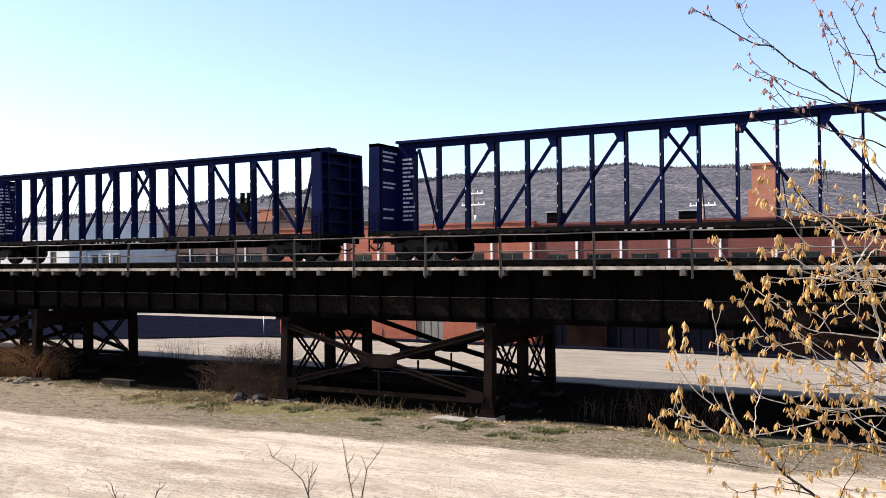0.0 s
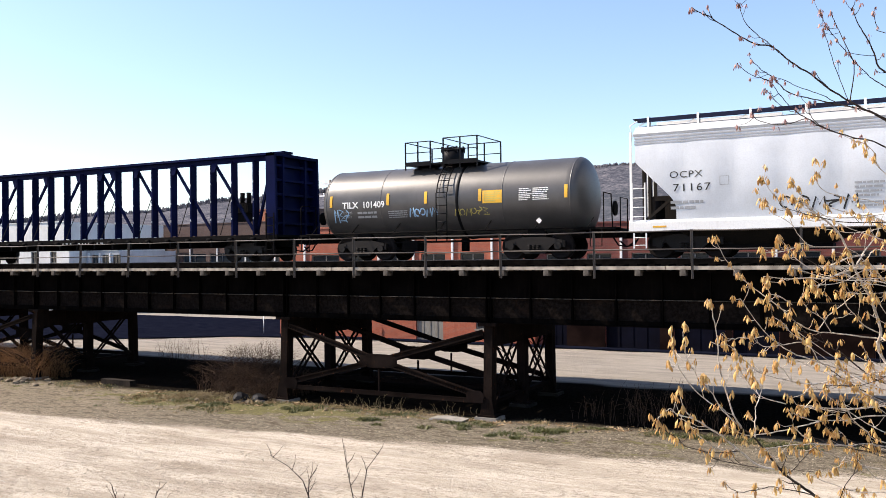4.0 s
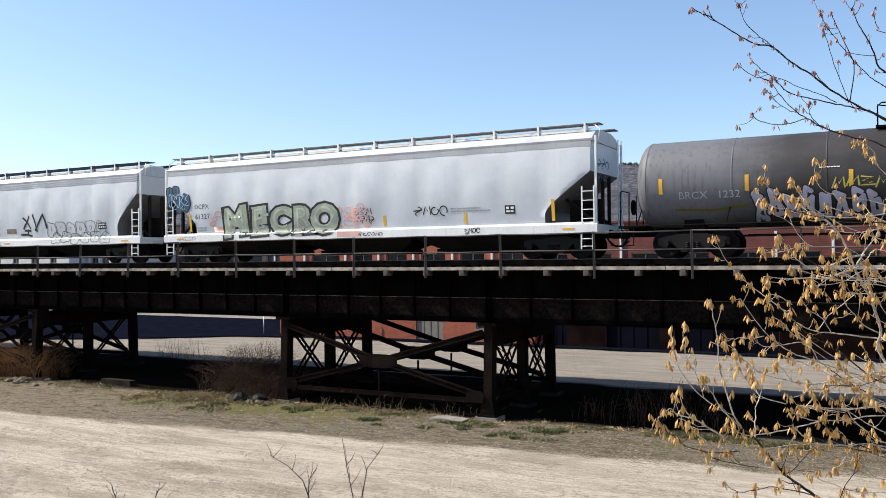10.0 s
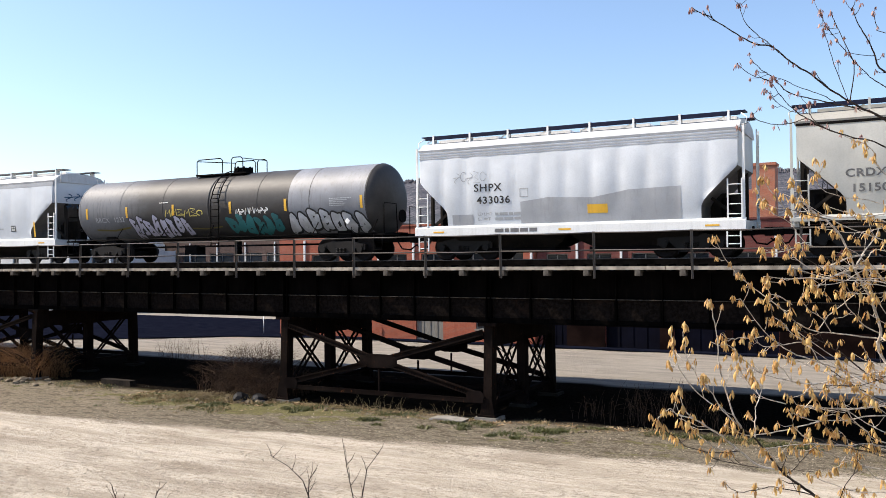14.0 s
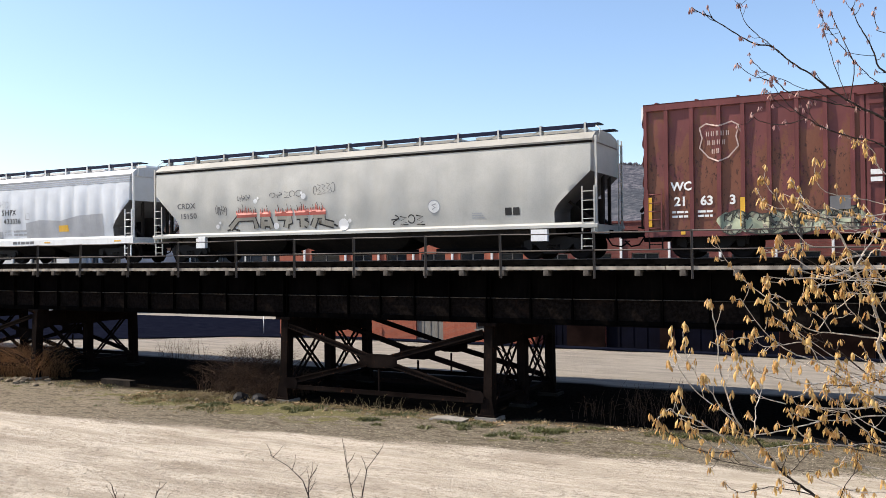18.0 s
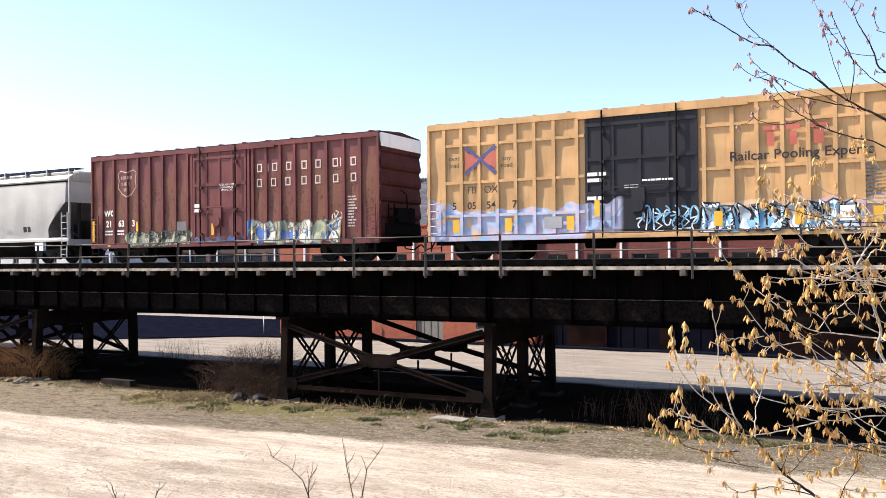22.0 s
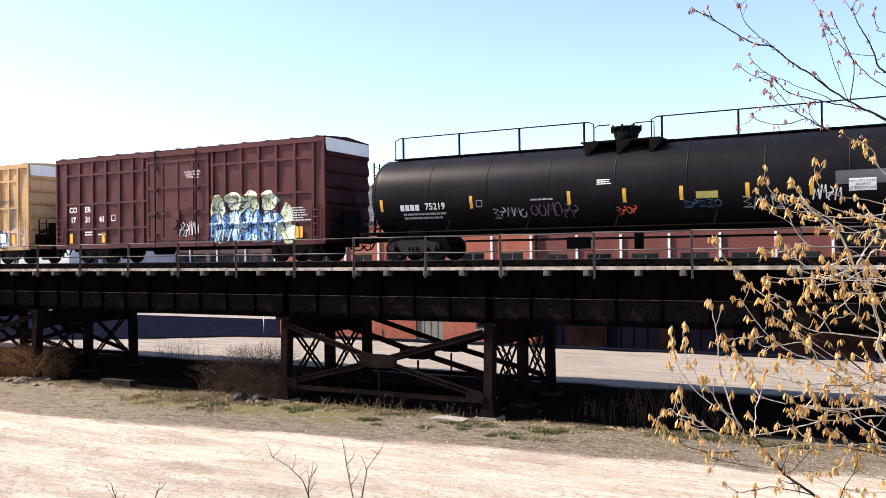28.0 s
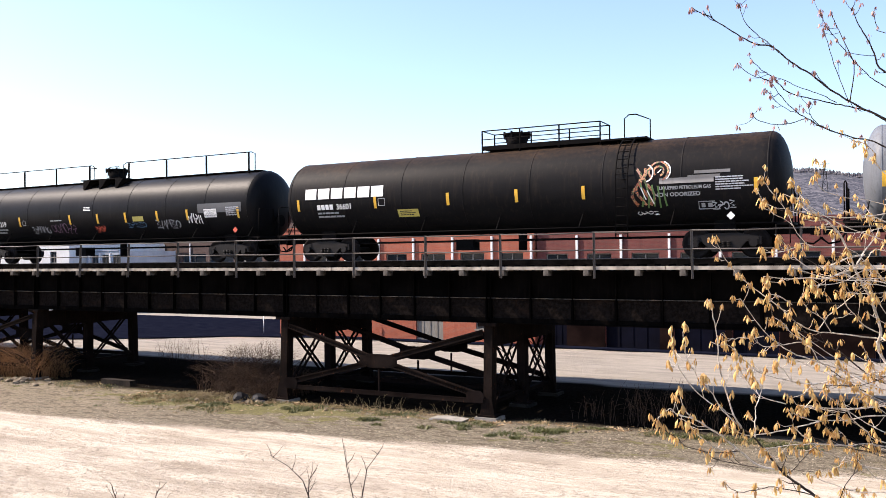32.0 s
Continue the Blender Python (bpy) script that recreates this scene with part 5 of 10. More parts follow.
def hopper_fourth():
    root, half = hopper("covered_hopper", "cream-grey covered hopper car with red and black graffiti", 92.86, 113.38, HOPPER_TAN, HOPPER_TAN, 3, BAND_DARK, 2.95, 1.32, seed=21, panels=14, knee=1.75, sill_z=1.06)
    rnd = random.Random(15)
    near = lambda d: (lambda x, z: hop_wrap(x, z) + Vector((0, -d, 0)))
    decal("owner_code", Flat().text("CRDX", -8.2, 2.42, 0.32, 1.15, 0.008, spacing=1.1), hop_wrap, SLOPE_GREY, root)
    decal("car_number", Flat().text("15150", -8.1, 1.98, 0.32, 1.15, 0.008, spacing=1.1), hop_wrap, SLOPE_GREY, root)
    # heavy letters standing on the sill, each with its own crest of flames
    strokes = ([(-5.78, 1.40), (-5.30, 1.80), (-4.45, 1.80), (-4.33, 1.38)],
               [(-4.02, 1.36), (-3.98, 1.78), (-3.68, 1.78), (-3.52, 1.36)], [(-3.95, 1.55), (-3.60, 1.55)],
               [(-2.82, 1.36), (-2.72, 1.75)], [(-3.22, 1.80), (-2.52, 1.78), (-2.55, 1.62), (-2.75, 1.60)],
               [(-1.98, 1.36), (-1.95, 1.72)], [(-2.25, 1.80), (-1.70, 1.81)], [(-1.95, 1.58), (-1.70, 1.44)],
               [(-1.48, 1.36), (-1.28, 1.72)], [(-1.45, 1.80), (-0.85, 1.80), (-0.90, 1.64), (-1.15, 1.60), (-0.45, 1.42)])
    line, fill = Flat(), Flat()
    line.layered = fill.layered = True
    for k in strokes:
        line.stroke(k, 0.31)
        fill.stroke(k, 0.19)
    line.stroke([(-5.95, 1.32), (-5.55, 1.38), (-5.25, 1.30)], 0.08).stroke([(-0.75, 1.50), (-0.40, 1.42), (-0.28, 1.36)], 0.08)
    decal("spray_outline", line, hop_wrap, BLACK_INK, root, "black outlined graffiti letters")
    decal("spray_letter", fill, near(0.004), paint("dull_tan_spray", (0.30, 0.285, 0.24), 0.6, 0, 0.25, 0.2), root)
    f, g = Flat(), Flat()
    f.layered = True
    for cx, w in ((-4.84, 0.54), (-3.84, 0.30), (-2.87, 0.46), (-1.95, 0.36), (-1.18, 0.40)):
        f.quad((cx - w, 1.84), (cx + w, 1.84), (cx + w * 0.95, 2.02), (cx - w * 0.9, 2.0))
        n = round(w / 0.055)
        for k in range(n):
            x = cx + w * (2 * (k + 0.5) / n - 1)
            h = 2.08 + 0.30 * rnd.random() * (1.15 - abs(x - cx) / w)
            f.quad((x - 0.07, 1.96), (x + 0.07, 1.96), (x + 0.045, 2.04), (x + rnd.uniform(-0.05, 0.05), h))
            if k % 2:
                g.stroke([(x - 0.02, 2.02), (x + 0.02, h - 0.02), (x - 0.03, h + 0.10)], 0.022)
    decal("flame_spray", f, near(0.007), paint("flame_red", (0.44, 0.10, 0.075), 0.6, 0, 0.25, 0.1), root, "red flame-like spray")["kind"] = "stuff"
    decal("flame_line", g, near(0.010), BLACK_INK, root)
    for i, (cx, cz, r) in enumerate(((-6.45, 1.50, 0.10), (-6.30, 1.66, 0.06), (-4.35, 2.50, 0.10), (-4.22, 2.62, 0.06), (-1.85, 2.60, 0.12), (-1.95, 2.74, 0.06), (-3.30, 1.45, 0.14), (0.02, 1.42, 0.24), (0.32, 1.56, 0.08), (0.12, 1.78, 0.04))):
        decal("paint_dot", Flat().quad(*[(cx + r * math.cos(0.6283 * k), cz + r * math.sin(0.6283 * k)) for k in range(10)]), near(0.003 + 0.0007 * i), HOPPER_WHITE, root)
    for a, b, c, d in ((-5.3, -4.6, 2.5, 2.8), (-3.6, -1.9, 2.55, 2.85), (-1.4, -0.3, 2.6, 3.1), (-6.5, -5.9, 1.95, 2.4)):
        decal("spray_tag", scribble(a, b, c, d, 5, rnd, 0.028), hop_wrap, SLOPE_GREY, root)
    decal("spray_tag", scribble(2.2, 3.6, 1.30, 1.70, 4, rnd, 0.045), hop_wrap, BLACK_INK, root)
    decal("round_mark", Flat().quad(*[(4.06 + 0.24 * math.cos(a), 1.96 + 0.24 * math.sin(a)) for a in [math.pi * k / 9 for k in range(18)]]), hop_wrap, WHITE_PAINT, root)
    decal("round_mark_line", Flat().stroke([(4.06 + 0.24 * math.cos(a), 1.96 + 0.24 * math.sin(a)) for a in [math.pi * k / 9 for k in range(19)]], 0.03).stroke([(4.14, 2.06), (3.98, 2.02), (4.12, 1.92), (3.98, 1.86)], 0.04), near(0.004), GREY_INK, root)
    decal("data_plate", Flat().rect(6.9, 7.15, 1.55, 1.82).rect(7.2, 7.45, 1.55, 1.82), hop_wrap, BLACK_INK, root)
    placard_block(root, hop_wrap, 5.6, 6.2, 1.45, 1.7, 3, GREY_INK, rnd)
    decal("plate", Flat().rect(-7.5, -7.1, 0.75, 1.1), lambda x, z: Vector((x, -1.63, z)), WHITE_PAINT, root)
    part("valve_box", M().box(7.9, 8.5, -1.66, -1.50, 0.62, 1.02), WHITE_PAINT, root)
    part("valve_box", M().box(-7.6, -7.1, -1.66, -1.50, 0.60, 1.02), WHITE_PAINT, root)


# ---- tank cars ----
def tank(name, label, x0, x1, R, zc, mat, frame_out=0.55, seams=6, handrail_z=1.05):
    root, half = start_car(name, label, x0, x1)
    n = 44
    dish = R * 0.36
    prof = [(-half + dish * (1 - math.cos(math.pi / 2 * i / 8)), max(0.02, R * math.sin(math.pi / 2 * i / 8))) for i in range(9)]
    prof += [(-half + dish + 0.2, R)] + [(x, R) for x in (0.0,)] + [(half - dish - 0.2, R)]
    prof += [(half - dish * (1 - math.cos(math.pi / 2 * (8 - i) / 8)), max(0.02, R * math.sin(math.pi / 2 * (8 - i) / 8))) for i in range(9)]
    m = M()
    m.rings([[(x, r * math.cos(t), zc + r * math.sin(t)) for t in [2 * math.pi * k / n for k in range(n)]] for x, r in prof])
    part("tank_shell", m, mat, root)

    def ring(x, w, proud, mt, nm):
        mm = M()
        mm.rings([[(xx, r * math.cos(t), zc + r * math.sin(t)) for t in [2 * math.pi * k / n for k in range(n)]] for xx, r in ((x - w, R), (x - w * 0.6, R + proud), (x + w * 0.6, R + proud), (x + w, R))], caps=False)
        part(nm, mm, mt, root)

    for i in range(seams):
        ring(-half + dish + (2 * half - 2 * dish) * i / (seams - 1), 0.025, 0.010, mat, "weld_seam")
    # stub sills, bolster saddles, end platforms and handrails
    out = half + frame_out
    for e in (-1, 1):
        part("stub_sill", M().box(min(e * out, e * (half - 3.2)), max(e * out, e * (half - 3.2)), -0.28, 0.28, 0.72, 1.10), UNDER, root)
        sd = M()
        sd.prism([(e * (half - 1.95) - 0.35, 0.80), (e * (half - 1.95) + 0.35, 0.80), (e * (half - 1.95) + 0.30, zc - R * 0.80), (e * (half - 1.95) - 0.30, zc - R * 0.80)], -0.85, 0.85)
        part("saddle", sd, UNDER, root)
        part("end_platform", M().box(min(e * out, e * (half - 0.35)), max(e * out, e * (half - 0.35)), -1.5, 1.5, 0.98, 1.06), UNDER, root)
        h = M()
        h.pipe([(e * (out - 0.05), -1.45, 1.0), (e * (out - 0.05), -1.45, 2.15), (e * (out - 0.08), -1.35, 2.22), (e * (out - 0.08), -0.5, 2.22), (e * (out - 0.05), -0.45, 1.05)], 0.022, 6)
        part("end_handrail", h, UNDER, root)
        h = M()
        h.pipe([(e * (out - 0.05), 0.5, 1.0), (e * (out - 0.05), 0.5, 2.15), (e * (out - 0.05), 1.4, 2.15), (e * (out - 0.05), 1.4, 1.0)], 0.022, 6)
        part("end_handrail", h, UNDER, root)
        part("step", M().pipe([(e * (out - 0.1), -1.5, 1.0), (e * (out - 0.1), -1.52, 0.42), (e * (out - 0.5), -1.52, 0.42), (e * (out - 0.5), -1.5, 1.0)], 0.02, 6), UNDER, root)
        part("brake_wheel", M().cyl((e * (out - 0.12), 0.0, 1.75), (e * (out - 0.06), 0.0, 1.75), 0.26, 16), UNDER, root)
    s = M()
    s.cyl((-out + 0.35, -1.50, handrail_z), (out - 0.35, -1.50, handrail_z), 0.024, 8)
    part("side_handrail", s, UNDER, root)
    for i in range(7):
        x = -out + 0.6 + (2 * out - 1.2) * i / 6
        part("rail_bracket", M().beam((x, -1.50, handrail_z), (x + 0.10, -R * 0.82, zc - R * 0.57), 0.03, 0.03), UNDER, root)
    u = M()
    u.cyl((-half + 3.0, -0.7, 0.68), (half - 3.0, -0.7, 0.68), 0.03, 6)
    u.cyl((-half + 3.4, 0.6, 0.72), (half - 3.2, 0.6, 0.72), 0.04, 6)
    part("brake_pipe", u, UNDER, root)
    k = M()
    k.box(-1.9, -1.2, -0.9, -0.35, 0.35, 0.75)
    part("brake_reservoir", k, UNDER, root)
    part("bottom_valve", M().cyl((0.4, 0, 0.32), (0.4, 0, zc - R + 0.05), 0.16, 12), UNDER, root)
    trucks(root, (-half + 1.95, half - 1.95))
    couplers(root, out)

    def wrap(x, z):
        t = max(-0.999, min(0.999, (z - zc) / R))
        return Vector((x, -R * math.sqrt(1 - t * t) - 0.014, z))

    return root, half, wrap, ring


def top_deck(root, x0, x1, z, y, mat, rail_h, posts, rear=True):
    """A grating platform with pipe rails."""
    part("platform", M().box(x0, x1, -y, y, z - 0.03, z + 0.03), mat, root)
    part("kick_plate", M().box(x0, x1, -y - 0.02, -y, z - 0.06, z + 0.10), mat, root)
    for s in ((-1, 1) if rear else (-1,)):
        for i in range(posts):
            x = x0 + (x1 - x0) * i / (posts - 1)
            part("rail_post", M().box(x - 0.022, x + 0.022, s * y - 0.022, s * y + 0.022, z - 0.2, z + rail_h), mat, root)
        part("top_rail", M().pipe([(x0, s * y, z + rail_h * 0.1), (x0, s * y, z + rail_h), (x1, s * y, z + rail_h), (x1, s * y, z + rail_h * 0.1)], 0.022, 6), mat, root)
        part("mid_rail", M().cyl((x0, s * y, z + rail_h * 0.52), (x1, s * y, z + rail_h * 0.52), 0.016, 6), mat, root)
    part("end_rail", M().pipe([(x0, -y, z + rail_h), (x0, y, z + rail_h)], 0.02, 6).pipe([(x1, -y, z + rail_h), (x1, y, z + rail_h)], 0.02, 6), mat, root)


def manway(root, x, zc, R, h, r, mat, tapered=True):
    z = zc + R - 0.08
    m = M().cyl((x, 0, z), (x, 0, z + h), r * (0.62 if tapered else 1.0), 20, r)
    part("dome", m, mat, root)
    part("dome_lid", M().cyl((x, 0, z + h), (x, 0, z + h + 0.07), r * 1.10, 20), mat, root)
    for k in range(8):
        a = 2 * math.pi * k / 8
        part("lid_bolt", M().box(x + r * 1.05 * math.cos(a) - 0.03, x + r * 1.05 * math.cos(a) + 0.03, r * 1.05 * math.sin(a) - 0.03, r * 1.05 * math.sin(a) + 0.03, z + h - 0.1, z + h + 0.12), mat, root)


def tank_ladder(root, x, R, zc, mat, w=0.44, z0=0.65):
    """Side ladder that follows the shell to its crown."""
    path = [(-R - 0.16, z0), (-R - 0.16, zc + 0.25)]
    for k in range(1, 8):
        a = math.pi - (math.pi / 2) * k / 8
        path.append(((R + 0.14) * math.cos(a), zc + (R + 0.14) * math.sin(a)))
    m = M()
    for s in (-1, 1):
        m.pipe([(x + s * w / 2, y, z) for y, z in path], 0.024, 6)
    lad = part("side_ladder", m, mat, root)
    pts = []
    for (a, b), (c, d) in zip(path, path[1:]):
        ln = math.hypot(c - a, d - b)
        for i in range(max(1, round(ln / 0.30))):
            t = (i + 0.5) / max(1, round(ln / 0.30))
            pts.append((a + (c - a) * t, b + (d - b) * t))
    for y, z in pts:
        part("rung", M().cyl((x - w / 2, y, z), (x + w / 2, y, z), 0.016, 6), mat, lad)


def strips(root, wrap, xs, z0, z1):
    for x in xs:
        decal("reflector", Flat().rect(x - 0.06, x + 0.06, z0, z1), wrap, YELLOW, root, "", 0.1)


def tank_first():
    root, half, wrap, ring = tank("tank_car", "short charcoal-black tank car with a railed dome platform", 7.10, 18.25, 1.40, 2.20, PAINT_CHARCOAL, 0.75, 5)
    rnd = random.Random(10)
    decal("owner_code", Flat().text("TILX", -3.92, 2.14, 0.34, 1.05, 0.008), wrap, WHITE_PAINT, root)
    decal("car_number", Flat().text("101409", -2.85, 2.14, 0.34, 1.0, 0.008), wrap, WHITE_PAINT, root)
    decal("load_lines", Flat().text("LD LMT", -4.05, 1.86, 0.13).text("LT WT", -4.08, 1.70, 0.13).words(-3.6, -2.7, 1.81, 0.08, rnd).words(-3.6, -2.7, 1.65, 0.08, rnd), wrap, GREY_INK, root)
    strips(root, wrap, (-4.83, -2.2, -0.55, 1.68, 4.94), 2.10, 2.55)
    decal("notice", Flat().rect(1.79, 2.55, 2.02, 2.48), wrap, YELLOW, root, "yellow notice panel")
    placard_block(root, lambda x, z: wrap(x, z) + Vector((0, -0.004, 0)), 1.85, 2.5, 2.06, 2.44, 5, LIME_INK, rnd)
    placard_block(root, wrap, 3.2, 3.7, 2.05, 2.5, 7, WHITE_PAINT, rnd)
    placard_block(root, wrap, 3.72, 4.4, 2.05, 2.5, 7, WHITE_PAINT, rnd)
    decal("spray_tag", scribble(-1.3, -0.1, 1.6, 1.95, 5, rnd, 0.055), wrap, SKYBLUE_INK, root, "pale blue spray tag")
    decal("spray_tag", scribble(-4.75, -4.0, 1.5, 2.0, 3, rnd, 0.05), wrap, SKYBLUE_INK, root)
    decal("spray_tag", scribble(0.6, 2.0, 1.6, 1.9, 6, rnd, 0.03), wrap, LIME_INK, root)
    placard_block(root, wrap, -2.2, -1.2, 1.6, 1.9, 4, GREY_INK, rnd)
    ring(0.75, 0.06, 0.03, PAINT_BLACK, "strap")
    top_deck(root, -1.6, -0.52, 3.62, 1.05, PAINT_BLACK, 0.85, 3)
    top_deck(root, 0.03, 1.43, 3.62, 1.05, PAINT_BLACK, 0.92, 3)
    part("platform", M().box(-0.52, 0.03, -1.05, -0.5, 3.59, 3.65), PAINT_BLACK, root)
    manway(root, -0.10, 2.2, 1.4, 0.68, 0.42, PAINT_BLACK, False)
    tank_ladder(root, 0.20, 1.40, 2.20, PAINT_BLACK)
    decal("hazard_placard", Flat().quad((4.0, 1.22), (4.11, 1.33), (4.0, 1.44), (3.89, 1.33)), lambda x, z: Vector((x, -1.53, z)), WHITE_PAINT, root)


def tank_second():
    root, half, wrap, ring = tank("tank_car", "long grey weathered tank car with white and teal graffiti", 60.90, 78.16, 1.46, 2.42, PAINT_GREY_TANK, 0.35, 7)
    rnd = random.Random(12)
    decal("car_number", Flat().text("1232", -5.5, 1.97, 0.32, 1.1), wrap, SILVER_INK, root)
    decal("owner_code", Flat().text("BRCX", -6.6, 1.97, 0.32, 1.1), wrap, SILVER_INK, root)
    placard_block(root, wrap, -2.9, -2.2, 2.62, 2.68, 1, WHITE_PAINT, rnd)
    strips(root, wrap, (-7.6, -4.95, -2.05, 1.25, 4.2, 7.9), 2.05, 2.55)
    wild(root, wrap, -4.85, -1.2, 1.12, 2.1, 8, paint("violet_silver", (0.46, 0.45, 0.56), 0.5), BLACK_INK, 14, 0.045, "white and violet wild-style lettering", 0.30)
    decal("spray_tag", scribble(-2.6, -0.3, 2.0, 2.35, 6, rnd, 0.05), wrap, LIME_INK, root, "yellow spray tag")
    decal("spray_tag", Flat().stroke([(-7.2, 1.55), (-6.0, 1.50), (-4.9, 1.62)], 0.08).stroke([(-1.3, 1.50), (-0.4, 1.45), (0.6, 1.52)], 0.05), wrap, paint("dull_ochre", (0.14, 0.11, 0.02), 0.6), root)
    wild(root, wrap, 0.95, 3.9, 1.15, 1.98, 6, TEAL_INK, None, 15, 0.05, "teal spray lettering", 0.36)
    decal("spray_tag", scribble(1.5, 3.3, 1.98, 2.25, 7, rnd, 0.05), wrap, WHITE_PAINT, root)
    wild(root, lambda x, z: wrap(x, z) + Vector((0, -0.008, 0)), 4.2, 8.0, 1.12, 2.05, 7, paint("bright_silver", (0.50, 0.51, 0.54), 0.5, 0, 0.2, 0.1, scale=3.0), BLACK_INK, 16, 0.07, "silver bubble lettering with black outlines", 0.36)
    pale = paint("pale_grey_wash", (0.19, 0.20, 0.225), 0.55, 0, 0.15, 0.3)
    band = M()
    R, zc = 1.46, 2.42
    band.rings([[(x, (R + 0.006) * math.cos(t), zc + (R + 0.006) * math.sin(t)) for t in [0.2 + math.pi * 1.28 * k / 28 for k in range(29)]] for x in (4.35, 8.05)], closed=False, caps=False)
    part("repainted_section", band, pale, root, "paler repainted section of the shell")
    placard_block(root, lambda x, z: wrap(x, z) + Vector((0, -0.012, 0)), 6.4, 7.5, 2.15, 2.5, 5, SILVER_INK, rnd)
    ring(0.0, 0.05, 0.03, PAINT_GREY_TANK, "strap")
    zt = 3.86
    part("platform", M().box(-1.4, 1.5, -0.7, 0.7, zt - 0.04, zt + 0.02), UNDER, root)
    for a, b, y in ((-1.35, 0.15, -0.68), (-0.35, 0.85, 0.68), (0.65, 1.30, -0.68), (0.95, 1.5, 0.68)):
        part("hoop_rail", M().pipe([(a, y, zt - 0.1), (a, y, zt + 0.58), (a + 0.1, y, zt + 0.68), (b - 0.12, y, zt + 0.68), (b, y, zt + 0.58), (b, y, zt - 0.1)], 0.022, 6), UNDER, root)
    part("end_rail", M().pipe([(-1.35, -0.68, zt + 0.62), (-0.35, 0.68, zt + 0.62)], 0.02, 6), UNDER, root)
    part("end_rail", M().pipe([(1.30, -0.68, zt + 0.62), (1.5, 0.68, zt + 0.62)], 0.02, 6), UNDER, root)
    manway(root, 0.75, zc, R, 0.25, 0.35, UNDER, False)
    tank_ladder(root, 0.55, R, zc, UNDER)
    decal("hazard_placard", Flat().quad((7.3, 1.42), (7.43, 1.55), (7.3, 1.68), (7.17, 1.55)), lambda x, z: Vector((x, -1.53, z)), WHITE_PAINT, root, "", 0)


def tank_third():
    R, zc = 1.50, 2.42
    root, half, wrap, ring = tank("tank_car", "long plain black tank car with a full-length top rail", 168.61, 188.47, R, zc, PAINT_BLACK, 0.15, 9)
    rnd = random.Random(75)
    block_letters(root, wrap, -8.3, -7.45, 1.85, 2.07, 4, WHITE_PAINT)
    decal("car_number", Flat().text("75219", -6.8, 1.97, 0.34, 1.0, 0.006), wrap, WHITE_PAINT, root)
    placard_block(root, wrap, -8.2, -6.1, 1.5, 1.78, 2, GREY_INK, rnd)
    strips(root, wrap, (-9.1, -5.3, -1.6, 0.32, 2.17, 4.18, 6.0, 8.9), 1.85, 2.30)
    decal("stencil_frame", Flat().stroke([(-5.1, 1.9), (-4.88, 1.9), (-4.88, 2.12), (-5.1, 2.12), (-5.1, 1.9)], 0.03), wrap, GREY_INK, root)
    decal("spray_tag", scribble(-4.5, -3.2, 1.45, 1.85, 5, rnd, 0.035), wrap, SILVER_INK, root, "silver spray tag")
    decal("spray_tag", scribble(-3.05, -1.3, 1.4, 1.95, 6, rnd, 0.035), wrap, paint("dull_violet", (0.16, 0.09, 0.15), 0.6), root)
    decal("spray_tag", scribble(0.0, 0.7, 1.45, 1.75, 4, rnd, 0.045), wrap, RED_INK, root)
    decal("spray_tag", scribble(2.2, 3.4, 1.6, 1.85, 5, rnd, 0.04), wrap, BLUE_INK, root)
    decal("notice", Flat().rect(2.62, 3.30, 1.88, 2.10), wrap, LIME_INK, root, "yellow notice panel")
    decal("spray_tag", scribble(4.0, 5.5, 1.5, 1.9, 5, rnd, 0.04), wrap, SILVER_INK, root)
    placard_block(root, wrap, -0.6, 0.05, 2.45, 2.65, 3, WHITE_PAINT, rnd)
    placard_block(root, wrap, -3.0, -1.8, 2.0, 2.12, 1, GREY_INK, rnd)
    decal("overpaint", Flat().rect(6.65, 9.1, 2.12, 2.52), wrap, paint("overpaint_grey", (0.075, 0.078, 0.085), 0.6), root, "patch of grey overpaint")
    decal("notice", Flat().rect(7.0, 7.72, 1.92, 2.28), lambda x, z: wrap(x, z) + Vector((0, -0.005, 0)), WHITE_PAINT, root, "white notice panel")
    decal("notice_text", Flat().text("NON ODORIZED", 7.36, 2.20, 0.095, 0.95).text("LIQUEFIED", 7.36, 2.10, 0.095, 0.95).text("PETROLEUM GAS", 7.36, 2.0, 0.095, 0.95), lambda x, z: wrap(x, z) + Vector((0, -0.009, 0)), BLACK_INK, root)["kind"] = "stuff"
    placard_block(root, lambda x, z: wrap(x, z) + Vector((0, -0.005, 0)), 8.25, 9.05, 1.95, 2.35, 5, SILVER_INK, rnd)
    decal("spray_tag", scribble(6.0, 6.8, 1.68, 2.12, 4, rnd, 0.04), wrap, WHITE_PAINT, root, "white spray tag")
    # full-length walk with high rail
    z = zc + R + 0.02
    part("platform", M().box(-half + 0.75, half - 0.75, -0.40, 0.40, z - 0.02, z + 0.02), UNDER, root)
    for a, b in ((-half + 0.9, -1.0), (1.0, half - 0.9)):
        for s in (-1,):
            part("top_rail", M().pipe([(a, s * 0.5, z - 0.3), (a, s * 0.5, z + 0.72), (a + 0.2, s * 0.5, z + 0.80), (b - 0.2, s * 0.5, z + 0.80), (b, s * 0.5, z + 0.72), (b, s * 0.5, z)], 0.022, 6), UNDER, root)
        n = 4
        for i in range(n):
            x = a + 0.35 + (b - a - 0.7) * i / (n - 1)
            part("rail_post", M().box(x - 0.03, x + 0.03, -0.53, -0.47, z - 0.15, z + 0.80), UNDER, root)
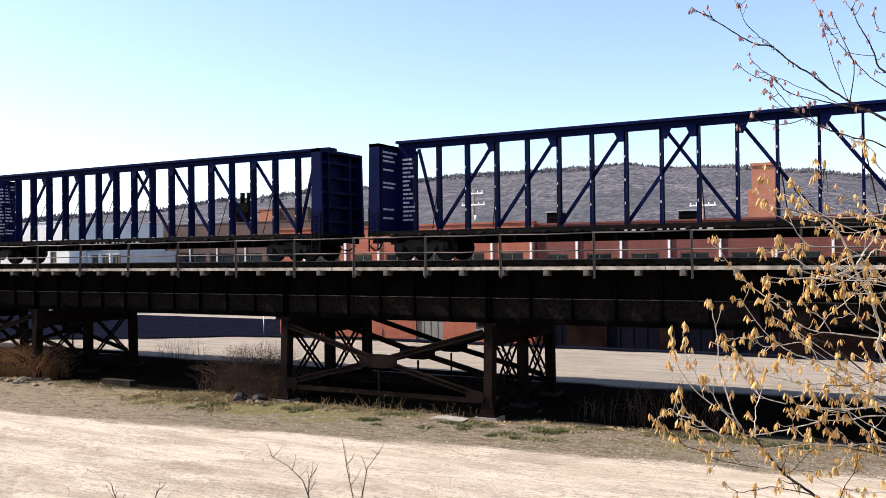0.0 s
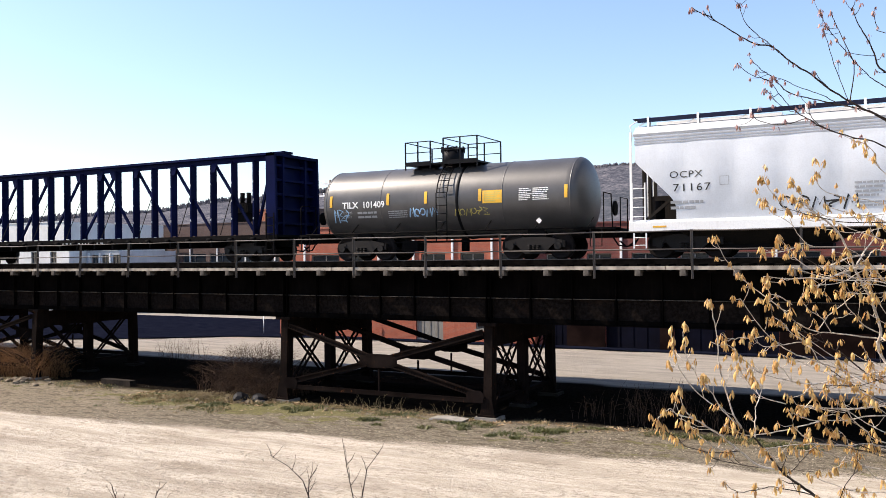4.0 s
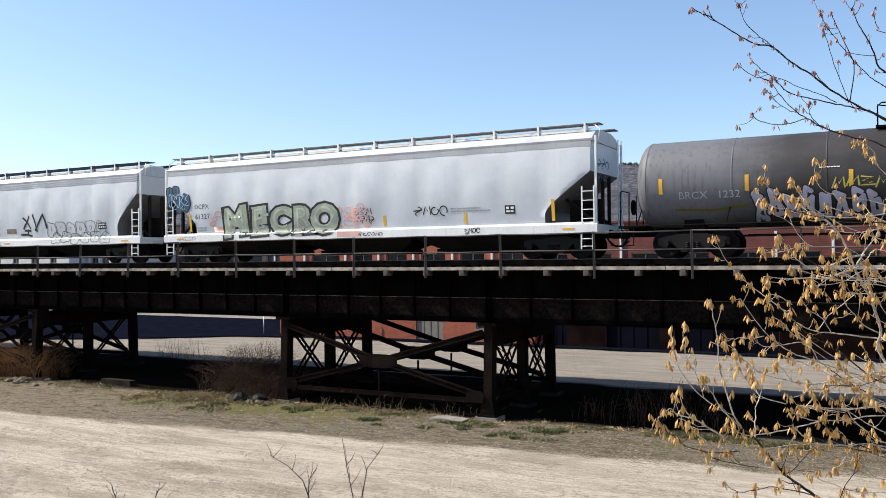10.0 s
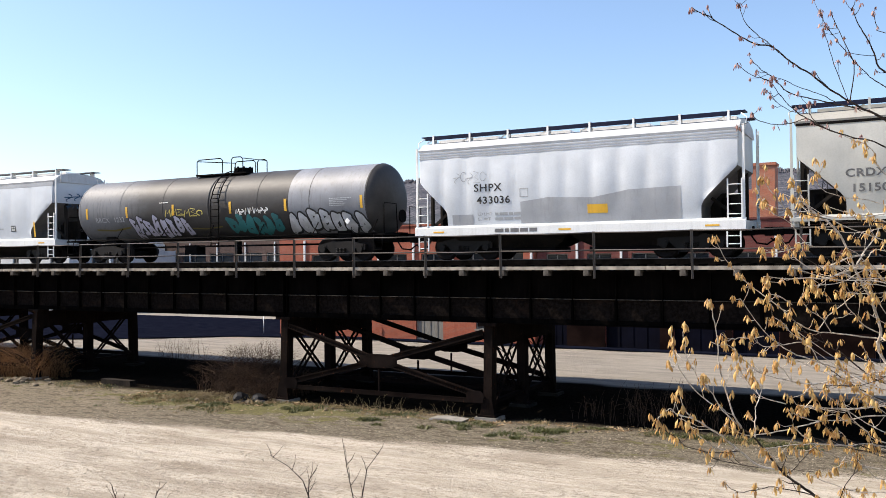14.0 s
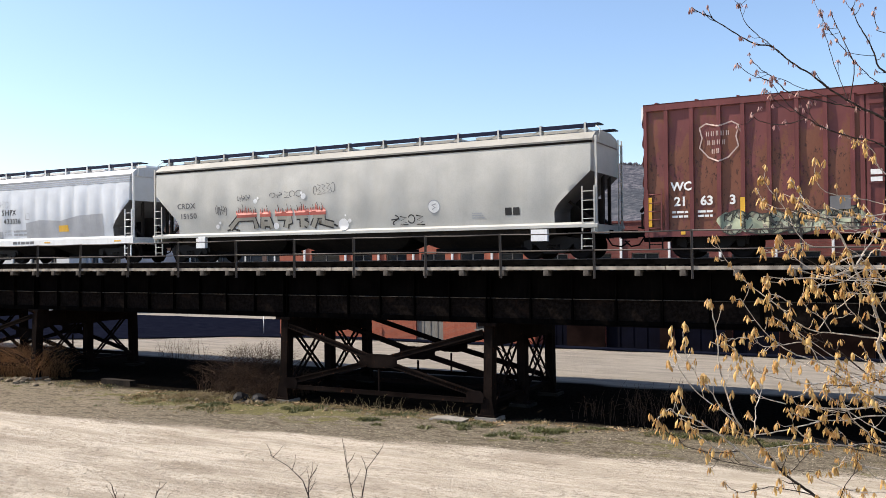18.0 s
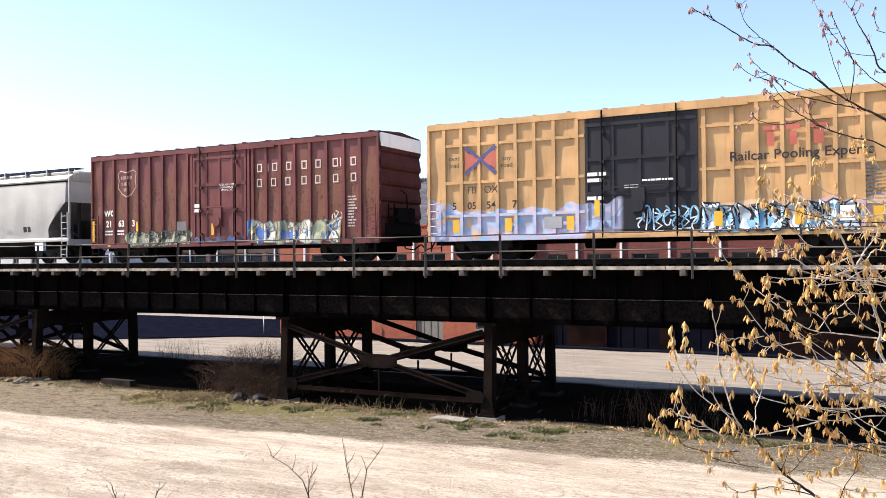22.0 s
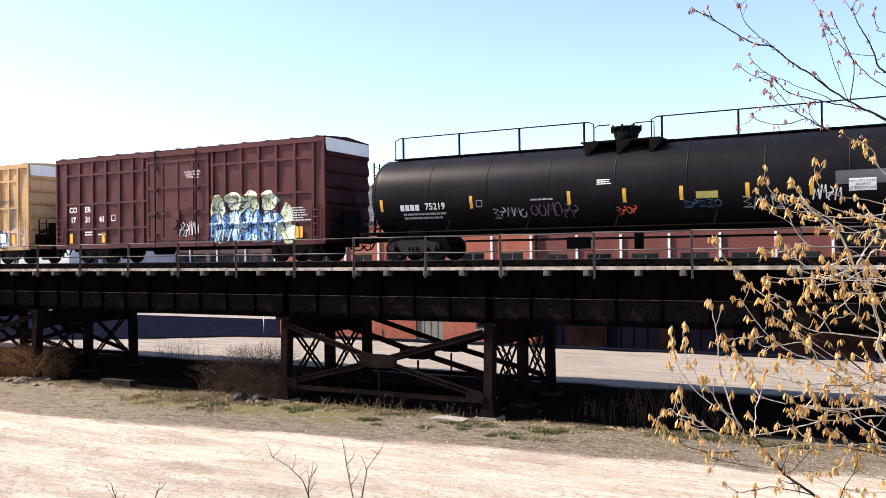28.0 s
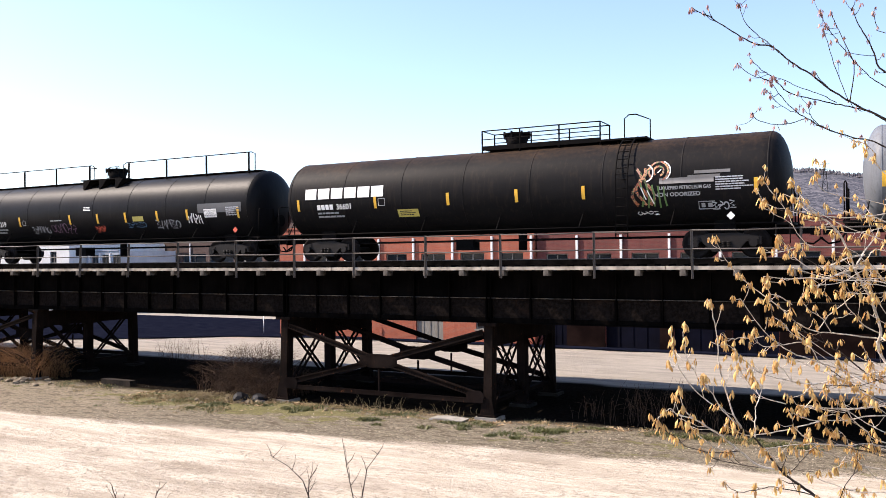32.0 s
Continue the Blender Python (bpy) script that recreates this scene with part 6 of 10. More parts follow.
    for x in (-1.1, 0.0, 1.1):
        part("deck_bracket", M().prism([(x - 0.05, z), (x + 0.45, z), (x + 0.05, z - 0.42), (x - 0.05, z - 0.42)], -1.05, -0.5), UNDER, root)
    part("side_platform", M().box(-1.3, 1.4, -1.05, 1.05, z, z + 0.05), UNDER, root)
    part("hoop_rail", M().pipe([(-0.85, -0.95, z), (-0.85, -0.95, z + 0.5), (-0.7, -0.95, z + 0.58), (-0.3, -0.95, z + 0.58)], 0.02, 6).pipe([(0.45, -0.95, z), (0.45, -0.95, z + 0.52), (0.6, -0.95, z + 0.58), (1.2, -0.95, z + 0.58), (1.2, -0.95, z)], 0.02, 6), UNDER, root)
    manway(root, 0.0, zc, R, 0.62, 0.48, UNDER)
    ladder(root, -half + 0.05, -0.55, 1.1, z - 0.1, 0.40, UNDER, 9, along=False)
    decal("hazard_placard", Flat().quad((8.8, 1.22), (8.93, 1.35), (8.8, 1.48), (8.67, 1.35)), lambda x, z: Vector((x, -1.53, z)), RED_INK, root, "", 0)


def tank_fourth():
    R, zc = 1.54, 2.48
    root, half, wrap, ring = tank("tank_car", "long black gas tank car with rust-brown bloom on its crown", 189.72, 209.02, R, zc, PAINT_BLOOM, 0.15, 8)
    rnd = random.Random(36)
    f = Flat()
    # the owner's name as heavy rounded blocks
    for i in range(6):
        a = -8.34 + i * 0.625
        b = a + 0.54
        f.rect(a, b, 2.44, 2.86)
    decal("owner_mark", f, wrap, WHITE_PAINT, root, "heavy white owner's mark")
    block_letters(root, wrap, -7.8, -7.0, 2.02, 2.22, 4, WHITE_PAINT)
    decal("car_number", Flat().text("36601", -6.5, 2.11, 0.30, 1.0, 0.006), wrap, WHITE_PAINT, root)
    placard_block(root, wrap, -7.8, -6.1, 1.68, 1.95, 2, GREY_INK, rnd)
    strips(root, wrap, (-8.7, -5.05, -1.91, 0.80, 3.24, 8.75), 2.0, 2.45)
    decal("stencil_frame", Flat().stroke([(-4.9, 2.1), (-4.62, 2.1), (-4.62, 2.36), (-4.9, 2.36), (-4.9, 2.1)], 0.03), wrap, GREY_INK, root)
    decal("notice", Flat().rect(-4.1, -3.2, 1.64, 1.92), wrap, LIME_INK, root, "yellow notice panel")
    placard_block(root, lambda x, z: wrap(x, z) + Vector((0, -0.004, 0)), -4.0, -3.3, 1.68, 1.88, 3, BLACK_INK, rnd)
    decal("gas_lines", Flat().text("NON ODORIZED", 6.35, 2.03, 0.17, 1.1, 0.006).text("LIQUEFIED PETROLEUM GAS", 6.6, 2.24, 0.15, 0.85, 0.004), wrap, GREY_INK, root)
    placard_block(root, wrap, 7.55, 8.7, 2.1, 2.55, 6, SILVER_INK, rnd)
    for a, b, c, d in ((5.8, 7.5, 2.38, 2.56), (6.9, 8.0, 2.66, 2.76), (6.7, 7.7, 2.52, 2.62)):
        decal("overpaint", Flat().rect(a, b, c, d), wrap, SLOPE_GREY, root, "grey roller mark")
    decal("stencil_frame", Flat().stroke([(7.0, 1.55), (7.5, 1.55), (7.5, 1.78), (7.0, 1.78), (7.0, 1.55)], 0.03).rect(7.08, 7.2, 1.6, 1.73).rect(7.28, 7.42, 1.6, 1.73), wrap, GREY_INK, root)
    # an orange, green and white wild piece
    orange = spray_art("orange_piece", [(0.42, 0.13, 0.05), (0.26, 0.07, 0.04), (0.50, 0.24, 0.12), (0.10, 0.16, 0.05), (0.46, 0.20, 0.16)], (0.02, 0.015, 0.012), 2.2, 0.03)
    green = paint("green_spray", (0.085, 0.16, 0.045), 0.6, 0, 0.2, 0.1)
    f = Flat()
    for k in range(4):
        f.stroke([(5.06 + 0.14 * k + 0.16 * math.sin(j * 0.8 + k), 2.92 - j * 0.15) for j in range(9)], 0.09)
    for cx, r in ((5.78, 0.31), (5.78, 0.16)):
        f.stroke([(cx + r * math.cos(a), 2.80 + r * math.sin(a)) for a in [-1.2 + j * 0.4 for j in range(14)]], 0.06)
    f.layered = True
    decal("spray_fill", f, wrap, orange, root, "orange and green sprayed scrawl")
    g = Flat()
    for k in range(5):
        g.stroke([(5.18 + 0.19 * k, 2.45 - 0.04 * k), (5.30 + 0.16 * k, 2.05), (5.20 + 0.2 * k, 1.68 - 0.05 * (k % 2))], 0.055)
    decal("spray_fill", g, lambda x, z: wrap(x, z) + Vector((0, -0.003, 0)), green, root)
    h = Flat()
    h.stroke([(5.36 + 0.24 * math.cos(a), 2.76 + 0.28 * math.sin(a)) for a in [-1.5 + j * 0.35 for j in range(9)]], 0.04)
    h.stroke([(5.80 + 0.36 * math.cos(a), 2.80 + 0.34 * math.sin(a)) for a in [-0.9 + j * 0.3 for j in range(8)]], 0.035)
    h.stroke([(5.2, 2.3), (5.35, 1.9)], 0.035).stroke([(5.4, 2.2), (5.6, 1.75)], 0.035).stroke([(5.75, 2.75), (5.86, 2.86)], 0.035)
    decal("spray_outline", h, lambda x, z: wrap(x, z) + Vector((0, -0.006, 0)), HOPPER_WHITE, root)
    decal("spray_tag", scribble(5.0, 5.7, 1.42, 1.55, 4, rnd, 0.025), wrap, WHITE_PAINT, root)
    decal("spray_tag", scribble(7.4, 8.1, 1.5, 1.8, 4, rnd, 0.04), wrap, SILVER_INK, root)
    top_deck(root, -0.95, 3.55, zc + R + 0.06, 0.55, UNDER, 0.66, 4)
    part("hoop_rail", M().pipe([(4.42, -0.6, zc + R - 0.1), (4.42, -0.6, zc + R + 0.72), (4.57, -0.6, zc + R + 0.84), (4.82, -0.6, zc + R + 0.84), (5.12, 0.1, zc + R + 0.74), (5.12, 0.1, zc + R)], 0.022, 6), UNDER, root)
    part("ladder_step", M().box(3.5, 5.2, -0.7, 0.6, zc + R, zc + R + 0.06), UNDER, root)
    manway(root, 0.2, zc, R, 0.62, 0.46, UNDER)
    tank_ladder(root, 4.60, R, zc, UNDER, 0.40)
    decal("hazard_placard", Flat().quad((8.0, 1.17), (8.13, 1.3), (8.0, 1.43), (7.87, 1.3)), lambda x, z: Vector((x, -1.53, z)), WHITE_PAINT, root, "", 0)


def tank_last():
    root, half, wrap, ring = tank("tank_car", "grey tank car at the tail of the view", 211.0, 227.0, 1.5, 2.46, paint("tank_pale_grey", (0.14, 0.15, 0.165), 0.5, 0, 0.15, 0.4, gloss=0.2), 0.5, 7)
    strips(root, wrap, (-7.4, -4.0, 0.0), 2.0, 2.45)


# ---- box cars ----
def sprayed(name, base, palette, x0, x1, top, wobble, scale, line=0.5, rust=0.0, density=1.0):
    """Painted steel whose lower part is covered with layers of spray paint."""
    n = Nodes(name)
    x, y, z = n.axes()
    broad = n.noise(n.scaled(1, 1, 1), 0.8, 3)
    fine = n.noise(n.scaled(1, 1, 1), 20, 3)
    run = n.noise(n.scaled(5, 5, 0.3), 1.6, 5, 0.65)
    col = n.mix(n.step(broad, 0.3, 0.7), dark(base, 0.85), dark(base, 1.15))
    col = n.mix(n.math("MULTIPLY", n.step(run, 0.5, 0.74), 0.4), col, dark(base, 0.45))
    if rust:
        spots = n.noise(n.scaled(1, 1, 0.5), 4.0, 6, 0.7)
        col = n.mix(n.step(spots, 0.74 - 0.3 * rust, 0.79 - 0.25 * rust), col, (0.05, 0.022, 0.014))
    flat = n.scaled(1.0, 0.0, 1.15)
    warp = n.noise(flat, 1.3 * scale, 2, 0.5)
    layer = n.noise(flat, 2.2 * scale, 1, 0.4, 1.2)
    stops = [((i / len(palette)) * 0.5 + 0.25, c) for i, c in enumerate(palette)]
    art = n.ramp(layer, stops, True)
    ink = n.math("ABSOLUTE", n.math("SUBTRACT", n.noise(flat, 1.9 * scale, 1, 0.4, 2.0), 0.5))
    art = n.mix(n.math("MULTIPLY", n.step(ink, 0.035, 0.018), line), art, (0.015, 0.015, 0.02))
    lim = n.math("MULTIPLY_ADD", n.math("SUBTRACT", warp, 0.5), wobble, top)
    inside = n.step(n.math("SUBTRACT", lim, z), -0.02, 0.03)
    inside = n.math("MULTIPLY", inside, n.math("MULTIPLY", n.step(x, x0 - 0.15, x0 + 0.05), n.step(x, x1 + 0.15, x1 - 0.05)))
    inside = n.math("MULTIPLY", inside, n.step(n.noise(flat, 3.0, 3), 0.55 - 0.35 * density, 0.60 - 0.35 * density))
    col = n.mix(inside, col, art)
    n.bump(n.math("ADD", fine, n.math("MULTIPLY", run, 0.5)), 0.12, 0.01)
    n.b.inputs["Specular IOR Level"].default_value = 0.25
    return n.done(col, n.math("MULTIPLY_ADD", fine, 0.25, 0.40))


def boxcar(name, label, x0, x1, body, door_mat, posts, rails, door, end_mat, end_top):
    root, half = start_car(name, label, x0, x1)
    Z0, Z1 = 0.72, 4.90
    W = 1.522
    # inner sheet with gentle oil-canning between posts
    allx = sorted(set([-half, half] + list(posts)))
    zs = [Z0 + (Z1 - Z0) * i / 14 for i in range(15)]
    xs = sorted(set([round(-half + 2 * half * i / 110, 4) for i in range(111)]))

    def sheet(x, z):
        lo = max([p for p in allx if p <= x + 1e-6], default=-half)
        hi = min([p for p in allx if p > x + 1e-6], default=half)
        f = (x - lo) / max(0.01, hi - lo)
        return 0.018 * math.sin(math.pi * f) * math.sin(z * 2.6 + lo * 3.1)

    m = M()
    n = len(xs)
    m.add([(x, -W + sheet(x, z), z) for z in zs for x in xs],
          [(j * n + i, j * n + i + 1, (j + 1) * n + i + 1, (j + 1) * n + i) for j in range(len(zs) - 1) for i in range(n - 1)], True)
    part("side_sheet", m, body, root)
    part("side_sheet", M().box(-half, half, W - 0.02, W, Z0, Z1), body, root)
    part("floor_frame", M().box(-half + 0.02, half - 0.02, -W + 0.03, W - 0.03, Z0 + 0.05, Z0 + 0.35), UNDER, root)
    # roof with shallow ribs
    r = M().sweep([(-1.60, Z1 - 0.02), (-1.60, Z1 + 0.06), (0, Z1 + 0.18), (1.60, Z1 + 0.06), (1.60, Z1 - 0.02)], -half - 0.02, half + 0.02)
    part("roof", r, end_mat, root)
    for i in range(13):
        x = -half + 0.4 + (2 * half - 0.8) * i / 12
        part("roof_rib", M().sweep([(-1.60, Z1 + 0.06), (-1.60, Z1 + 0.10), (0, Z1 + 0.22), (1.60, Z1 + 0.10), (1.60, Z1 + 0.06), (0, Z1 + 0.17)], x - 0.04, x + 0.04), body, root)
    part("top_chord", M().box(-half, half, -1.615, -W - 0.0, Z1 - 0.16, Z1 + 0.02), body, root)
    part("side_sill", M().box(-half, half, -1.60, -W - 0.0, Z0 - 0.05, Z0 + 0.16), body, root)
    for x in posts:
        w = 0.062
        part("side_post", M().prism([(x - w, Z0 + 0.16), (x + w, Z0 + 0.16), (x + w, Z1 - 0.16), (x - w, Z1 - 0.16)], -1.605, -W + 0.03), body, root)
    d0, d1 = door
    for z in rails:
        for a, b in ((allx[1], d0), (d1, allx[-2])):
            part("side_rail", M().box(a, b, -1.595, -W + 0.03, z - 0.05, z + 0.05), body, root)
    for x in (-half + 0.04, half - 0.04):
        part("corner_post", M().box(x - 0.05, x + 0.05, -1.61, -W + 0.05, Z0, Z1), body, root)
    # plug door
    dr = M().box(d0 + 0.05, d1 - 0.05, -1.585, -1.51, Z0 + 0.12, Z1 - 0.2)
    dpart = part("plug_door", dr, door_mat, root, "large plug door")
    for i in range(4):
        z = Z0 + 0.3 + (Z1 - Z0 - 0.75) * (i + 0.0) / 3
        part("door_rail", M().box(d0 + 0.06, d1 - 0.06, -1.63, -1.585, z - 0.06, z + 0.06), door_mat, dpart)
    for i in range(5):
        x = d0 + 0.08 + (d1 - d0 - 0.16) * i / 4
        part("door_stile", M().box(x - 0.05, x + 0.05, -1.62, -1.585, Z0 + 0.15, Z1 - 0.22), door_mat, dpart)
    for x in (d0 + (d1 - d0) * 0.17, d0 + (d1 - d0) * 0.82):
        part("lock_rod", M().cyl((x, -1.70, Z0 - 0.02), (x, -1.70, Z1 + 0.02), 0.030, 8), UNDER, dpart)
        for z in (1.2, 2.2, 3.2, 4.2):
            part("rod_guide", M().box(x - 0.07, x + 0.07, -1.72, -1.60, z - 0.05, z + 0.05), door_mat, dpart)
    xm = (d0 + d1) / 2 - 0.05
    lk = M().box(xm - 0.22, xm + 0.22, -1.70, -1.60, 1.5, 2.3).cyl((xm, -1.78, 1.7), (xm, -1.68, 1.7), 0.20, 14)
    lk.box(xm - 0.9, xm + 0.9, -1.69, -1.65, 2.32, 2.38)
    part("door_lock", lk, door_mat, dpart)
    part("door_track", M().box(d0 - 1.4, d1 + 0.3, -1.72, -1.60, Z0 - 0.04, Z0 + 0.06), body, root)
    part("door_track", M().box(d0 - 0.2, d1 + 1.5, -1.68, -1.60, Z1 - 0.22, Z1 - 0.14), body, root)
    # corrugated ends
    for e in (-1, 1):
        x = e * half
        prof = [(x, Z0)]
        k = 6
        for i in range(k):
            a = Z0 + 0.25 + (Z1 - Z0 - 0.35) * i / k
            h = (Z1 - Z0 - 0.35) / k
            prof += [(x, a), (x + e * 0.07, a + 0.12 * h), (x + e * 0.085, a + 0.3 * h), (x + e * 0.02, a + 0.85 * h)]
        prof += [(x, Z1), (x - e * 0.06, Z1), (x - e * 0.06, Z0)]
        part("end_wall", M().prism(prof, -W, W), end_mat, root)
        if end_top:
            part("end_panel", M().box(min(x, x + e * 0.095), max(x, x + e * 0.095), -W, W, Z1 - 0.52, Z1), end_top, root, "white painted end panel")
        ladder(root, e * (half - 0.34), -1.68, 0.85, 2.2, 0.44, body, 5)
        ladder(root, e * (half - 0.36), -1.64, 0.28, 0.68, 0.42, UNDER, 1, name="sill_step")
        ladder(root, e * (half + 0.13), -0.9, 0.95, 2.2, 0.42, UNDER, 4, along=False)
        part("end_platform", M().box(min(e * (half + 0.08), e * (half + 0.45)), max(e * (half + 0.08), e * (half + 0.45)), -0.8, 0.8, 1.0, 1.05), UNDER, root)
        part("brake_wheel", M().cyl((e * (half + 0.20), 0.45, 1.85), (e * (half + 0.25), 0.45, 1.85), 0.25, 16), UNDER, root)
        part("brake_gear", M().box(min(e * (half + 0.09), e * (half + 0.2)), max(e * (half + 0.09), e * (half + 0.2)), -1.30, 1.2, 0.95, 1.45).box(min(e * (half + 0.09), e * (half + 0.24)), max(e * (half + 0.09), e * (half + 0.24)), -0.55, 0.75, 1.45, 2.05), UNDER, root)
        part("brake_gear", M().cyl((e * (half + 0.24), -1.1, 1.55), (e * (half + 0.24), -0.5, 1.75), 0.06, 8).pipe([(e * (half + 0.2), 0.2, 2.0), (e * (half + 0.2), 0.15, 2.6), (e * (half + 0.2), -0.3, 2.75)], 0.025, 6), UNDER, root)
    part("center_sill", M().box(-half - 0.4, half + 0.4, -0.25, 0.25, 0.55, 0.95), UNDER, root)
    part("brake_reservoir", M().cyl((-2.2, -0.7, 0.55), (-1.2, -0.7, 0.55), 0.2, 12), UNDER, root)
    trucks(root, (-half + 2.0, half - 2.0))
    couplers(root, half + 0.35)
    return root, half


def on_box(x, z, d=0.0):
    return Vector((x, -1.612 - d, z))


class OnSide:
    """Lays a drawing onto a ribbed side: over its sheets, posts and rails."""

    def __init__(self, posts, rails, half, d=0.0):
        self.posts, self.rails, self.half, self.d = posts, rails, half, d
        self.xc = sorted(p + s * (0.062 + e) for p in posts for s in (-1, 1) for e in (0.002, 0.008))
        self.zc = sorted(r + s * (0.05 + e) for r in (*rails, 0.80) for s in (-1, 1) for e in (0.002, 0.008))

    def lifted(self, d):
        return OnSide(self.posts, self.rails, self.half, self.d + d)

    def __call__(self, x, z):
        y = 1.547
        if any(abs(x - p) < 0.067 for p in self.posts) or z < 0.885 or abs(x) > self.half - 0.095:
            y = 1.614
        elif any(abs(z - r) < 0.055 for r in self.rails):
            y = 1.600
        return Vector((x, -y - self.d, z))


def spray_art(name, palette, line, scale=1.0, width=0.022):
    """Layered strokes of spray paint with thin dark lines between the colours."""
    n = Nodes(name)
    flat = n.scaled(1.0, 0.0, 0.8)
    layer = n.noise(flat, 2.0 * scale, 1, 0.4, 1.4)
    art = n.ramp(layer, [((i / len(palette)) * 0.44 + 0.28 if i else 0.0, c) for i, c in enumerate(palette)], True)
    ink = n.math("ABSOLUTE", n.math("SUBTRACT", n.noise(flat, 1.7 * scale, 1, 0.4, 2.6), 0.5))
    art = n.mix(n.step(ink, width * 1.5, width), art, line)
    art = n.mix(n.math("MULTIPLY", n.step(n.noise(n.scaled(1, 1, 1), 16, 3), 0.45, 0.75), 0.25), art, dark(line, 2.0))
    return n.done(art, 0.6)


def piece(parent, wrap, x0, x1, z0, z1, n, back, fills, line, shine, seed, w=0.045, label="sprayed angular lettering", back_up=0.45):
    """A large sprayed piece: a soft ground, angular interlocking letters, outlines and shine strokes."""
    rnd = random.Random(seed)
    wd, h = (x1 - x0) / n, z1 - z0
    if back:
        f = Flat()
        for i in range(n * 3):
            cx, cz = x0 + (i + 0.5) * wd / 3 + rnd.gauss(0, 0.1 * wd), z0 + h * (0.25 + back_up * 1.3 * rnd.random())
            rx, rz, ph = wd * rnd.uniform(0.30, 0.55), h * rnd.uniform(0.20, 0.36), rnd.uniform(0, 6)
            f.quad(*[(cx + rx * (1 + 0.18 * math.sin(3 * a + ph)) * math.cos(a), max(z0, cz + rz * (1 + 0.2 * math.sin(2 * a + ph)) * math.sin(a))) for a in [0.3927 * k for k in range(16)]])
        f.layered = True
        decal("spray_ground", f, wrap, back, parent, label)
    lines, gloss = Flat(), Flat()
    for i in range(n):
        cx, cz = x0 + (i + 0.5) * wd, z0 + h * rnd.uniform(0.44, 0.52)
        lean = rnd.uniform(-0.25, 0.25)
        k = rnd.randint(8, 11)
        pts = []
        for j in range(k):
            a = 6.2832 * (j + rnd.uniform(-0.3, 0.3)) / k
            sq = 1.0 / max(abs(math.cos(a)), abs(math.sin(a))) ** 0.8
            q = sq * rnd.uniform(0.74, 1.12)
            pts.append((cx + 0.60 * wd * q * math.cos(a) + lean * 0.4 * h * math.sin(a), min(z1 + 0.1 * h, max(z0, cz + 0.50 * h * q * math.sin(a)))))
        body = Flat()
        for a, b in zip(pts, pts[1:] + pts[:1]):
            body.quad((cx, cz), a, b)
        decal("spray_letter", body, wrap.lifted(0.0047 + 0.002 * (i % 3)), fills[i % len(fills)], parent)
        lines.stroke(pts + pts[:1], w)
        for j in range(rnd.randint(3, 5)):
            a, b = rnd.choice(pts), (cx + rnd.uniform(-0.3, 0.3) * wd, cz + rnd.uniform(-0.3, 0.3) * h)
            c = (b[0] + rnd.uniform(-0.3, 0.3) * wd, max(z0 + 0.03, b[1] + rnd.uniform(-0.25, 0.25) * h))
            lines.stroke([a, b, c], w * 0.8)
        for j in range(2):
            a = rnd.choice(pts)
            b = (a[0] + rnd.uniform(-0.25, 0.25) * wd, max(z0 + 0.03, a[1] - rnd.uniform(0.0, 0.25) * h))
            gloss.stroke([a, b], w * 0.8)
    decal("spray_outline", lines, wrap.lifted(0.012), line, parent)
    if shine:
        decal("spray_shine", gloss, wrap.lifted(0.018), shine, parent)


def rusted_sheet(name, base):
    """Old oxide paint flaking to brown rust in ragged patches."""
    n = Nodes(name)
    broad = n.noise(n.scaled(1, 1, 1), 0.8, 3)
    fine = n.noise(n.scaled(1, 1, 1), 20, 3)
    run = n.noise(n.scaled(5, 5, 0.3), 1.6, 5, 0.65)
    col = n.mix(n.step(broad, 0.3, 0.7), dark(base, 0.85), dark(base, 1.15))
    col = n.mix(n.math("MULTIPLY", n.step(run, 0.5, 0.74), 0.4), col, dark(base, 0.45))
    patch = n.noise(n.scaled(1.0, 1.0, 0.55), 1.5, 8, 0.72)
    flake = n.noise(n.scaled(1.3, 1.3, 0.7), 7.0, 6, 0.75)
    x, y, z = n.axes()
    worn = n.math("MULTIPLY", n.step(z, 4.4, 2.9), 0.10)
    col = n.mix(n.math("MULTIPLY", n.step(n.math("ADD", patch, worn), 0.52, 0.58), 0.85), col, n.mix(flake, (0.20, 0.082, 0.045), (0.12, 0.048, 0.028)))
    col = n.mix(n.math("MULTIPLY", n.step(n.math("ADD", flake, worn), 0.66, 0.70), 0.75), col, (0.032, 0.015, 0.011))
    n.bump(n.math("ADD", fine, n.math("MULTIPLY", flake, 0.6)), 0.2, 0.012)
    n.b.inputs["Specular IOR Level"].default_value = 0.28
    return n.done(col, n.math("MULTIPLY_ADD", fine, 0.25, 0.36))


def letter_box(x, z, w, h, t):
    """A plain thin-lined box of a letter's size."""
    f = Flat().rect(x - w / 2, x - w / 2 + t, z, z + h)
    if w > 2 * t:
        f.rect(x + w / 2 - t, x + w / 2, z, z + h).rect(x - w / 2 + t, x + w / 2 - t, z + h - t, z + h).rect(x - w / 2 + t, x + w / 2 - t, z, z + t)
    return f


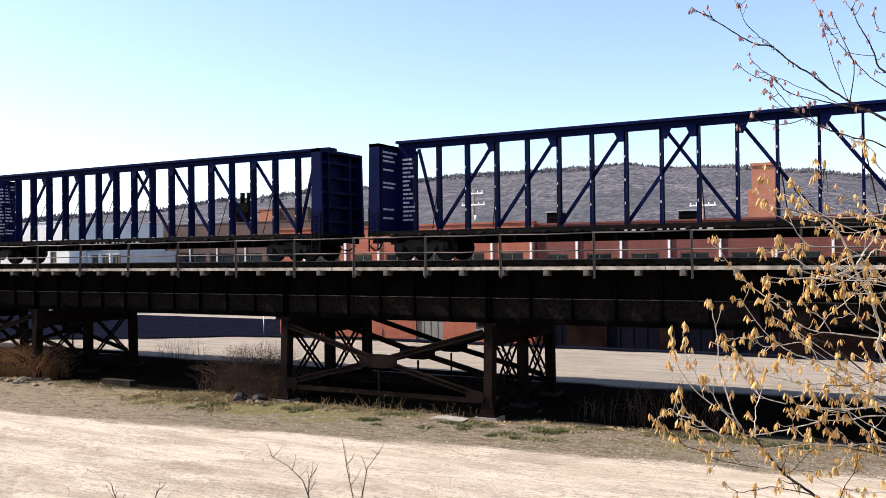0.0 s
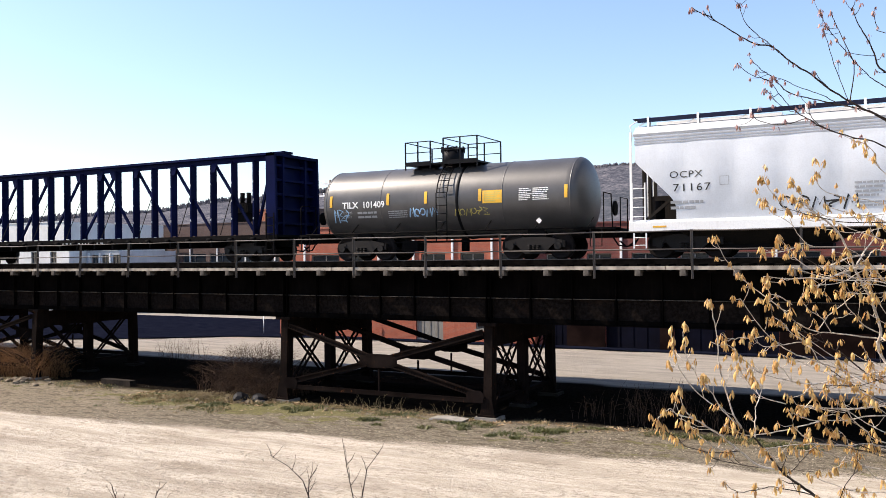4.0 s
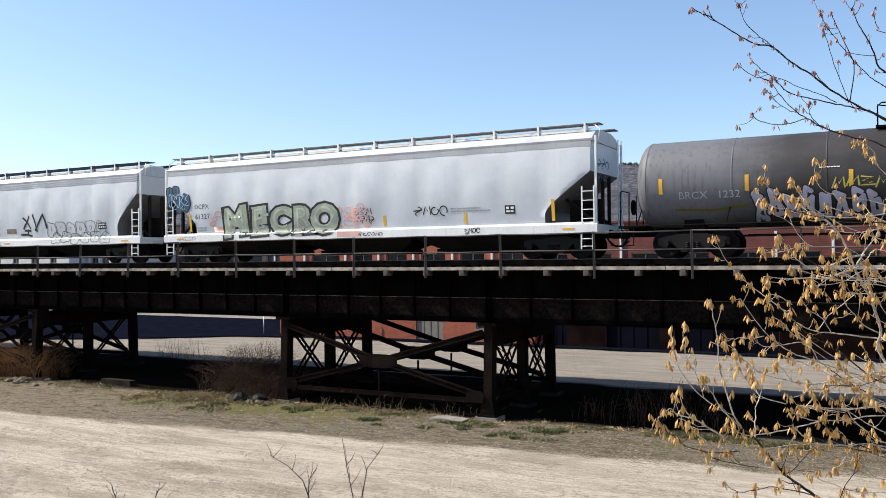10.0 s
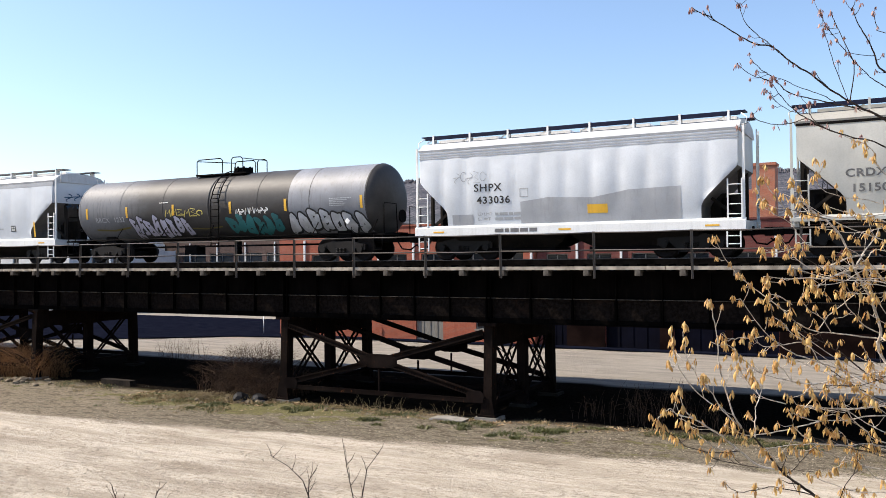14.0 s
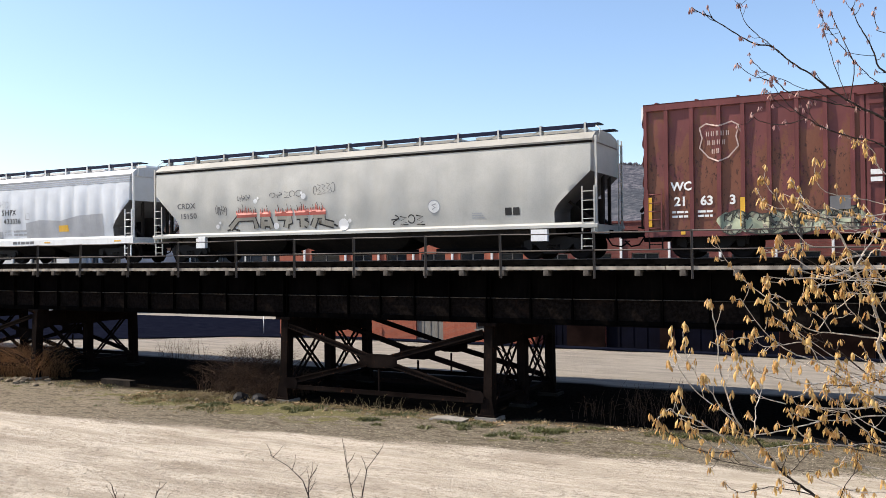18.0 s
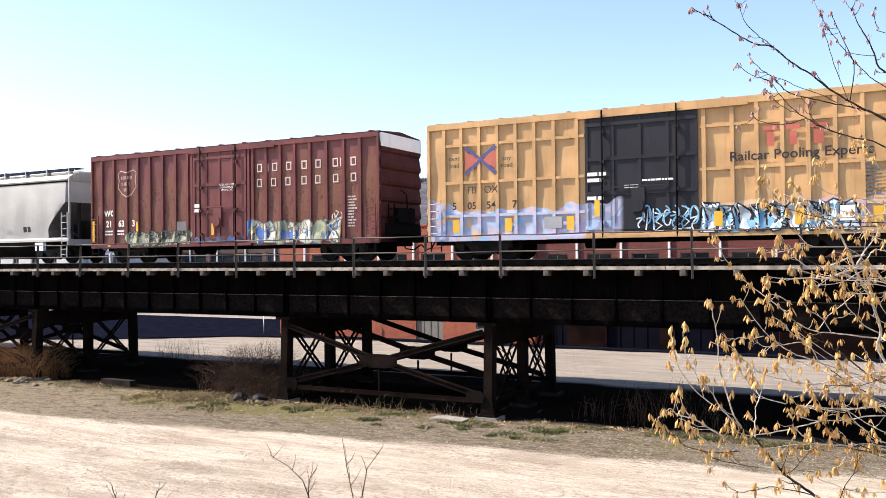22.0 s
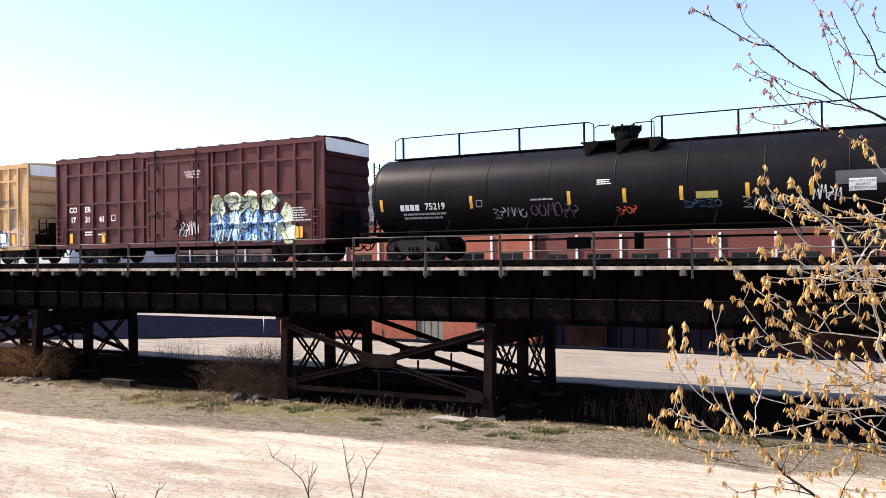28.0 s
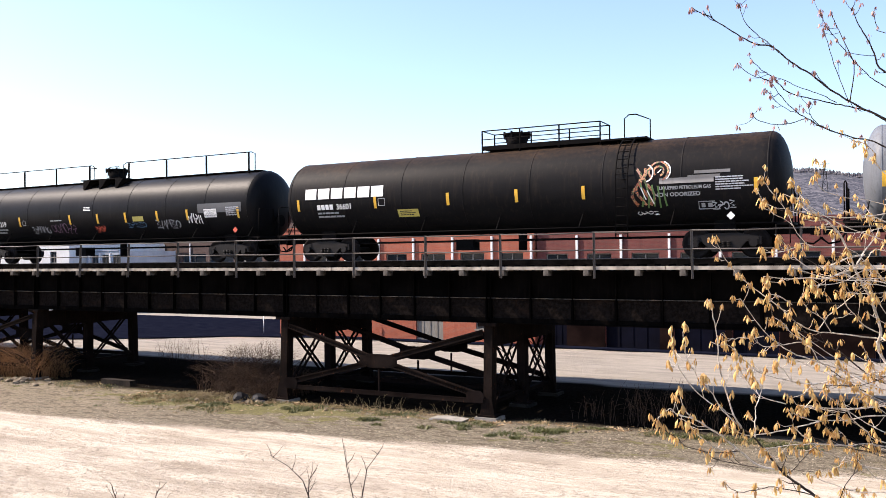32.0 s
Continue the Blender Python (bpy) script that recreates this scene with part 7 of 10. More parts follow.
def boxcar_red():
    base = (0.150, 0.048, 0.046)
    body = paint("boxcar_oxide_red", base, 0.45, 0, 0.15, 0.4, dark(base, 0.4), 0.12, gloss=0.22, rust_k=0.5)
    posts = [-7.26, -6.47, -5.63, -4.92, -4.16, -3.38, -2.60, -1.88, -1.62, 1.56, 1.78, 2.48, 3.21, 3.95, 4.71, 5.52, 6.34, 7.1]
    # End paint is the body red darkened: grime, and shade away from the sun.
    root, half = boxcar("box_car", "oxide-red ribbed box car with rust patches and graffiti along its foot", 114.97, 130.90, body, body, posts, (), (-1.55, 1.48), paint("shaded_grimy_red_end", dark(base, 0.42), 0.7, 0, 0.2, 0.5, (0.012, 0.010, 0.010), gloss=0.07), WHITE_PAINT)
    sheet = [o for o in root.children if o.name.startswith("side_sheet")][0]
    sheet.data.materials[0] = rusted_sheet("flaking_oxide_red", base)
    rnd = random.Random(21)
    side = OnSide(posts, (), half)
    decal("owner_code", Flat().text("WC", -6.8, 2.26, 0.38, 1.0, 0.012), side, WHITE_PAINT, root)
    for ch, x in (("21", -6.83), ("63", -6.02), ("3", -5.24)):
        decal("car_number", Flat().text(ch, x, 1.78, 0.40, 1.0, 0.012), side, WHITE_PAINT, root)
    decal("load_lines", Flat().words(-7.1, -6.6, 1.42, 0.07, rnd).words(-7.1, -6.6, 1.28, 0.07, rnd).words(-6.3, -5.8, 1.42, 0.07, rnd).words(-6.3, -5.8, 1.28, 0.07, rnd), side, WHITE_PAINT, root)
    rose = paint("faded_rose", (0.46, 0.34, 0.30), 0.6)
    sh = [(-6.22, 4.08), (-6.02, 4.2), (-5.64, 4.10), (-5.25, 4.22), (-5.04, 4.10), (-5.12, 3.75), (-5.05, 3.45), (-5.35, 3.12), (-5.64, 3.0), (-5.95, 3.14), (-6.22, 3.45), (-6.14, 3.75), (-6.22, 4.08)]
    f = Flat().stroke(sh, 0.045)
    for z, a, b in ((3.80, -6.02, -5.18), (3.52, -5.98, -5.25), (3.25, -5.85, -5.45)):
        for k in range(int((b - a) / 0.15)):
            f.rect(a + k * 0.15, a + k * 0.15 + 0.035, z, z + 0.15).rect(a + k * 0.15 + 0.06, a + k * 0.15 + 0.085, z, z + 0.15)
    decal("shield_emblem", f, side, rose, root, "pale outlined shield emblem")
    cream = paint("faded_cream", (0.56, 0.47, 0.42), 0.6)
    for row, z, xs in ((0, 3.70, (2.11, 2.58, 2.92, 3.64, 4.41, 5.10, 5.93, 6.19, 6.78)), (1, 3.08, (2.10, 2.85, 3.59, 4.40, 5.08, 5.94, 6.78))):
        for k, x in enumerate(xs):
            decal("name_block", letter_box(x, z, 0.06 if (row, k) in ((0, 1), (0, 7)) else 0.26, 0.34, 0.05), side, cream, root)
    decal("door_notice", Flat().text("CLOSE AND LOCK", 0.42, 3.26, 0.11, 0.9).text("DOORS BEFORE", 0.42, 3.15, 0.11, 0.9).text("MOVING CAR", 0.42, 3.04, 0.11, 0.9), lambda x, z: Vector((x, -1.635, z)), WHITE_PAINT, root, "", 0)
    for x, z0, z1 in ((-7.80, 1.0, 1.95), (-4.94, 0.95, 1.85), (-6.75, 0.74, 0.84)):
        decal("reflector", Flat().rect(x - 0.07, x + 0.07, z0, z1), on_box, YELLOW, root, "", 0)
    decal("reflector", Flat().rect(-0.46, -0.32, 1.15, 1.65), lambda x, z: Vector((x, -1.64, z)), YELLOW, root, "", 0)
    for a, b, c, d in ((-1.42, -1.12, 2.35, 2.5), (-1.42, -1.12, 2.15, 2.28), (-0.22, 0.04, 1.72, 1.95)):
        decal("notice", Flat().rect(a, b, c, d), lambda x, z: Vector((x, -1.642, z)), WHITE_PAINT, root, "", 0)
    decal("notice", Flat().rect(-2.5, -1.95, 1.38, 1.78), on_box, SLOPE_GREY, root, "grey notice board", 0)
    placard_block(root, side, 6.50, 6.95, 1.30, 2.55, 11, cream, rnd)
    olive, moss = paint("olive_spray", (0.19, 0.185, 0.125), 0.6, 0, 0.3, 0.1, scale=2.0), paint("moss_spray", (0.26, 0.29, 0.20), 0.6, 0, 0.3, 0.1, scale=2.0)
    blue = paint("bright_blue_spray", (0.04, 0.11, 0.33), 0.6, 0, 0.3, 0.1, scale=2.0)
    bone = paint("bone_spray", (0.58, 0.58, 0.50), 0.6, 0, 0.2, 0.1, scale=2.0)
    piece(root, side, -5.5, -1.75, 0.70, 1.46, 6, moss, [spray_art("olive_piece", [(0.19, 0.185, 0.125), (0.28, 0.30, 0.22), (0.14, 0.12, 0.09), (0.24, 0.24, 0.16)], (0.03, 0.03, 0.022), 0.9, 0.03)], paint("dark_olive_line", (0.03, 0.03, 0.022), 0.6), None, 33, 0.04, "olive sprayed lettering", 0.30)
    piece(root, side, 1.62, 6.1, 0.70, 1.70, 7, blue, [spray_art("bone_piece", [(0.56, 0.56, 0.46), (0.36, 0.40, 0.26), (0.48, 0.36, 0.14), (0.60, 0.60, 0.54), (0.05, 0.14, 0.42), (0.40, 0.42, 0.30)], (0.07, 0.075, 0.05), 0.8, 0.03), bone, moss], olive, blue, 36, 0.04, "bone, green and blue sprayed lettering", 0.35)
    foot = [(-1.4 + 0.14 * k, 1.02 + 0.16 * math.sin(k * 1.9) * math.sin(k * 0.6)) for k in range(20)]
    f = Flat()
    for a, b in zip(foot, foot[1:]):
        f.quad((a[0], 0.86), (b[0], 0.86), b, a)
    decal("spray_ground", f, lambda x, z: Vector((x, -1.640, z)), spray_art("blue_foot_spray", [(0.03, 0.09, 0.28), (0.10, 0.045, 0.05), (0.05, 0.13, 0.36), (0.13, 0.06, 0.06)], (0.02, 0.02, 0.03), 0.9, 0.03), root, "blue spray along the door's foot", 0)
    decal("spray_tag", scribble(5.75, 6.25, 1.45, 1.95, 3, rnd, 0.05), side, cream, root)


def boxcar_yellow():
    base = (0.50, 0.31, 0.145)
    pal = [(0.46, 0.46, 0.55), (0.52, 0.42, 0.46), (0.40, 0.47, 0.62), (0.48, 0.42, 0.54), (0.26, 0.44, 0.64), (0.53, 0.38, 0.30)]
    body = sprayed("boxcar_yellow", base, pal, -7.8, -2.0, 1.85, 1.5, 0.55, 0.0, 0.0, 1.2)
    body2 = sprayed("boxcar_yellow_right", base, [(0.50, 0.36, 0.36), (0.55, 0.40, 0.26)], 1.9, 7.6, 1.75, 0.7, 0.8, 0.0, 0.0, 0.7)
    door = sprayed("boxcar_door_black", (0.018, 0.018, 0.023), [(0.34, 0.46, 0.62), (0.28, 0.30, 0.42), (0.40, 0.40, 0.50)], -2.0, -0.75, 1.85, 1.3, 0.7, 0.0, 0.0, 0.9)
    posts = [-7.28, -6.58, -5.87, -5.17, -4.46, -3.76, -3.05, -2.22, 1.95, 2.8, 3.52, 4.25, 4.97, 5.70, 6.42, 7.12]
    root, half = boxcar("box_car", "golden yellow box car with a black plug door and blue graffiti", 133.04, 148.96, body, door, posts, (1.58, 2.78, 4.13), (-1.95, 1.80), paint("yellow_end", base, 0.5, 0, 0.12, 0.3), WHITE_PAINT)
    for ob in root.children:
        if ob.name.split(".")[0] in ("side_post", "side_rail", "door_track") and ob.data.vertices[0].co.x > 1.5:
            ob.data.materials[0] = body2
    sheet = [o for o in root.children if o.name.startswith("side_sheet")][0]
    sheet.data.materials.append(body2)
    for p in sheet.data.polygons:
        if p.center.x > 1.8:
            p.material_index = 1
    rnd = random.Random(50)
    red, blue = paint("emblem_red", (0.45, 0.11, 0.07), 0.5), paint("emblem_blue", (0.06, 0.06, 0.20), 0.5)
    # crossed emblem
    a = Flat().quad((-6.4, 3.2), (-6.4, 3.9), (-5.85, 3.55)).quad((-5.2, 3.2), (-5.2, 3.9), (-5.72, 3.55))
    decal("emblem", a, on_box, red, root, "red and blue crossed emblem", 0)["kind"] = "stuff"
    b = Flat().stroke([(-6.4, 4.02), (-5.78, 3.58), (-6.4, 3.06)], 0.14).stroke([(-5.2, 4.02), (-5.80, 3.58), (-5.2, 3.06)], 0.14)
    decal("emblem", b, lambda x, z: on_box(x, z, 0.004), blue, root, "", 0)
    decal("slogan", Flat().text("next", -6.85, 3.66, 0.24).text("load", -6.85, 3.40, 0.24).text("any", -4.78, 3.56, 0.24).text("road", -4.78, 3.32, 0.24), on_box, BLACK_INK, root, "", 0)
    decal("owner_code", Flat().text("FB", -6.15, 2.48, 0.36).text("OX", -5.4, 2.48, 0.36), on_box, BLACK_INK, root, "", 0)
    for ch, x in (("5", -6.85), ("05", -6.15), ("54", -5.4), ("7", -4.5)):
        decal("car_number", Flat().text(ch, x, 1.92, 0.36, 1.0, 0.006), on_box, BLACK_INK, root, "", 0)
    blocks = Flat()
    for x0, x1 in ((3.72, 4.12), (4.36, 4.76), (5.02, 5.50)):
        blocks.rect(x0, x1, 3.84, 3.98).rect(x0 + 0.10, x1 - 0.10, 3.36, 3.78)
    decal("owner_mark", blocks, on_box, red, root, "red owner's mark in plain blocks", 0)
    decal("slogan", Flat().text("Railcar Pooling Experts", 4.72, 3.10, 0.42, 1.02, 0.004), on_box, BLACK_INK, root, "black slogan lettering", 0)
    for x in (-6.79, -4.74, -2.46, 2.37, 4.71, 6.80):
        decal("reflector", Flat().rect(x - 0.13, x + 0.13, 0.98, 1.45), on_box, YELLOW, root, "", 0)
    decal("reflector", Flat().rect(-1.6, -1.42, 1.4, 1.95), lambda x, z: Vector((x, -1.64, z)), YELLOW, root, "", 0)
    side = OnSide(posts, (1.58, 2.78, 4.13), half)
    icy, sky = paint("ice_blue_spray", (0.56, 0.66, 0.72), 0.6, 0, 0.2, 0.1, scale=2.0), paint("sky_blue_spray", (0.17, 0.40, 0.60), 0.6, 0, 0.3, 0.1, scale=2.0)
    ice_art = spray_art("ice_blue_piece", [(0.56, 0.66, 0.72), (0.17, 0.42, 0.62), (0.62, 0.70, 0.74), (0.30, 0.52, 0.68), (0.60, 0.66, 0.70)], (0.012, 0.014, 0.03), 1.1, 0.03)
    piece(root, side, 1.86, 6.3, 0.78, 1.72, 9, sky, [ice_art, ice_art, icy], BLACK_INK, WHITE_PAINT, 51, 0.055, "angular ice-blue graffiti letters", 0.2)
    decal("spray_tag", scribble(-0.2, 1.8, 0.86, 1.6, 7, rnd, 0.05), lambda x, z: Vector((x, -1.64, z)), icy, root, "pale blue spray tag", 0)
    decal("spray_tag", scribble(0.0, 1.8, 1.0, 1.75, 6, rnd, 0.05), lambda x, z: Vector((x, -1.645, z)), sky, root, "", 0)
    decal("door_lines", Flat().words(-1.85, -1.3, 2.55, 0.12, rnd).words(-1.85, -1.2, 2.75, 0.12, rnd).words(-1.85, -1.3, 1.95, 0.12, rnd).words(-0.6, -0.1, 2.1, 0.1, rnd).words(-0.6, -0.1, 2.3, 0.1, rnd).words(0.0, 1.0, 2.5, 0.06, rnd), lambda x, z: Vector((x, -1.625, z)), WHITE_PAINT, root, "", 0)
    placard_block(root, on_box, 6.5, 7.0, 1.75, 2.75, 9, SLOPE_GREY, rnd)
    decal("notice", Flat().rect(-3.4, -2.75, 1.05, 1.45), on_box, GREY_INK, root, "", 0)
    decal("notice", Flat().rect(5.8, 6.2, 1.05, 1.5), on_box, WHITE_PAINT, root, "", 0)


def boxcar_brown():
    base = (0.084, 0.023, 0.022)
    body = paint("boxcar_maroon", base, 0.45, 0, 0.15, 0.4, dark(base, 0.45), 0.05, gloss=0.20)
    posts = [-7.22, -6.31, -5.40, -4.51, -3.62, -2.75, -2.10, 2.05, 2.75, 3.64, 4.58, 5.51, 6.45, 7.36]
    # Ends get a darker maroon that holds grime and the end's own shade.
    root, half = boxcar("box_car", "dark maroon box car with tall blue and green graffiti", 151.02, 166.87, body, body, posts, (1.60, 2.78, 4.15), (-1.85, 1.90), paint("shaded_grimy_maroon_end", dark(base, 0.45), 0.7, 0, 0.2, 0.5, (0.010, 0.009, 0.010), gloss=0.07), WHITE_PAINT)
    rnd = random.Random(17)
    decal("owner_code", Flat().text("CO", -6.7, 2.50, 0.36, 1.0, 0.010).text("ER", -5.7, 2.50, 0.36, 1.0, 0.010), on_box, WHITE_PAINT, root, "", 0)
    for ch, x in (("17", -6.7), ("31", -5.7), ("41", -4.75)):
        decal("car_number", Flat().text(ch, x, 2.03, 0.36, 1.0, 0.012), on_box, WHITE_PAINT, root, "", 0)
    decal("stencil_frame", Flat().stroke([(-4.1, 1.95), (-3.86, 1.95), (-3.86, 2.2), (-4.1, 2.2), (-4.1, 1.95)], 0.035), on_box, WHITE_PAINT, root, "", 0)
    decal("load_lines", Flat().words(-5.9, -5.4, 1.3, 0.06, rnd).words(-5.9, -5.4, 1.42, 0.06, rnd).words(-5.0, -4.5, 1.3, 0.06, rnd), on_box, WHITE_PAINT, root, "", 0)
    for x in (-6.85, -4.65, 6.6, 6.75):
        decal("reflector", Flat().rect(x - 0.1, x + 0.1, 0.95, 1.4), on_box, YELLOW, root, "", 0)
    decal("door_notice", Flat().text("CLOSE AND LOCK", 0.95, 3.92, 0.125, 0.9).text("DOORS BEFORE", 0.95, 3.80, 0.125, 0.9).text("MOVING CAR", 0.95, 3.68, 0.125, 0.9), lambda x, z: Vector((x, -1.625, z)), WHITE_PAINT, root, "", 0)
    decal("spray_tag", scribble(0.15, 1.3, 1.1, 1.75, 6, rnd, 0.045), lambda x, z: Vector((x, -1.64, z)), paint("tag_pale", (0.55, 0.56, 0.55), 0.6), root, "pale spray tag", 0)
    navy_line = paint("navy_line", (0.010, 0.020, 0.085), 0.6)
    mint = paint("pale_green_spray", (0.52, 0.60, 0.44), 0.6, 0, 0.25, 0.1, scale=2.0)
    clear = spray_art("clear_blue_piece", [(0.12, 0.34, 0.58), (0.38, 0.58, 0.72), (0.08, 0.24, 0.52), (0.20, 0.46, 0.66), (0.42, 0.60, 0.70)], (0.010, 0.020, 0.085), 0.7, 0.020)
    leafy_ground = spray_art("pale_green_piece", [(0.52, 0.60, 0.44), (0.58, 0.64, 0.52), (0.44, 0.52, 0.30), (0.56, 0.62, 0.48)], (0.13, 0.12, 0.04), 0.8, 0.014)
    side = OnSide(posts, (1.60, 2.78, 4.15), half)
    f = Flat()
    for cx, cz, rx, rz in ((2.35, 2.30, 0.42, 0.52), (3.25, 2.55, 0.50, 0.36), (4.15, 2.48, 0.50, 0.45), (5.10, 2.50, 0.45, 0.40), (2.2, 1.6, 0.35, 0.8), (6.0, 1.6, 0.35, 0.7), (6.2, 1.1, 0.5, 0.35)):
        f.quad(*[(cx + rx * (1 + 0.22 * math.sin(3 * a + cx * 4)) * math.cos(a), cz + rz * (1 + 0.15 * math.sin(2 * a + cx * 7)) * math.sin(a)) for a in [0.3142 * k for k in range(20)]])
    f.layered = True
    decal("spray_ground", f, side, leafy_ground, root, "pale green sprayed ground")
    piece(root, side.lifted(0.004), 1.95, 5.85, 0.80, 2.15, 7, leafy_ground, [clear], navy_line, mint, 64, 0.06, "tall clear blue graffiti letters", 0.42)
    decal("spray_outline", scribble(2.3, 5.8, 2.1, 2.75, 6, rnd, 0.045), side.lifted(0.012), navy_line, root)
    placard_block(root, on_box, 6.1, 7.3, 1.6, 2.2, 6, paint("tag_pale_b", (0.5, 0.5, 0.5), 0.6), rnd)


# ---- centre-beam lumber flats ----
def centerbeam(x0, x1, label):
    root, half = start_car("centerbeam_flatcar", label, x0, x1)
    D0, TOP, CAP = 1.10, 4.64, 4.48
    part("deck", M().box(-half, half, -1.45, 1.45, D0 - 0.10, D0), UNDER, root)
    for s in (-1, 1):
        part("side_sill", M().box(-half, half, min(s * 1.42, s * 1.50), max(s * 1.42, s * 1.50), 0.93, D0 + 0.01), UNDER, root)
    part("center_sill", M().sweep([(-0.32, 0.62), (0.32, 0.62), (0.32, D0 - 0.1), (-0.32, D0 - 0.1)], -half + 0.3, half - 0.3), UNDER, root)
    for i in range(18):
        x = -half + 1.2 + (2 * half - 2.4) * i / 17
        part("crossbearer", M().prism([(x - 0.06, 0.66), (x + 0.06, 0.66), (x + 0.06, D0 - 0.1), (x - 0.06, D0 - 0.1)], -1.42, 1.42), UNDER, root)
        part("strap_winch", M().cyl((x - 0.12, -1.56, 0.94), (x + 0.12, -1.56, 0.94), 0.07, 8), UNDER, root)
    # bulkheads
    for e in (-1, 1):
        a, b = e * (half - 0.02), e * (half - 0.55)
        m = M()
        m.box(min(b, b + e * 0.05), max(b, b + e * 0.05), -1.45, 1.45, D0, CAP)
        m.prism([(a, D0), (b, D0), (b, CAP), (e * (half - 0.10), CAP)][::1], -1.50, -1.38)
        m.prism([(a, D0), (b, D0), (b, CAP), (e * (half - 0.10), CAP)][::1], 1.38, 1.50)
        m.box(min(b, e * (half - 0.1)), max(b, e * (half - 0.1)), -1.5, 1.5, CAP - 0.12, CAP)
        bh = part("bulkhead", m, NAVY, root)
        for z in (1.6, 2.2, 2.8, 3.4, 4.0):
            part("bulkhead_rib", M().box(min(b + e * 0.05, b + e * 0.30), max(b + e * 0.05, b + e * 0.30), -1.38, 1.38, z - 0.05, z + 0.05), NAVY, bh)
        for y in (-0.75, 0.75):
            part("bulkhead_rib", M().box(min(b + e * 0.05, b + e * 0.34), max(b + e * 0.05, b + e * 0.34), y - 0.06, y + 0.06, D0, CAP - 0.1), NAVY, bh)
        rnd = random.Random(5 + e)
        for col in range(2):
            f = Flat()
            for i in range(16):
                if rnd.random() < 0.8:
                    yy = -1.25 + col * 1.3
                    f.words(yy, yy + rnd.uniform(0.7, 1.1), D0 + 0.5 + i * 0.17, 0.07, rnd)
            xx = b - e * 0.012
            decal("stencil", f, lambda x, z: Vector((xx, x, z)), SILVER_INK, bh, "white stencilled lines", 0)
        # solid end panel of the centre beam
        f = Flat()
        for i in range(15):
            q = b - e * 0.18
            w = rnd.uniform(0.30, 0.55)
            f.words(min(q, q - e * w), max(q, q - e * w), D0 + 0.45 + i * 0.17, 0.075, rnd)
        tagged(decal("stencil", f, lambda x, z: Vector((x, -0.056, z)), SILVER_INK, root, "white stencilled lines", 0), kind="stuff")
        part("end_web", M().prism([(b, D0), (b, CAP), (b - e * 0.80, CAP), (b - e * 0.62, D0 + 2.9), (b - e * 0.62, D0)][::1], -0.05, 0.05), NAVY, root)
    inner = half - 2.35
    n = 16
    px = [-inner + 2 * inner * i / (n - 1) for i in range(n)]
    part("top_chord", M().box(-half + 0.55, half - 0.55, -0.30, 0.30, TOP - 0.05, TOP + 0.05).box(-half + 0.55, half - 0.55, -0.06, 0.06, TOP - 0.26, TOP - 0.05), NAVY, root)
    part("bottom_chord", M().box(-half + 0.55, half - 0.55, -0.22, 0.22, D0, D0 + 0.06), UNDER, root)
    for i, x in enumerate(px):
        m = M()
        for s in (-1, 1):
            m.prism([(x - 0.046, D0 + 0.02), (x + 0.046, D0 + 0.02), (x + 0.036, TOP - 0.2), (x - 0.036, TOP - 0.2)], s * 0.15 - 0.02, s * 0.15 + 0.02)
        m.prism([(x - 0.02, D0 + 0.1), (x + 0.02, D0 + 0.1), (x + 0.02, TOP - 0.2), (x - 0.02, TOP - 0.2)], -0.14, 0.14)
        m.prism([(x - 0.046, D0 + 0.02), (x + 0.046, D0 + 0.02), (x + 0.036, TOP - 0.2), (x - 0.036, TOP - 0.2)], -0.19, -0.17)
        part("upright", m, NAVY, root)
        h = M()
        for z in (1.9, 2.7, 3.5):
            h.box(x - 0.018, x + 0.018, -0.202, -0.19, z - 0.045, z + 0.045)
        tagged(part("strap_slots", h, SILVER_INK, root), kind="stuff")
        if i % 2 == 0:
            part("tie_strap", M().beam((x + 0.1, -0.3, D0 + 1.9), (x + 0.45, -1.40, D0 + 0.05), 0.035, 0.008), UNDER, root)
    for i in (0, 2, 4, 6):
        part("diagonal", M().beam((px[i] + 0.05, 0, D0 + 0.15), (px[i + 2] - 0.10, 0, TOP - 0.25), 0.115, 0.09, (0, 1, 0)), NAVY, root)
        part("gusset", M().prism([(px[i + 2] - 0.40, TOP - 0.22), (px[i + 2] + 0.02, TOP - 0.22), (px[i + 2] + 0.02, TOP - 0.62), (px[i + 2] - 0.22, TOP - 0.62)], -0.19, -0.17), NAVY, root)
    for i in (7, 9, 11, 13):
        part("diagonal", M().beam((px[i] + 0.10, 0, TOP - 0.25), (px[i + 2] - 0.05, 0, D0 + 0.15), 0.115, 0.09, (0, 1, 0)), NAVY, root)
        part("gusset", M().prism([(px[i] - 0.02, TOP - 0.22), (px[i] + 0.40, TOP - 0.22), (px[i] + 0.22, TOP - 0.62), (px[i] - 0.02, TOP - 0.62)], -0.19, -0.17), NAVY, root)
    part("diagonal", M().beam((px[0] - 0.08, 0, D0 + 0.2), (-half + 1.45, 0, TOP - 0.3), 0.10, 0.10, (0, 1, 0)), NAVY, root)
    part("diagonal", M().beam((px[-1] + 0.08, 0, D0 + 0.2), (half - 1.45, 0, TOP - 0.3), 0.10, 0.10, (0, 1, 0)), NAVY, root)
    decal("sill_stencil", Flat().words(-1.5, 1.5, 0.90, 0.05, random.Random(3), 3.0), lambda x, z: Vector((x, -1.524, z)), GREY_INK, root, "", 0)["kind"] = "stuff"
    for e in (-1, 1):
        ladder(root, e * (half - 0.3), -1.56, 0.35, 2.0, 0.4, UNDER, 5)
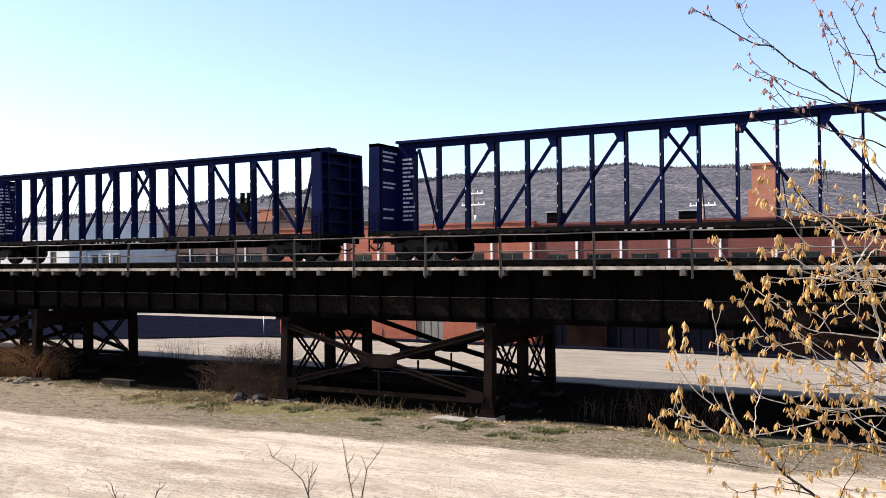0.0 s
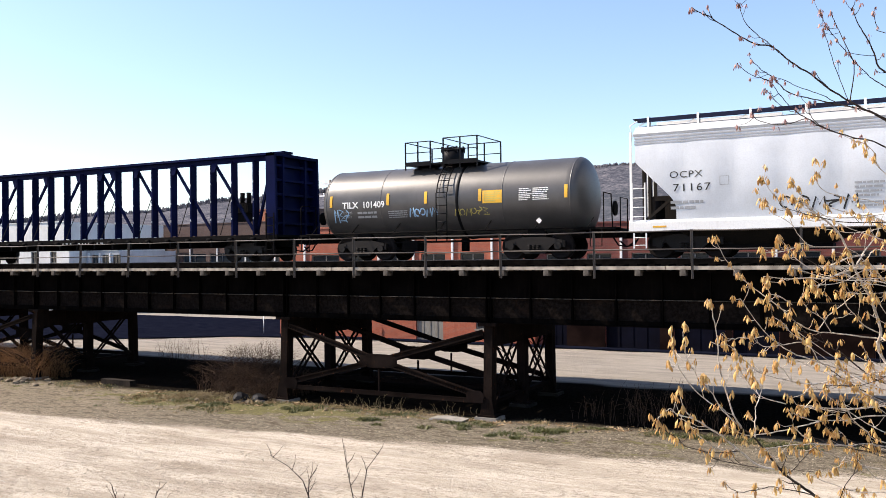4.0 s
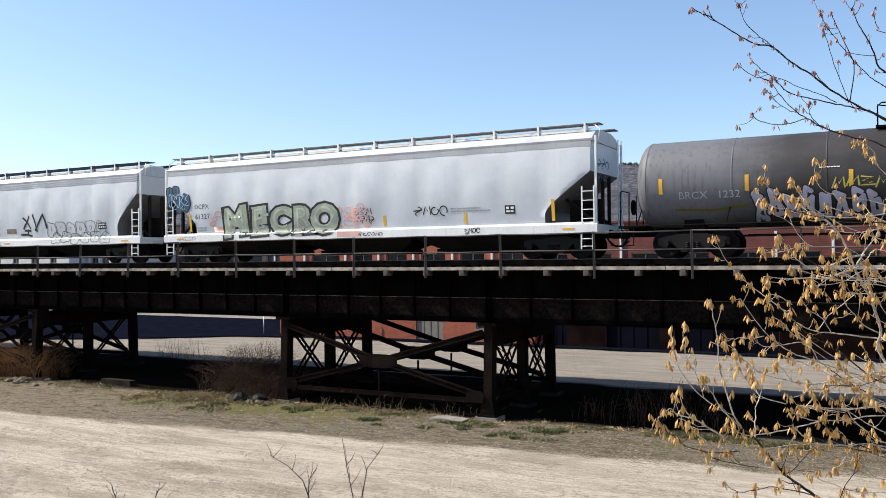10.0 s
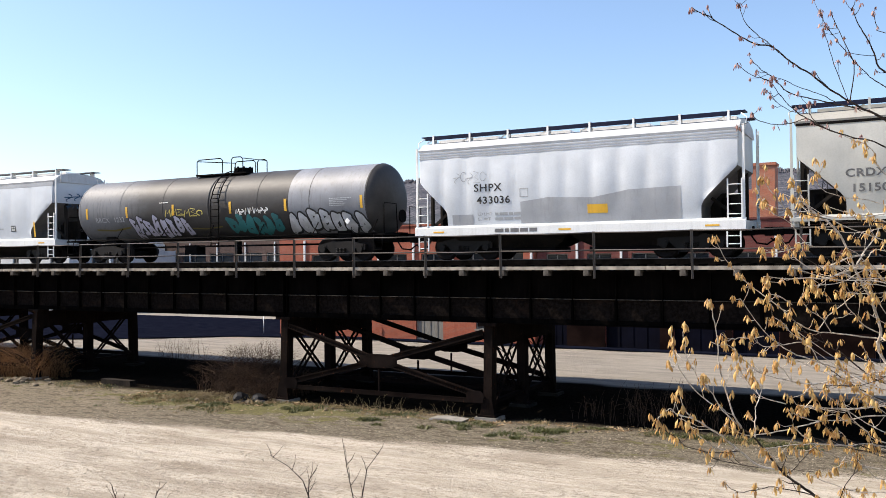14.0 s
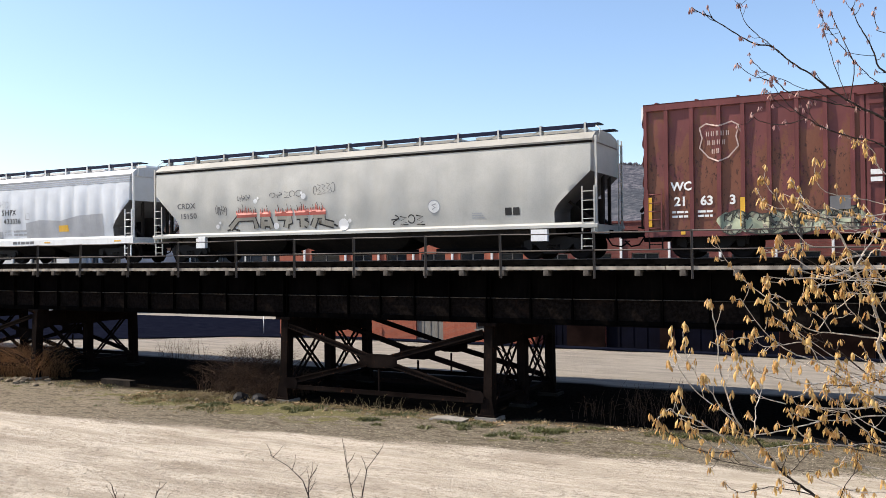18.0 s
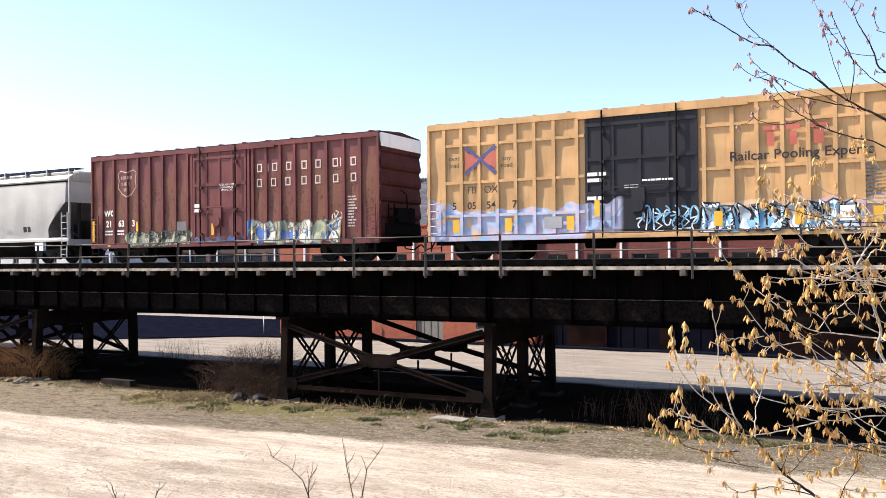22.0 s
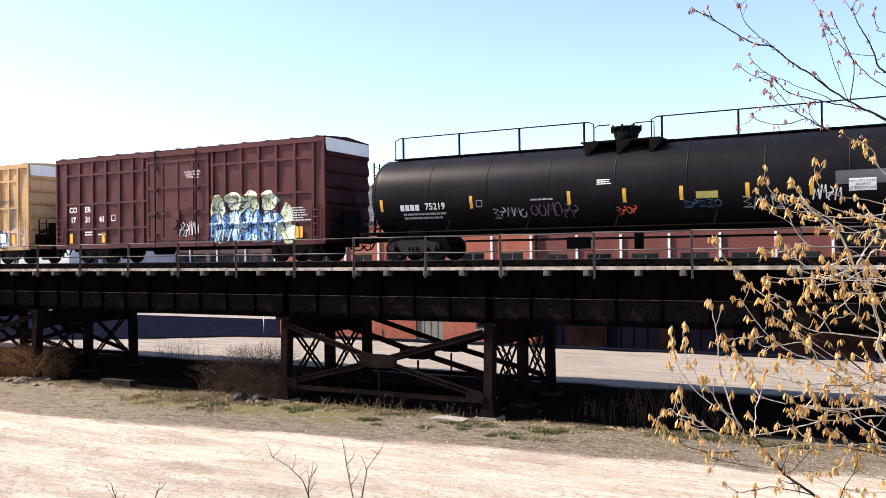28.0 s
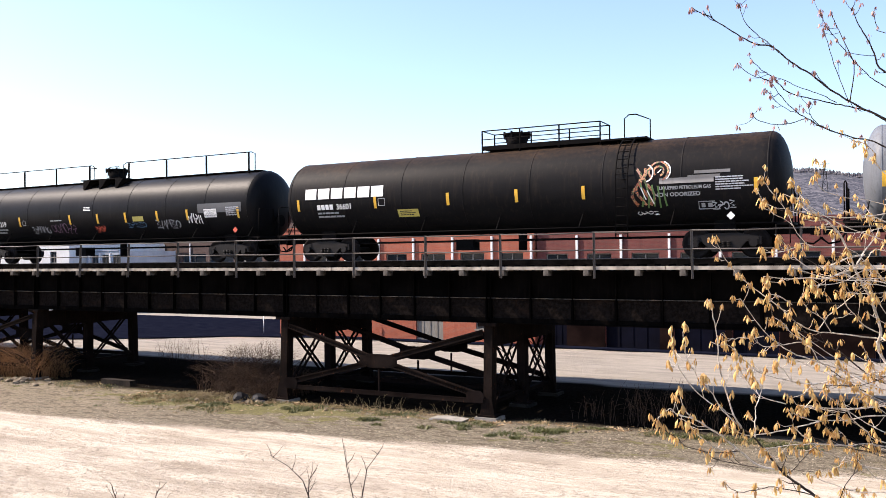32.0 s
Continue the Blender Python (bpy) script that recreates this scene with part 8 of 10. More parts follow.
    trucks(root, (-half + 2.1, half - 2.1))
    couplers(root, half)


centerbeam(-43.12, -20.02, "dark navy centre-beam lumber flatcar, unloaded")
centerbeam(-17.91, 5.19, "navy blue centre-beam lumber flatcar, unloaded, with stencilled bulkheads")
tank_first()
hopper_first()
hopper_second()
tank_second()
hopper_short()
hopper_fourth()
boxcar_red()
boxcar_yellow()
boxcar_brown()
tank_third()
tank_fourth()
tank_last()


# ---- beyond the street: brick works, sheds, poles, hills ----
def brick_material(name, c1, c2, mortar, stain=0.35):
    n = Nodes(name)
    b = n.node("ShaderNodeTexBrick")
    v = n.node("ShaderNodeCombineXYZ")
    x, y, z = n.axes()
    n.plug(n.math("ADD", x, y), v.inputs[0])
    n.plug(z, v.inputs[1])
    n.plug(v.outputs[0], b.inputs[0])
    b.inputs["Color1"].default_value, b.inputs["Color2"].default_value, b.inputs["Mortar"].default_value = rgb(c1), rgb(c2), rgb(mortar)
    b.inputs["Scale"].default_value, b.inputs["Mortar Size"].default_value = 1.0, 0.008
    b.inputs["Brick Width"].default_value, b.inputs["Row Height"].default_value = 0.22, 0.075
    dirt = n.noise(n.scaled(0.5, 0.5, 0.5), 1.4, 5, 0.6)
    run = n.noise(n.scaled(3, 3, 0.25), 1.0, 4)
    col = n.mix(n.math("MULTIPLY", n.step(dirt, 0.42, 0.7), stain), b.outputs[0], dark(c1, 0.4))
    col = n.mix(n.math("MULTIPLY", n.step(run, 0.55, 0.75), stain), col, dark(c2, 0.5))
    n.bump(b.outputs["Fac"], 0.3, -0.01)
    return n.done(col, 0.85)


BRICK_ORANGE = brick_material("painted_red_brick", (0.40, 0.095, 0.045), (0.32, 0.075, 0.04), (0.29, 0.13, 0.09))
BRICK_DARK = brick_material("dark_red_brick", (0.17, 0.038, 0.028), (0.13, 0.030, 0.025), (0.14, 0.062, 0.05))
BRICK_BROWN = brick_material("brown_brick", (0.10, 0.055, 0.042), (0.075, 0.042, 0.035), (0.10, 0.07, 0.06))
BRICK_CHIMNEY = brick_material("chimney_brick", (0.50, 0.17, 0.09), (0.42, 0.13, 0.07), (0.40, 0.22, 0.15))
WALL_WHITE = paint("whitewashed_wall", (0.72, 0.71, 0.68), 0.8, 0, 0.06, 0.25, (0.4, 0.38, 0.34))
WALL_PALE = paint("pale_siding", (0.42, 0.44, 0.47), 0.7, 0, 0.1, 0.2)
ROOF_DARK = rough_stuff("tar_roof", (0.045, 0.042, 0.04), (0.09, 0.085, 0.08), 0.8, 0.9, 0.3)
DOOR_GREY = paint("grey_steel_door", (0.20, 0.19, 0.17), 0.6, 0, 0.15, 0.3)
GALV = paint("galvanised_sheet", (0.42, 0.43, 0.44), 0.5, 0.4, 0.15, 0.3)
POLE_WOOD = rough_stuff("pole_wood", (0.13, 0.105, 0.085), (0.24, 0.20, 0.17), 5.0, 0.9, 0.4)
GLASS_DARK = Nodes("dark_window_glass").done((0.02, 0.025, 0.03), 0.12)


def works(name, label, x0, x1, y, depth, top, mat, strips, windows, doors, door_mat=None):
    """A two-storey works with openings through its front wall."""
    door_mat = door_mat or DOOR_GREY
    root = thing(name, label, "building", at=pose(0, 0, 0))
    openings = sorted(windows + doors)
    cuts = sorted({x0, x1, *[o[0] for o in openings], *[o[1] for o in openings]})
    m = M()
    for a, b in zip(cuts, cuts[1:]):
        here = sorted((o[2], o[3]) for o in openings if o[0] <= a + 1e-6 and o[1] >= b - 1e-6)
        z = 0.0
        for lo, hi in here:
            if lo > z:
                m.box(a, b, y, y + 0.35, z, lo)
            z = hi
        m.box(a, b, y, y + 0.35, z, top)
    m.box(x0, x0 + 0.35, y + 0.35, y + depth, 0, top).box(x1 - 0.35, x1, y + 0.35, y + depth, 0, top).box(x0 + 0.35, x1 - 0.35, y + depth - 0.35, y + depth, 0, top)
    wall = part("wall", m, mat, root)
    bm = bmesh.new()
    bm.from_mesh(wall.data)
    bmesh.ops.remove_doubles(bm, verts=bm.verts, dist=0.0005)
    bm.to_mesh(wall.data)
    bm.free()
    part("roof", M().box(x0 + 0.35, x1 - 0.35, y + 0.35, y + depth - 0.35, top - 0.55, top - 0.35), ROOF_DARK, root)
    part("coping", M().box(x0 - 0.06, x1 + 0.06, y - 0.06, y + 0.41, top, top + 0.10), mat, root)
    for a, b, lo, hi in windows:
        w = part("window", M().box(a, b, y + 0.16, y + 0.18, lo, hi), GLASS_DARK, root)
        f = M()
        f.box(a, b, y + 0.10, y + 0.16, lo, lo + 0.06).box(a, b, y + 0.10, y + 0.16, hi - 0.06, hi)
        for i in range(3):
            x = a + 0.03 + (b - a - 0.06) * i / 2
            f.box(x - 0.03, x + 0.03, y + 0.10, y + 0.16, lo, hi)
        part("window_frame", f, DOOR_GREY, w)
        part("sill", M().box(a - 0.08, b + 0.08, y - 0.06, y + 0.1, lo - 0.10, lo), CONCRETE, w)
    for a, b, lo, hi in doors:
        d = part("loading_door", M().box(a, b, y + 0.14, y + 0.20, lo, hi), door_mat, root)
        for i in range(1, 4):
            x = a + (b - a) * i / 4
            part("door_batten", M().box(x - 0.03, x + 0.03, y + 0.11, y + 0.14, lo, hi), door_mat, d)
    for x, lo, hi in strips:
        part("white_downpipe", M().box(x - 0.065, x + 0.065, y - 0.12, y, lo, hi), WHITE_PAINT, root, "white painted downpipe")
    return root


def vent_box(x, y, z, w, h):
    root = thing("roof_vent", "dark louvred metal vent on the flat roof", "roof vent", "roof vents", pose(x, y, z))
    part("housing", M().box(-w / 2, w / 2, -w / 2, w / 2, 0, h), UNDER, root)
    part("cap", M().box(-w / 2 - 0.08, w / 2 + 0.08, -w / 2 - 0.08, w / 2 + 0.08, h, h + 0.08), GALV, root)
    for i in range(4):
        part("louvre", M().box(-w / 2 + 0.05, w / 2 - 0.05, -w / 2 - 0.05, -w / 2, 0.15 + i * h * 0.2, 0.22 + i * h * 0.2), UNDER, root)


def utility_pole(x, y, h, arms):
    root = thing("utility_pole", "weathered wooden utility pole with crossarms", "utility pole", "utility poles", pose(x, y, 0))
    part("pole", M().cyl((0, 0, -0.2), (0, 0, h), 0.17, 10, 0.11), POLE_WOOD, root)
    for z, w in arms:
        arm = part("crossarm", M().box(-w, w, -0.14, -0.04, z - 0.07, z + 0.07), WHITE_PAINT, root)
        for k in (-0.9, -0.45, 0.45, 0.9):
            part("insulator", M().cyl((k * w, -0.09, z + 0.07), (k * w, -0.09, z + 0.26), 0.05, 8), WHITE_PAINT, arm)
    part("transformer", M().cyl((0.28, 0, h - 3.4), (0.28, 0, h - 2.5), 0.22, 12), GALV, root)


def build_beyond():
    ox = [-37.0, -33.5, -30.8, -28.1, -25.2, -22.4, -19.75]
    dx = [-16.9, -14.2, -11.4, -8.6, -5.7, -2.9, -0.1, 2.7, 5.5]
    win_o = [(a + 0.55, b - 0.55, 3.5, 5.72) for a, b in zip(ox, ox[1:])]
    win_o2 = [(-36.3, -35.0, 0.9, 2.7), (-23.6, -22.2, 0.9, 2.7)]
    works("brick_works", "two-storey painted red brick works with white downpipes", -39.3, -19.6, 48.5, 14, 7.55, BRICK_ORANGE,
          [(x, 2.9, 6.75) for x in ox], win_o + win_o2, [(-28.0, -25.95, 0.0, 2.75)])
    win_d = [(a + 0.6, b - 0.6, 3.5, 5.6) for a, b in zip([-19.5] + dx, dx)]
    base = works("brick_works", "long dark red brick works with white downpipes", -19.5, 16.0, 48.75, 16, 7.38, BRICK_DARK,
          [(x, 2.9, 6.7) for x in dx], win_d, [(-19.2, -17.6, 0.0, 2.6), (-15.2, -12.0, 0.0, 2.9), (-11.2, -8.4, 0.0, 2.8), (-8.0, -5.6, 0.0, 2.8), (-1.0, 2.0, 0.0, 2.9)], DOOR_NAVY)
    # dark sheet in front of the lower wall, standing in for its shade
    shade = rough_stuff("shade_base", (0.008, 0.0048, 0.0045), (0.018, 0.0105, 0.009), 1.2, 0.9, 0.3, gloss=0.0)
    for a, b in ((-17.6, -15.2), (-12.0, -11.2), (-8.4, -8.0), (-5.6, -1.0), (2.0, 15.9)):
        part("shade_wall", M().box(a + 0.02, b - 0.02, 48.65, 48.746, 0.0, 3.0), shade, base, "dark sheet that paints shade over the lower wall")
    vent_box(-19.6, 52.5, 6.95, 0.95, 1.35)
    vent_box(-11.2, 53.0, 6.83, 1.0, 1.30)
    vent_box(-33.0, 54.0, 7.1, 0.5, 0.8)
    ch = thing("brick_chimney", "square orange brick chimney stack beyond the works", "chimney", at=pose(-7.95, 62.0, 0))
    part("chimney_shaft", M().box(-0.72, 0.78, -0.8, 0.8, 0, 11.5), BRICK_CHIMNEY, ch)
    part("buttress", M().box(-1.0, -0.72, -0.7, 0.7, 0, 9.9), BRICK_CHIMNEY, ch)
    part("cap", M().box(-0.80, 0.86, -0.88, 0.88, 11.5, 11.68), BRICK_CHIMNEY, ch)
    # long brown shed and the tower behind it
    works("brown_shed", "long dark brown brick shed with a flat roof", -92.0, -52.0, 74.0, 16, 9.6, BRICK_BROWN,
          [(-90 + 4.2 * i, 2.0, 7.4) for i in range(10)], [(-91.2 + 4.2 * i, -88.6 + 4.2 * i + 1.0, 4.4, 6.2) for i in range(9)], [])
    works("white_warehouse", "whitewashed warehouse with small square windows", -128.0, -76.5, 60.0, 13, 9.6, WALL_WHITE,
          [], [(-126 + 3.1 * i, -125.0 + 3.1 * i, 5.3, 6.5) for i in range(16)], [])
    works("pale_shopfront", "low pale shopfront with tall windows", -76.3, -71.5, 62.0, 8, 6.5, WALL_PALE,
          [(-75.8 + 1.6 * i, 0.2, 6.3) for i in range(3)], [(-75.5 + 1.6 * i, -74.5 + 1.6 * i, 3.6, 6.1) for i in range(3)], [])
    tw = thing("dust_collector_tower", "dark steel hopper tower with a railed platform and twin stacks", "industrial tower", at=pose(-70.85, 81.0, 0))
    part("bin", M().box(-0.85, 0.85, -0.85, 0.85, 9.5, 12.4), UNDER, tw)
    part("platform", M().box(-1.4, 1.4, -1.2, 1.2, 11.2, 11.3), UNDER, tw)
    for a in (-1.3, -0.65, 0, 0.65, 1.3):
        part("rail_post", M().box(a - 0.04, a + 0.04, -1.2, -1.12, 11.3, 12.2), UNDER, tw)
    part("top_rail", M().box(-1.35, 1.35, -1.2, -1.12, 12.1, 12.2), UNDER, tw)
    for a in (-0.5, 0.5):
        part("stack", M().cyl((a, 0, 12.4), (a, 0, 13.7), 0.28, 12), UNDER, tw)
    for a in (-0.8, 0.8):
        for b in (-0.8, 0.8):
            part("leg", M().box(a - 0.1, a + 0.1, b - 0.1, b + 0.1, 0, 9.5), UNDER, tw)
    works("brown_block", "square tan brick block rising above the shed", -71.4, -68.4, 84.0, 5, 11.7, BRICK_CHIMNEY, [], [], [])
    works("brown_annex", "small brown brick annex above the shed roof", -68.8, -64.0, 84.5, 6, 11.8, BRICK_BROWN, [], [], [])
    for i in range(3):
        s = thing("storage_silo", "white steel storage silo", "silo", "storage silos", pose(-80.2 + i * 1.55, 112.0, 0))
        part("barrel", M().cyl((0, 0, 0), (0, 0, 12.3), 0.62, 16), WHITE_PAINT, s)
        part("cone", M().cyl((0, 0, 12.3), (0, 0, 12.9), 0.62, 16, 0.12), WHITE_PAINT, s)
    utility_pole(-50.2, 70.0, 13.4, ((13.0, 1.25), (11.8, 1.6)))
    utility_pole(-36.6, 75.0, 12.1, ((11.7, 1.1), (10.6, 1.3)))
    utility_pole(-15.6, 80.0, 10.4, ((10.0, 1.2),))
    py = thing("pylon", "distant lattice power pylon", "pylon", at=pose(-60.0, 900.0, 60.0))
    for a in (-3, 3):
        part("leg", M().beam((a, 0, 0), (a * 0.15, 0, 34), 0.5, 0.5), UNDER, py)
    for z, w in ((22, 6), (27, 5), (32, 4)):
        part("arm", M().box(-w, w, -0.25, 0.25, z, z + 0.5), UNDER, py)
    for i in range(6):
        k = (-1) ** i
        part("brace", M().beam((k * 3 * (1 - i / 7), 0, i * 5), (-k * 3 * (1 - (i + 1) / 7), 0, (i + 1) * 5), 0.3, 0.3), UNDER, py)
    # street furniture
    for x, y in ((-40.4, 48.0), (-31.4, 48.2)):
        s = thing("bollard_post", "thin pale steel post by the street", "post", "street posts", pose(x, y, 0))
        part("post", M().cyl((0, 0, 0), (0, 0, 1.5), 0.035, 8), WHITE_PAINT, s)
        part("reflector_cap", M().cyl((0, 0, 1.5), (0, 0, 1.6), 0.045, 8), YELLOW, s)


def hill_height(az, r):
    pts = [(-90, 1.6), (-62, 1.9), (-53.8, 2.45), (-47.7, 3.15), (-36.6, 4.35), (-27.4, 5.35), (-16.2, 5.92), (-10.8, 5.65), (-4.8, 5.2), (-2.6, 4.7), (4, 3.6), (20, 2.6), (60, 2.0)]
    el = float(np.interp(az, [p[0] for p in pts], [p[1] for p in pts]))
    crest = math.tan(radians(el)) * 1400
    t = min(1.0, max(0.0, (r - 380) / 1020))
    s = t * t * (3 - 2 * t)
    s = 0.35 * t + 0.65 * s
    return crest * s + 9 * noise.noise((az * 0.22, r * 0.004, 1)) * s + 2.0


def hill_material():
    n = Nodes("hazy_bare_woods")
    big = n.noise(n.scaled(0.004, 0.004, 0.008), 1.0, 4)
    stand = n.noise(n.scaled(0.02, 0.02, 0.045), 1.0, 5, 0.7)
    tree = n.noise(n.scaled(0.22, 0.07, 0.10), 1.0, 4, 0.75)
    # Blue-grey tones: distance haze is mixed into the wood colours.
    col = n.mix(n.step(stand, 0.34, 0.66), (0.066, 0.069, 0.084), (0.125, 0.122, 0.136))
    col = n.mix(n.math("MULTIPLY", n.step(tree, 0.50, 0.58), 0.75), col, (0.036, 0.040, 0.052))
    col = n.mix(n.math("MULTIPLY", n.step(tree, 0.46, 0.38), 0.65), col, (0.20, 0.185, 0.19))
    col = n.mix(n.math("MULTIPLY", n.step(big, 0.52, 0.62), 0.45), col, (0.060, 0.068, 0.075))
    x, y, z = n.axes()
    field = n.math("MULTIPLY", n.step(z, 12.0, 7.5), n.step(n.noise(n.scaled(0.006, 0.006, 0), 1.0, 2), 0.42, 0.5))
    col = n.mix(field, col, (0.27, 0.22, 0.15))
    n.b.inputs["Specular IOR Level"].default_value = 0.0
    n.bump(n.math("ADD", tree, stand), 0.2, 2.0)
    return n.done(col, 0.95)


def build_hills():
    m = M()
    azs = [-95 + 0.8 * i for i in range(200)]
    rs = [380, 430, 500, 580, 660, 750, 850, 950, 1060, 1180, 1300, 1400, 1500, 1700]
    v = []
    for r in rs:
        for a in azs:
            z = hill_height(a, min(r, 1400)) if r > 380 else -1.0
            if r > 1400:
                z = hill_height(a, 1400) - (r - 1400) * 0.12
            v.append((r * math.sin(radians(a)), r * math.cos(radians(a)), z))
    n = len(azs)
    m.add(v, [(j * n + i, (j + 1) * n + i, (j + 1) * n + i + 1, j * n + i + 1) for j in range(len(rs) - 1) for i in range(n - 1)], True)
    single("hillside", m, hill_material(), "wooded hillside in early spring, bare, with blue-grey haze in its colour", "hill", kind="structure")
    rnd = random.Random(77)
    w, ev = M(), M()
    for k in range(5200):
        a = rnd.uniform(-64, 3)
        r = 1400 + rnd.uniform(-40, 10) if k < 4200 else rnd.uniform(1200, 1400)
        z = hill_height(a, min(1400, r)) - 1.0
        if z < 8 and rnd.random() < 0.7:
            continue
        x, y = r * math.sin(radians(a)), r * math.cos(radians(a))
        h = rnd.uniform(3, 11) if k < 4200 else rnd.uniform(2.0, 4.5)
        t = ev if rnd.random() < (0.04 if k < 3400 else 0.01 + 0.05 * (noise.noise((x * 0.006, y * 0.006, 4)) > 0.25)) else w
        for j in range(2):
            d, turn = rnd.uniform(0.16, 0.34) * (1.0 if k < 4200 else 1.7) * h, rnd.uniform(0, 1.5)
            px, py = x + rnd.gauss(0, 0.3) * h, y + rnd.gauss(0, 0.3) * h
            ring = [(px + d * rnd.uniform(0.7, 1.2) * math.cos(turn + 1.571 * q), py + d * math.sin(turn + 1.571 * q), z + h * rnd.uniform(0.3, 0.6)) for q in range(4)]
            t.add([(px, py, z - 2), *ring, (px + rnd.gauss(0, 0.1) * h, py, z + h * rnd.uniform(0.8, 1.1))], [(1, 2, 5), (2, 3, 5), (3, 4, 5), (4, 1, 5), (2, 1, 0), (3, 2, 0), (4, 3, 0), (1, 4, 0)])
    # crown colours carry the same blue haze
    single("far_woods", w, rough_stuff("hazy_bare_crowns", (0.070, 0.068, 0.080), (0.17, 0.155, 0.16), 0.06, 0.95, 0.2, gloss=0.0), "bare grey-brown trees over the hillside", "trees", kind="stuff")
    single("far_pines", ev, rough_stuff("pine_crowns", (0.055, 0.062, 0.058), (0.085, 0.092, 0.080), 0.06, 0.95, 0.2, gloss=0.0), "scattered dark pines on the ridge", "trees", kind="stuff")


build_beyond()
build_hills()


# ---- brush, grass, stones and litter ----
def blades(m, x, y, z, n, h, spread, rnd, w=0.012, droop=0.5):
    for i in range(n):
        a, l = rnd.uniform(0, 6.283), h * rnd.uniform(0.5, 1.0)
        bx, by = x + rnd.gauss(0, spread), y + rnd.gauss(0, spread)
        dx, dy = math.cos(a) * l * droop * rnd.random(), math.sin(a) * l * droop * rnd.random()
        px, py = -math.sin(a) * w, math.cos(a) * w
        m.add([(bx - px, by - py, z), (bx + px, by + py, z), (bx + dx * 0.5 + px * 0.7, by + dy * 0.5 + py * 0.7, z + l * 0.6), (bx + dx * 0.5 - px * 0.7, by + dy * 0.5 - py * 0.7, z + l * 0.6), (bx + dx, by + dy, z + l)],
              [(0, 1, 2, 3), (3, 2, 4)])


def build_grass():
    rnd = random.Random(31)
    g, s, cu, lf = M(), M(), M(), M()
    for k in range(900):
        zone = rnd.random()
        if zone < 0.40:
            x, y = rnd.uniform(-26.8, -21.5), rnd.gauss(23.9, 0.7)
        elif zone < 0.60:
            x, y = rnd.uniform(-20.5, -12.5), rnd.gauss(25.2, 0.35)
        elif zone < 0.84:
            x, y = rnd.uniform(-11, 0), rnd.gauss(25.9, 0.20)
        else:
            x, y = rnd.uniform(-37, -29), rnd.gauss(25.2, 0.6)
        if noise.noise((x * 0.9, y * 1.3, 2)) < 0.02:
            continue
        t = s if rnd.random() < 0.5 else g
        blades(t, x, y, bump_at(x, y) - 0.01, 22, rnd.uniform(0.05, 0.12), 0.15, rnd, 0.014, 1.6)
    # low dark cushions of weeds and moss
    for k in range(190):
        x = rnd.uniform(-24.5, -8.5) if k < 150 else rnd.uniform(-8.5, 1.0)
        y = rnd.uniform(23.2, 25.0) if k < 150 else rnd.gauss(25.8, 0.2)
        if noise.noise((x * 0.6, y * 1.1, 9)) < 0.0 or (y < 23.9 and rnd.random() < 0.6):
            continue
        r = rnd.uniform(0.10, 0.34)
        for q in range(5):
            blades(cu, x + rnd.gauss(0, 0.5) * r, y + rnd.gauss(0, 0.25) * r, bump_at(x, y) - 0.01, 26, rnd.uniform(0.05, 0.11), r * 0.55, rnd, 0.020, 1.9)
    # curled dead leaves and scraps
    for k in range(5200):
        zone = rnd.random()
        if zone < 0.52:
            x, y = rnd.uniform(-27.5, -20.4), rnd.gauss(24.6, 0.55)
        elif zone < 0.80:
            x, y = rnd.uniform(-20.4, -11.0), rnd.gauss(25.2, 0.40)
        else:
            x, y = rnd.uniform(-11.0, 1.0), rnd.gauss(25.8, 0.35)
        if noise.noise((x * 1.1, y * 1.9, 21)) < -0.05:
            continue
        a, w, l, z = rnd.uniform(0, 6.283), rnd.uniform(0.015, 0.040), rnd.uniform(0.04, 0.13), bump_at(x, y) + 0.01
        c, d, lift = math.cos(a), math.sin(a), rnd.uniform(0.0, 0.07)
        lf.add([(x - d * w, y + c * w, z), (x + d * w, y - c * w, z + rnd.uniform(0, 0.03)), (x + c * l, y + d * l, z + lift)], [(0, 1, 2)])
    single("grass_tufts", g, GRASS, "short green grass tufts on the gravel verge", "grass", kind="stuff")
    single("dry_grass", s, STRAW, "dry straw-coloured grass on the verge", "grass", kind="stuff")
    single("weed_cushions", cu, GRASS, "low dark green weeds dotted over the gravel verge", "weeds", kind="stuff")
    single("leaf_litter", lf, rough_stuff("dead_leaf", (0.10, 0.055, 0.028), (0.42, 0.31, 0.19), 2.5, 0.9, 0.2, gloss=0.0), "dead leaves and straw scraps on the verge", "leaf litter", kind="stuff")


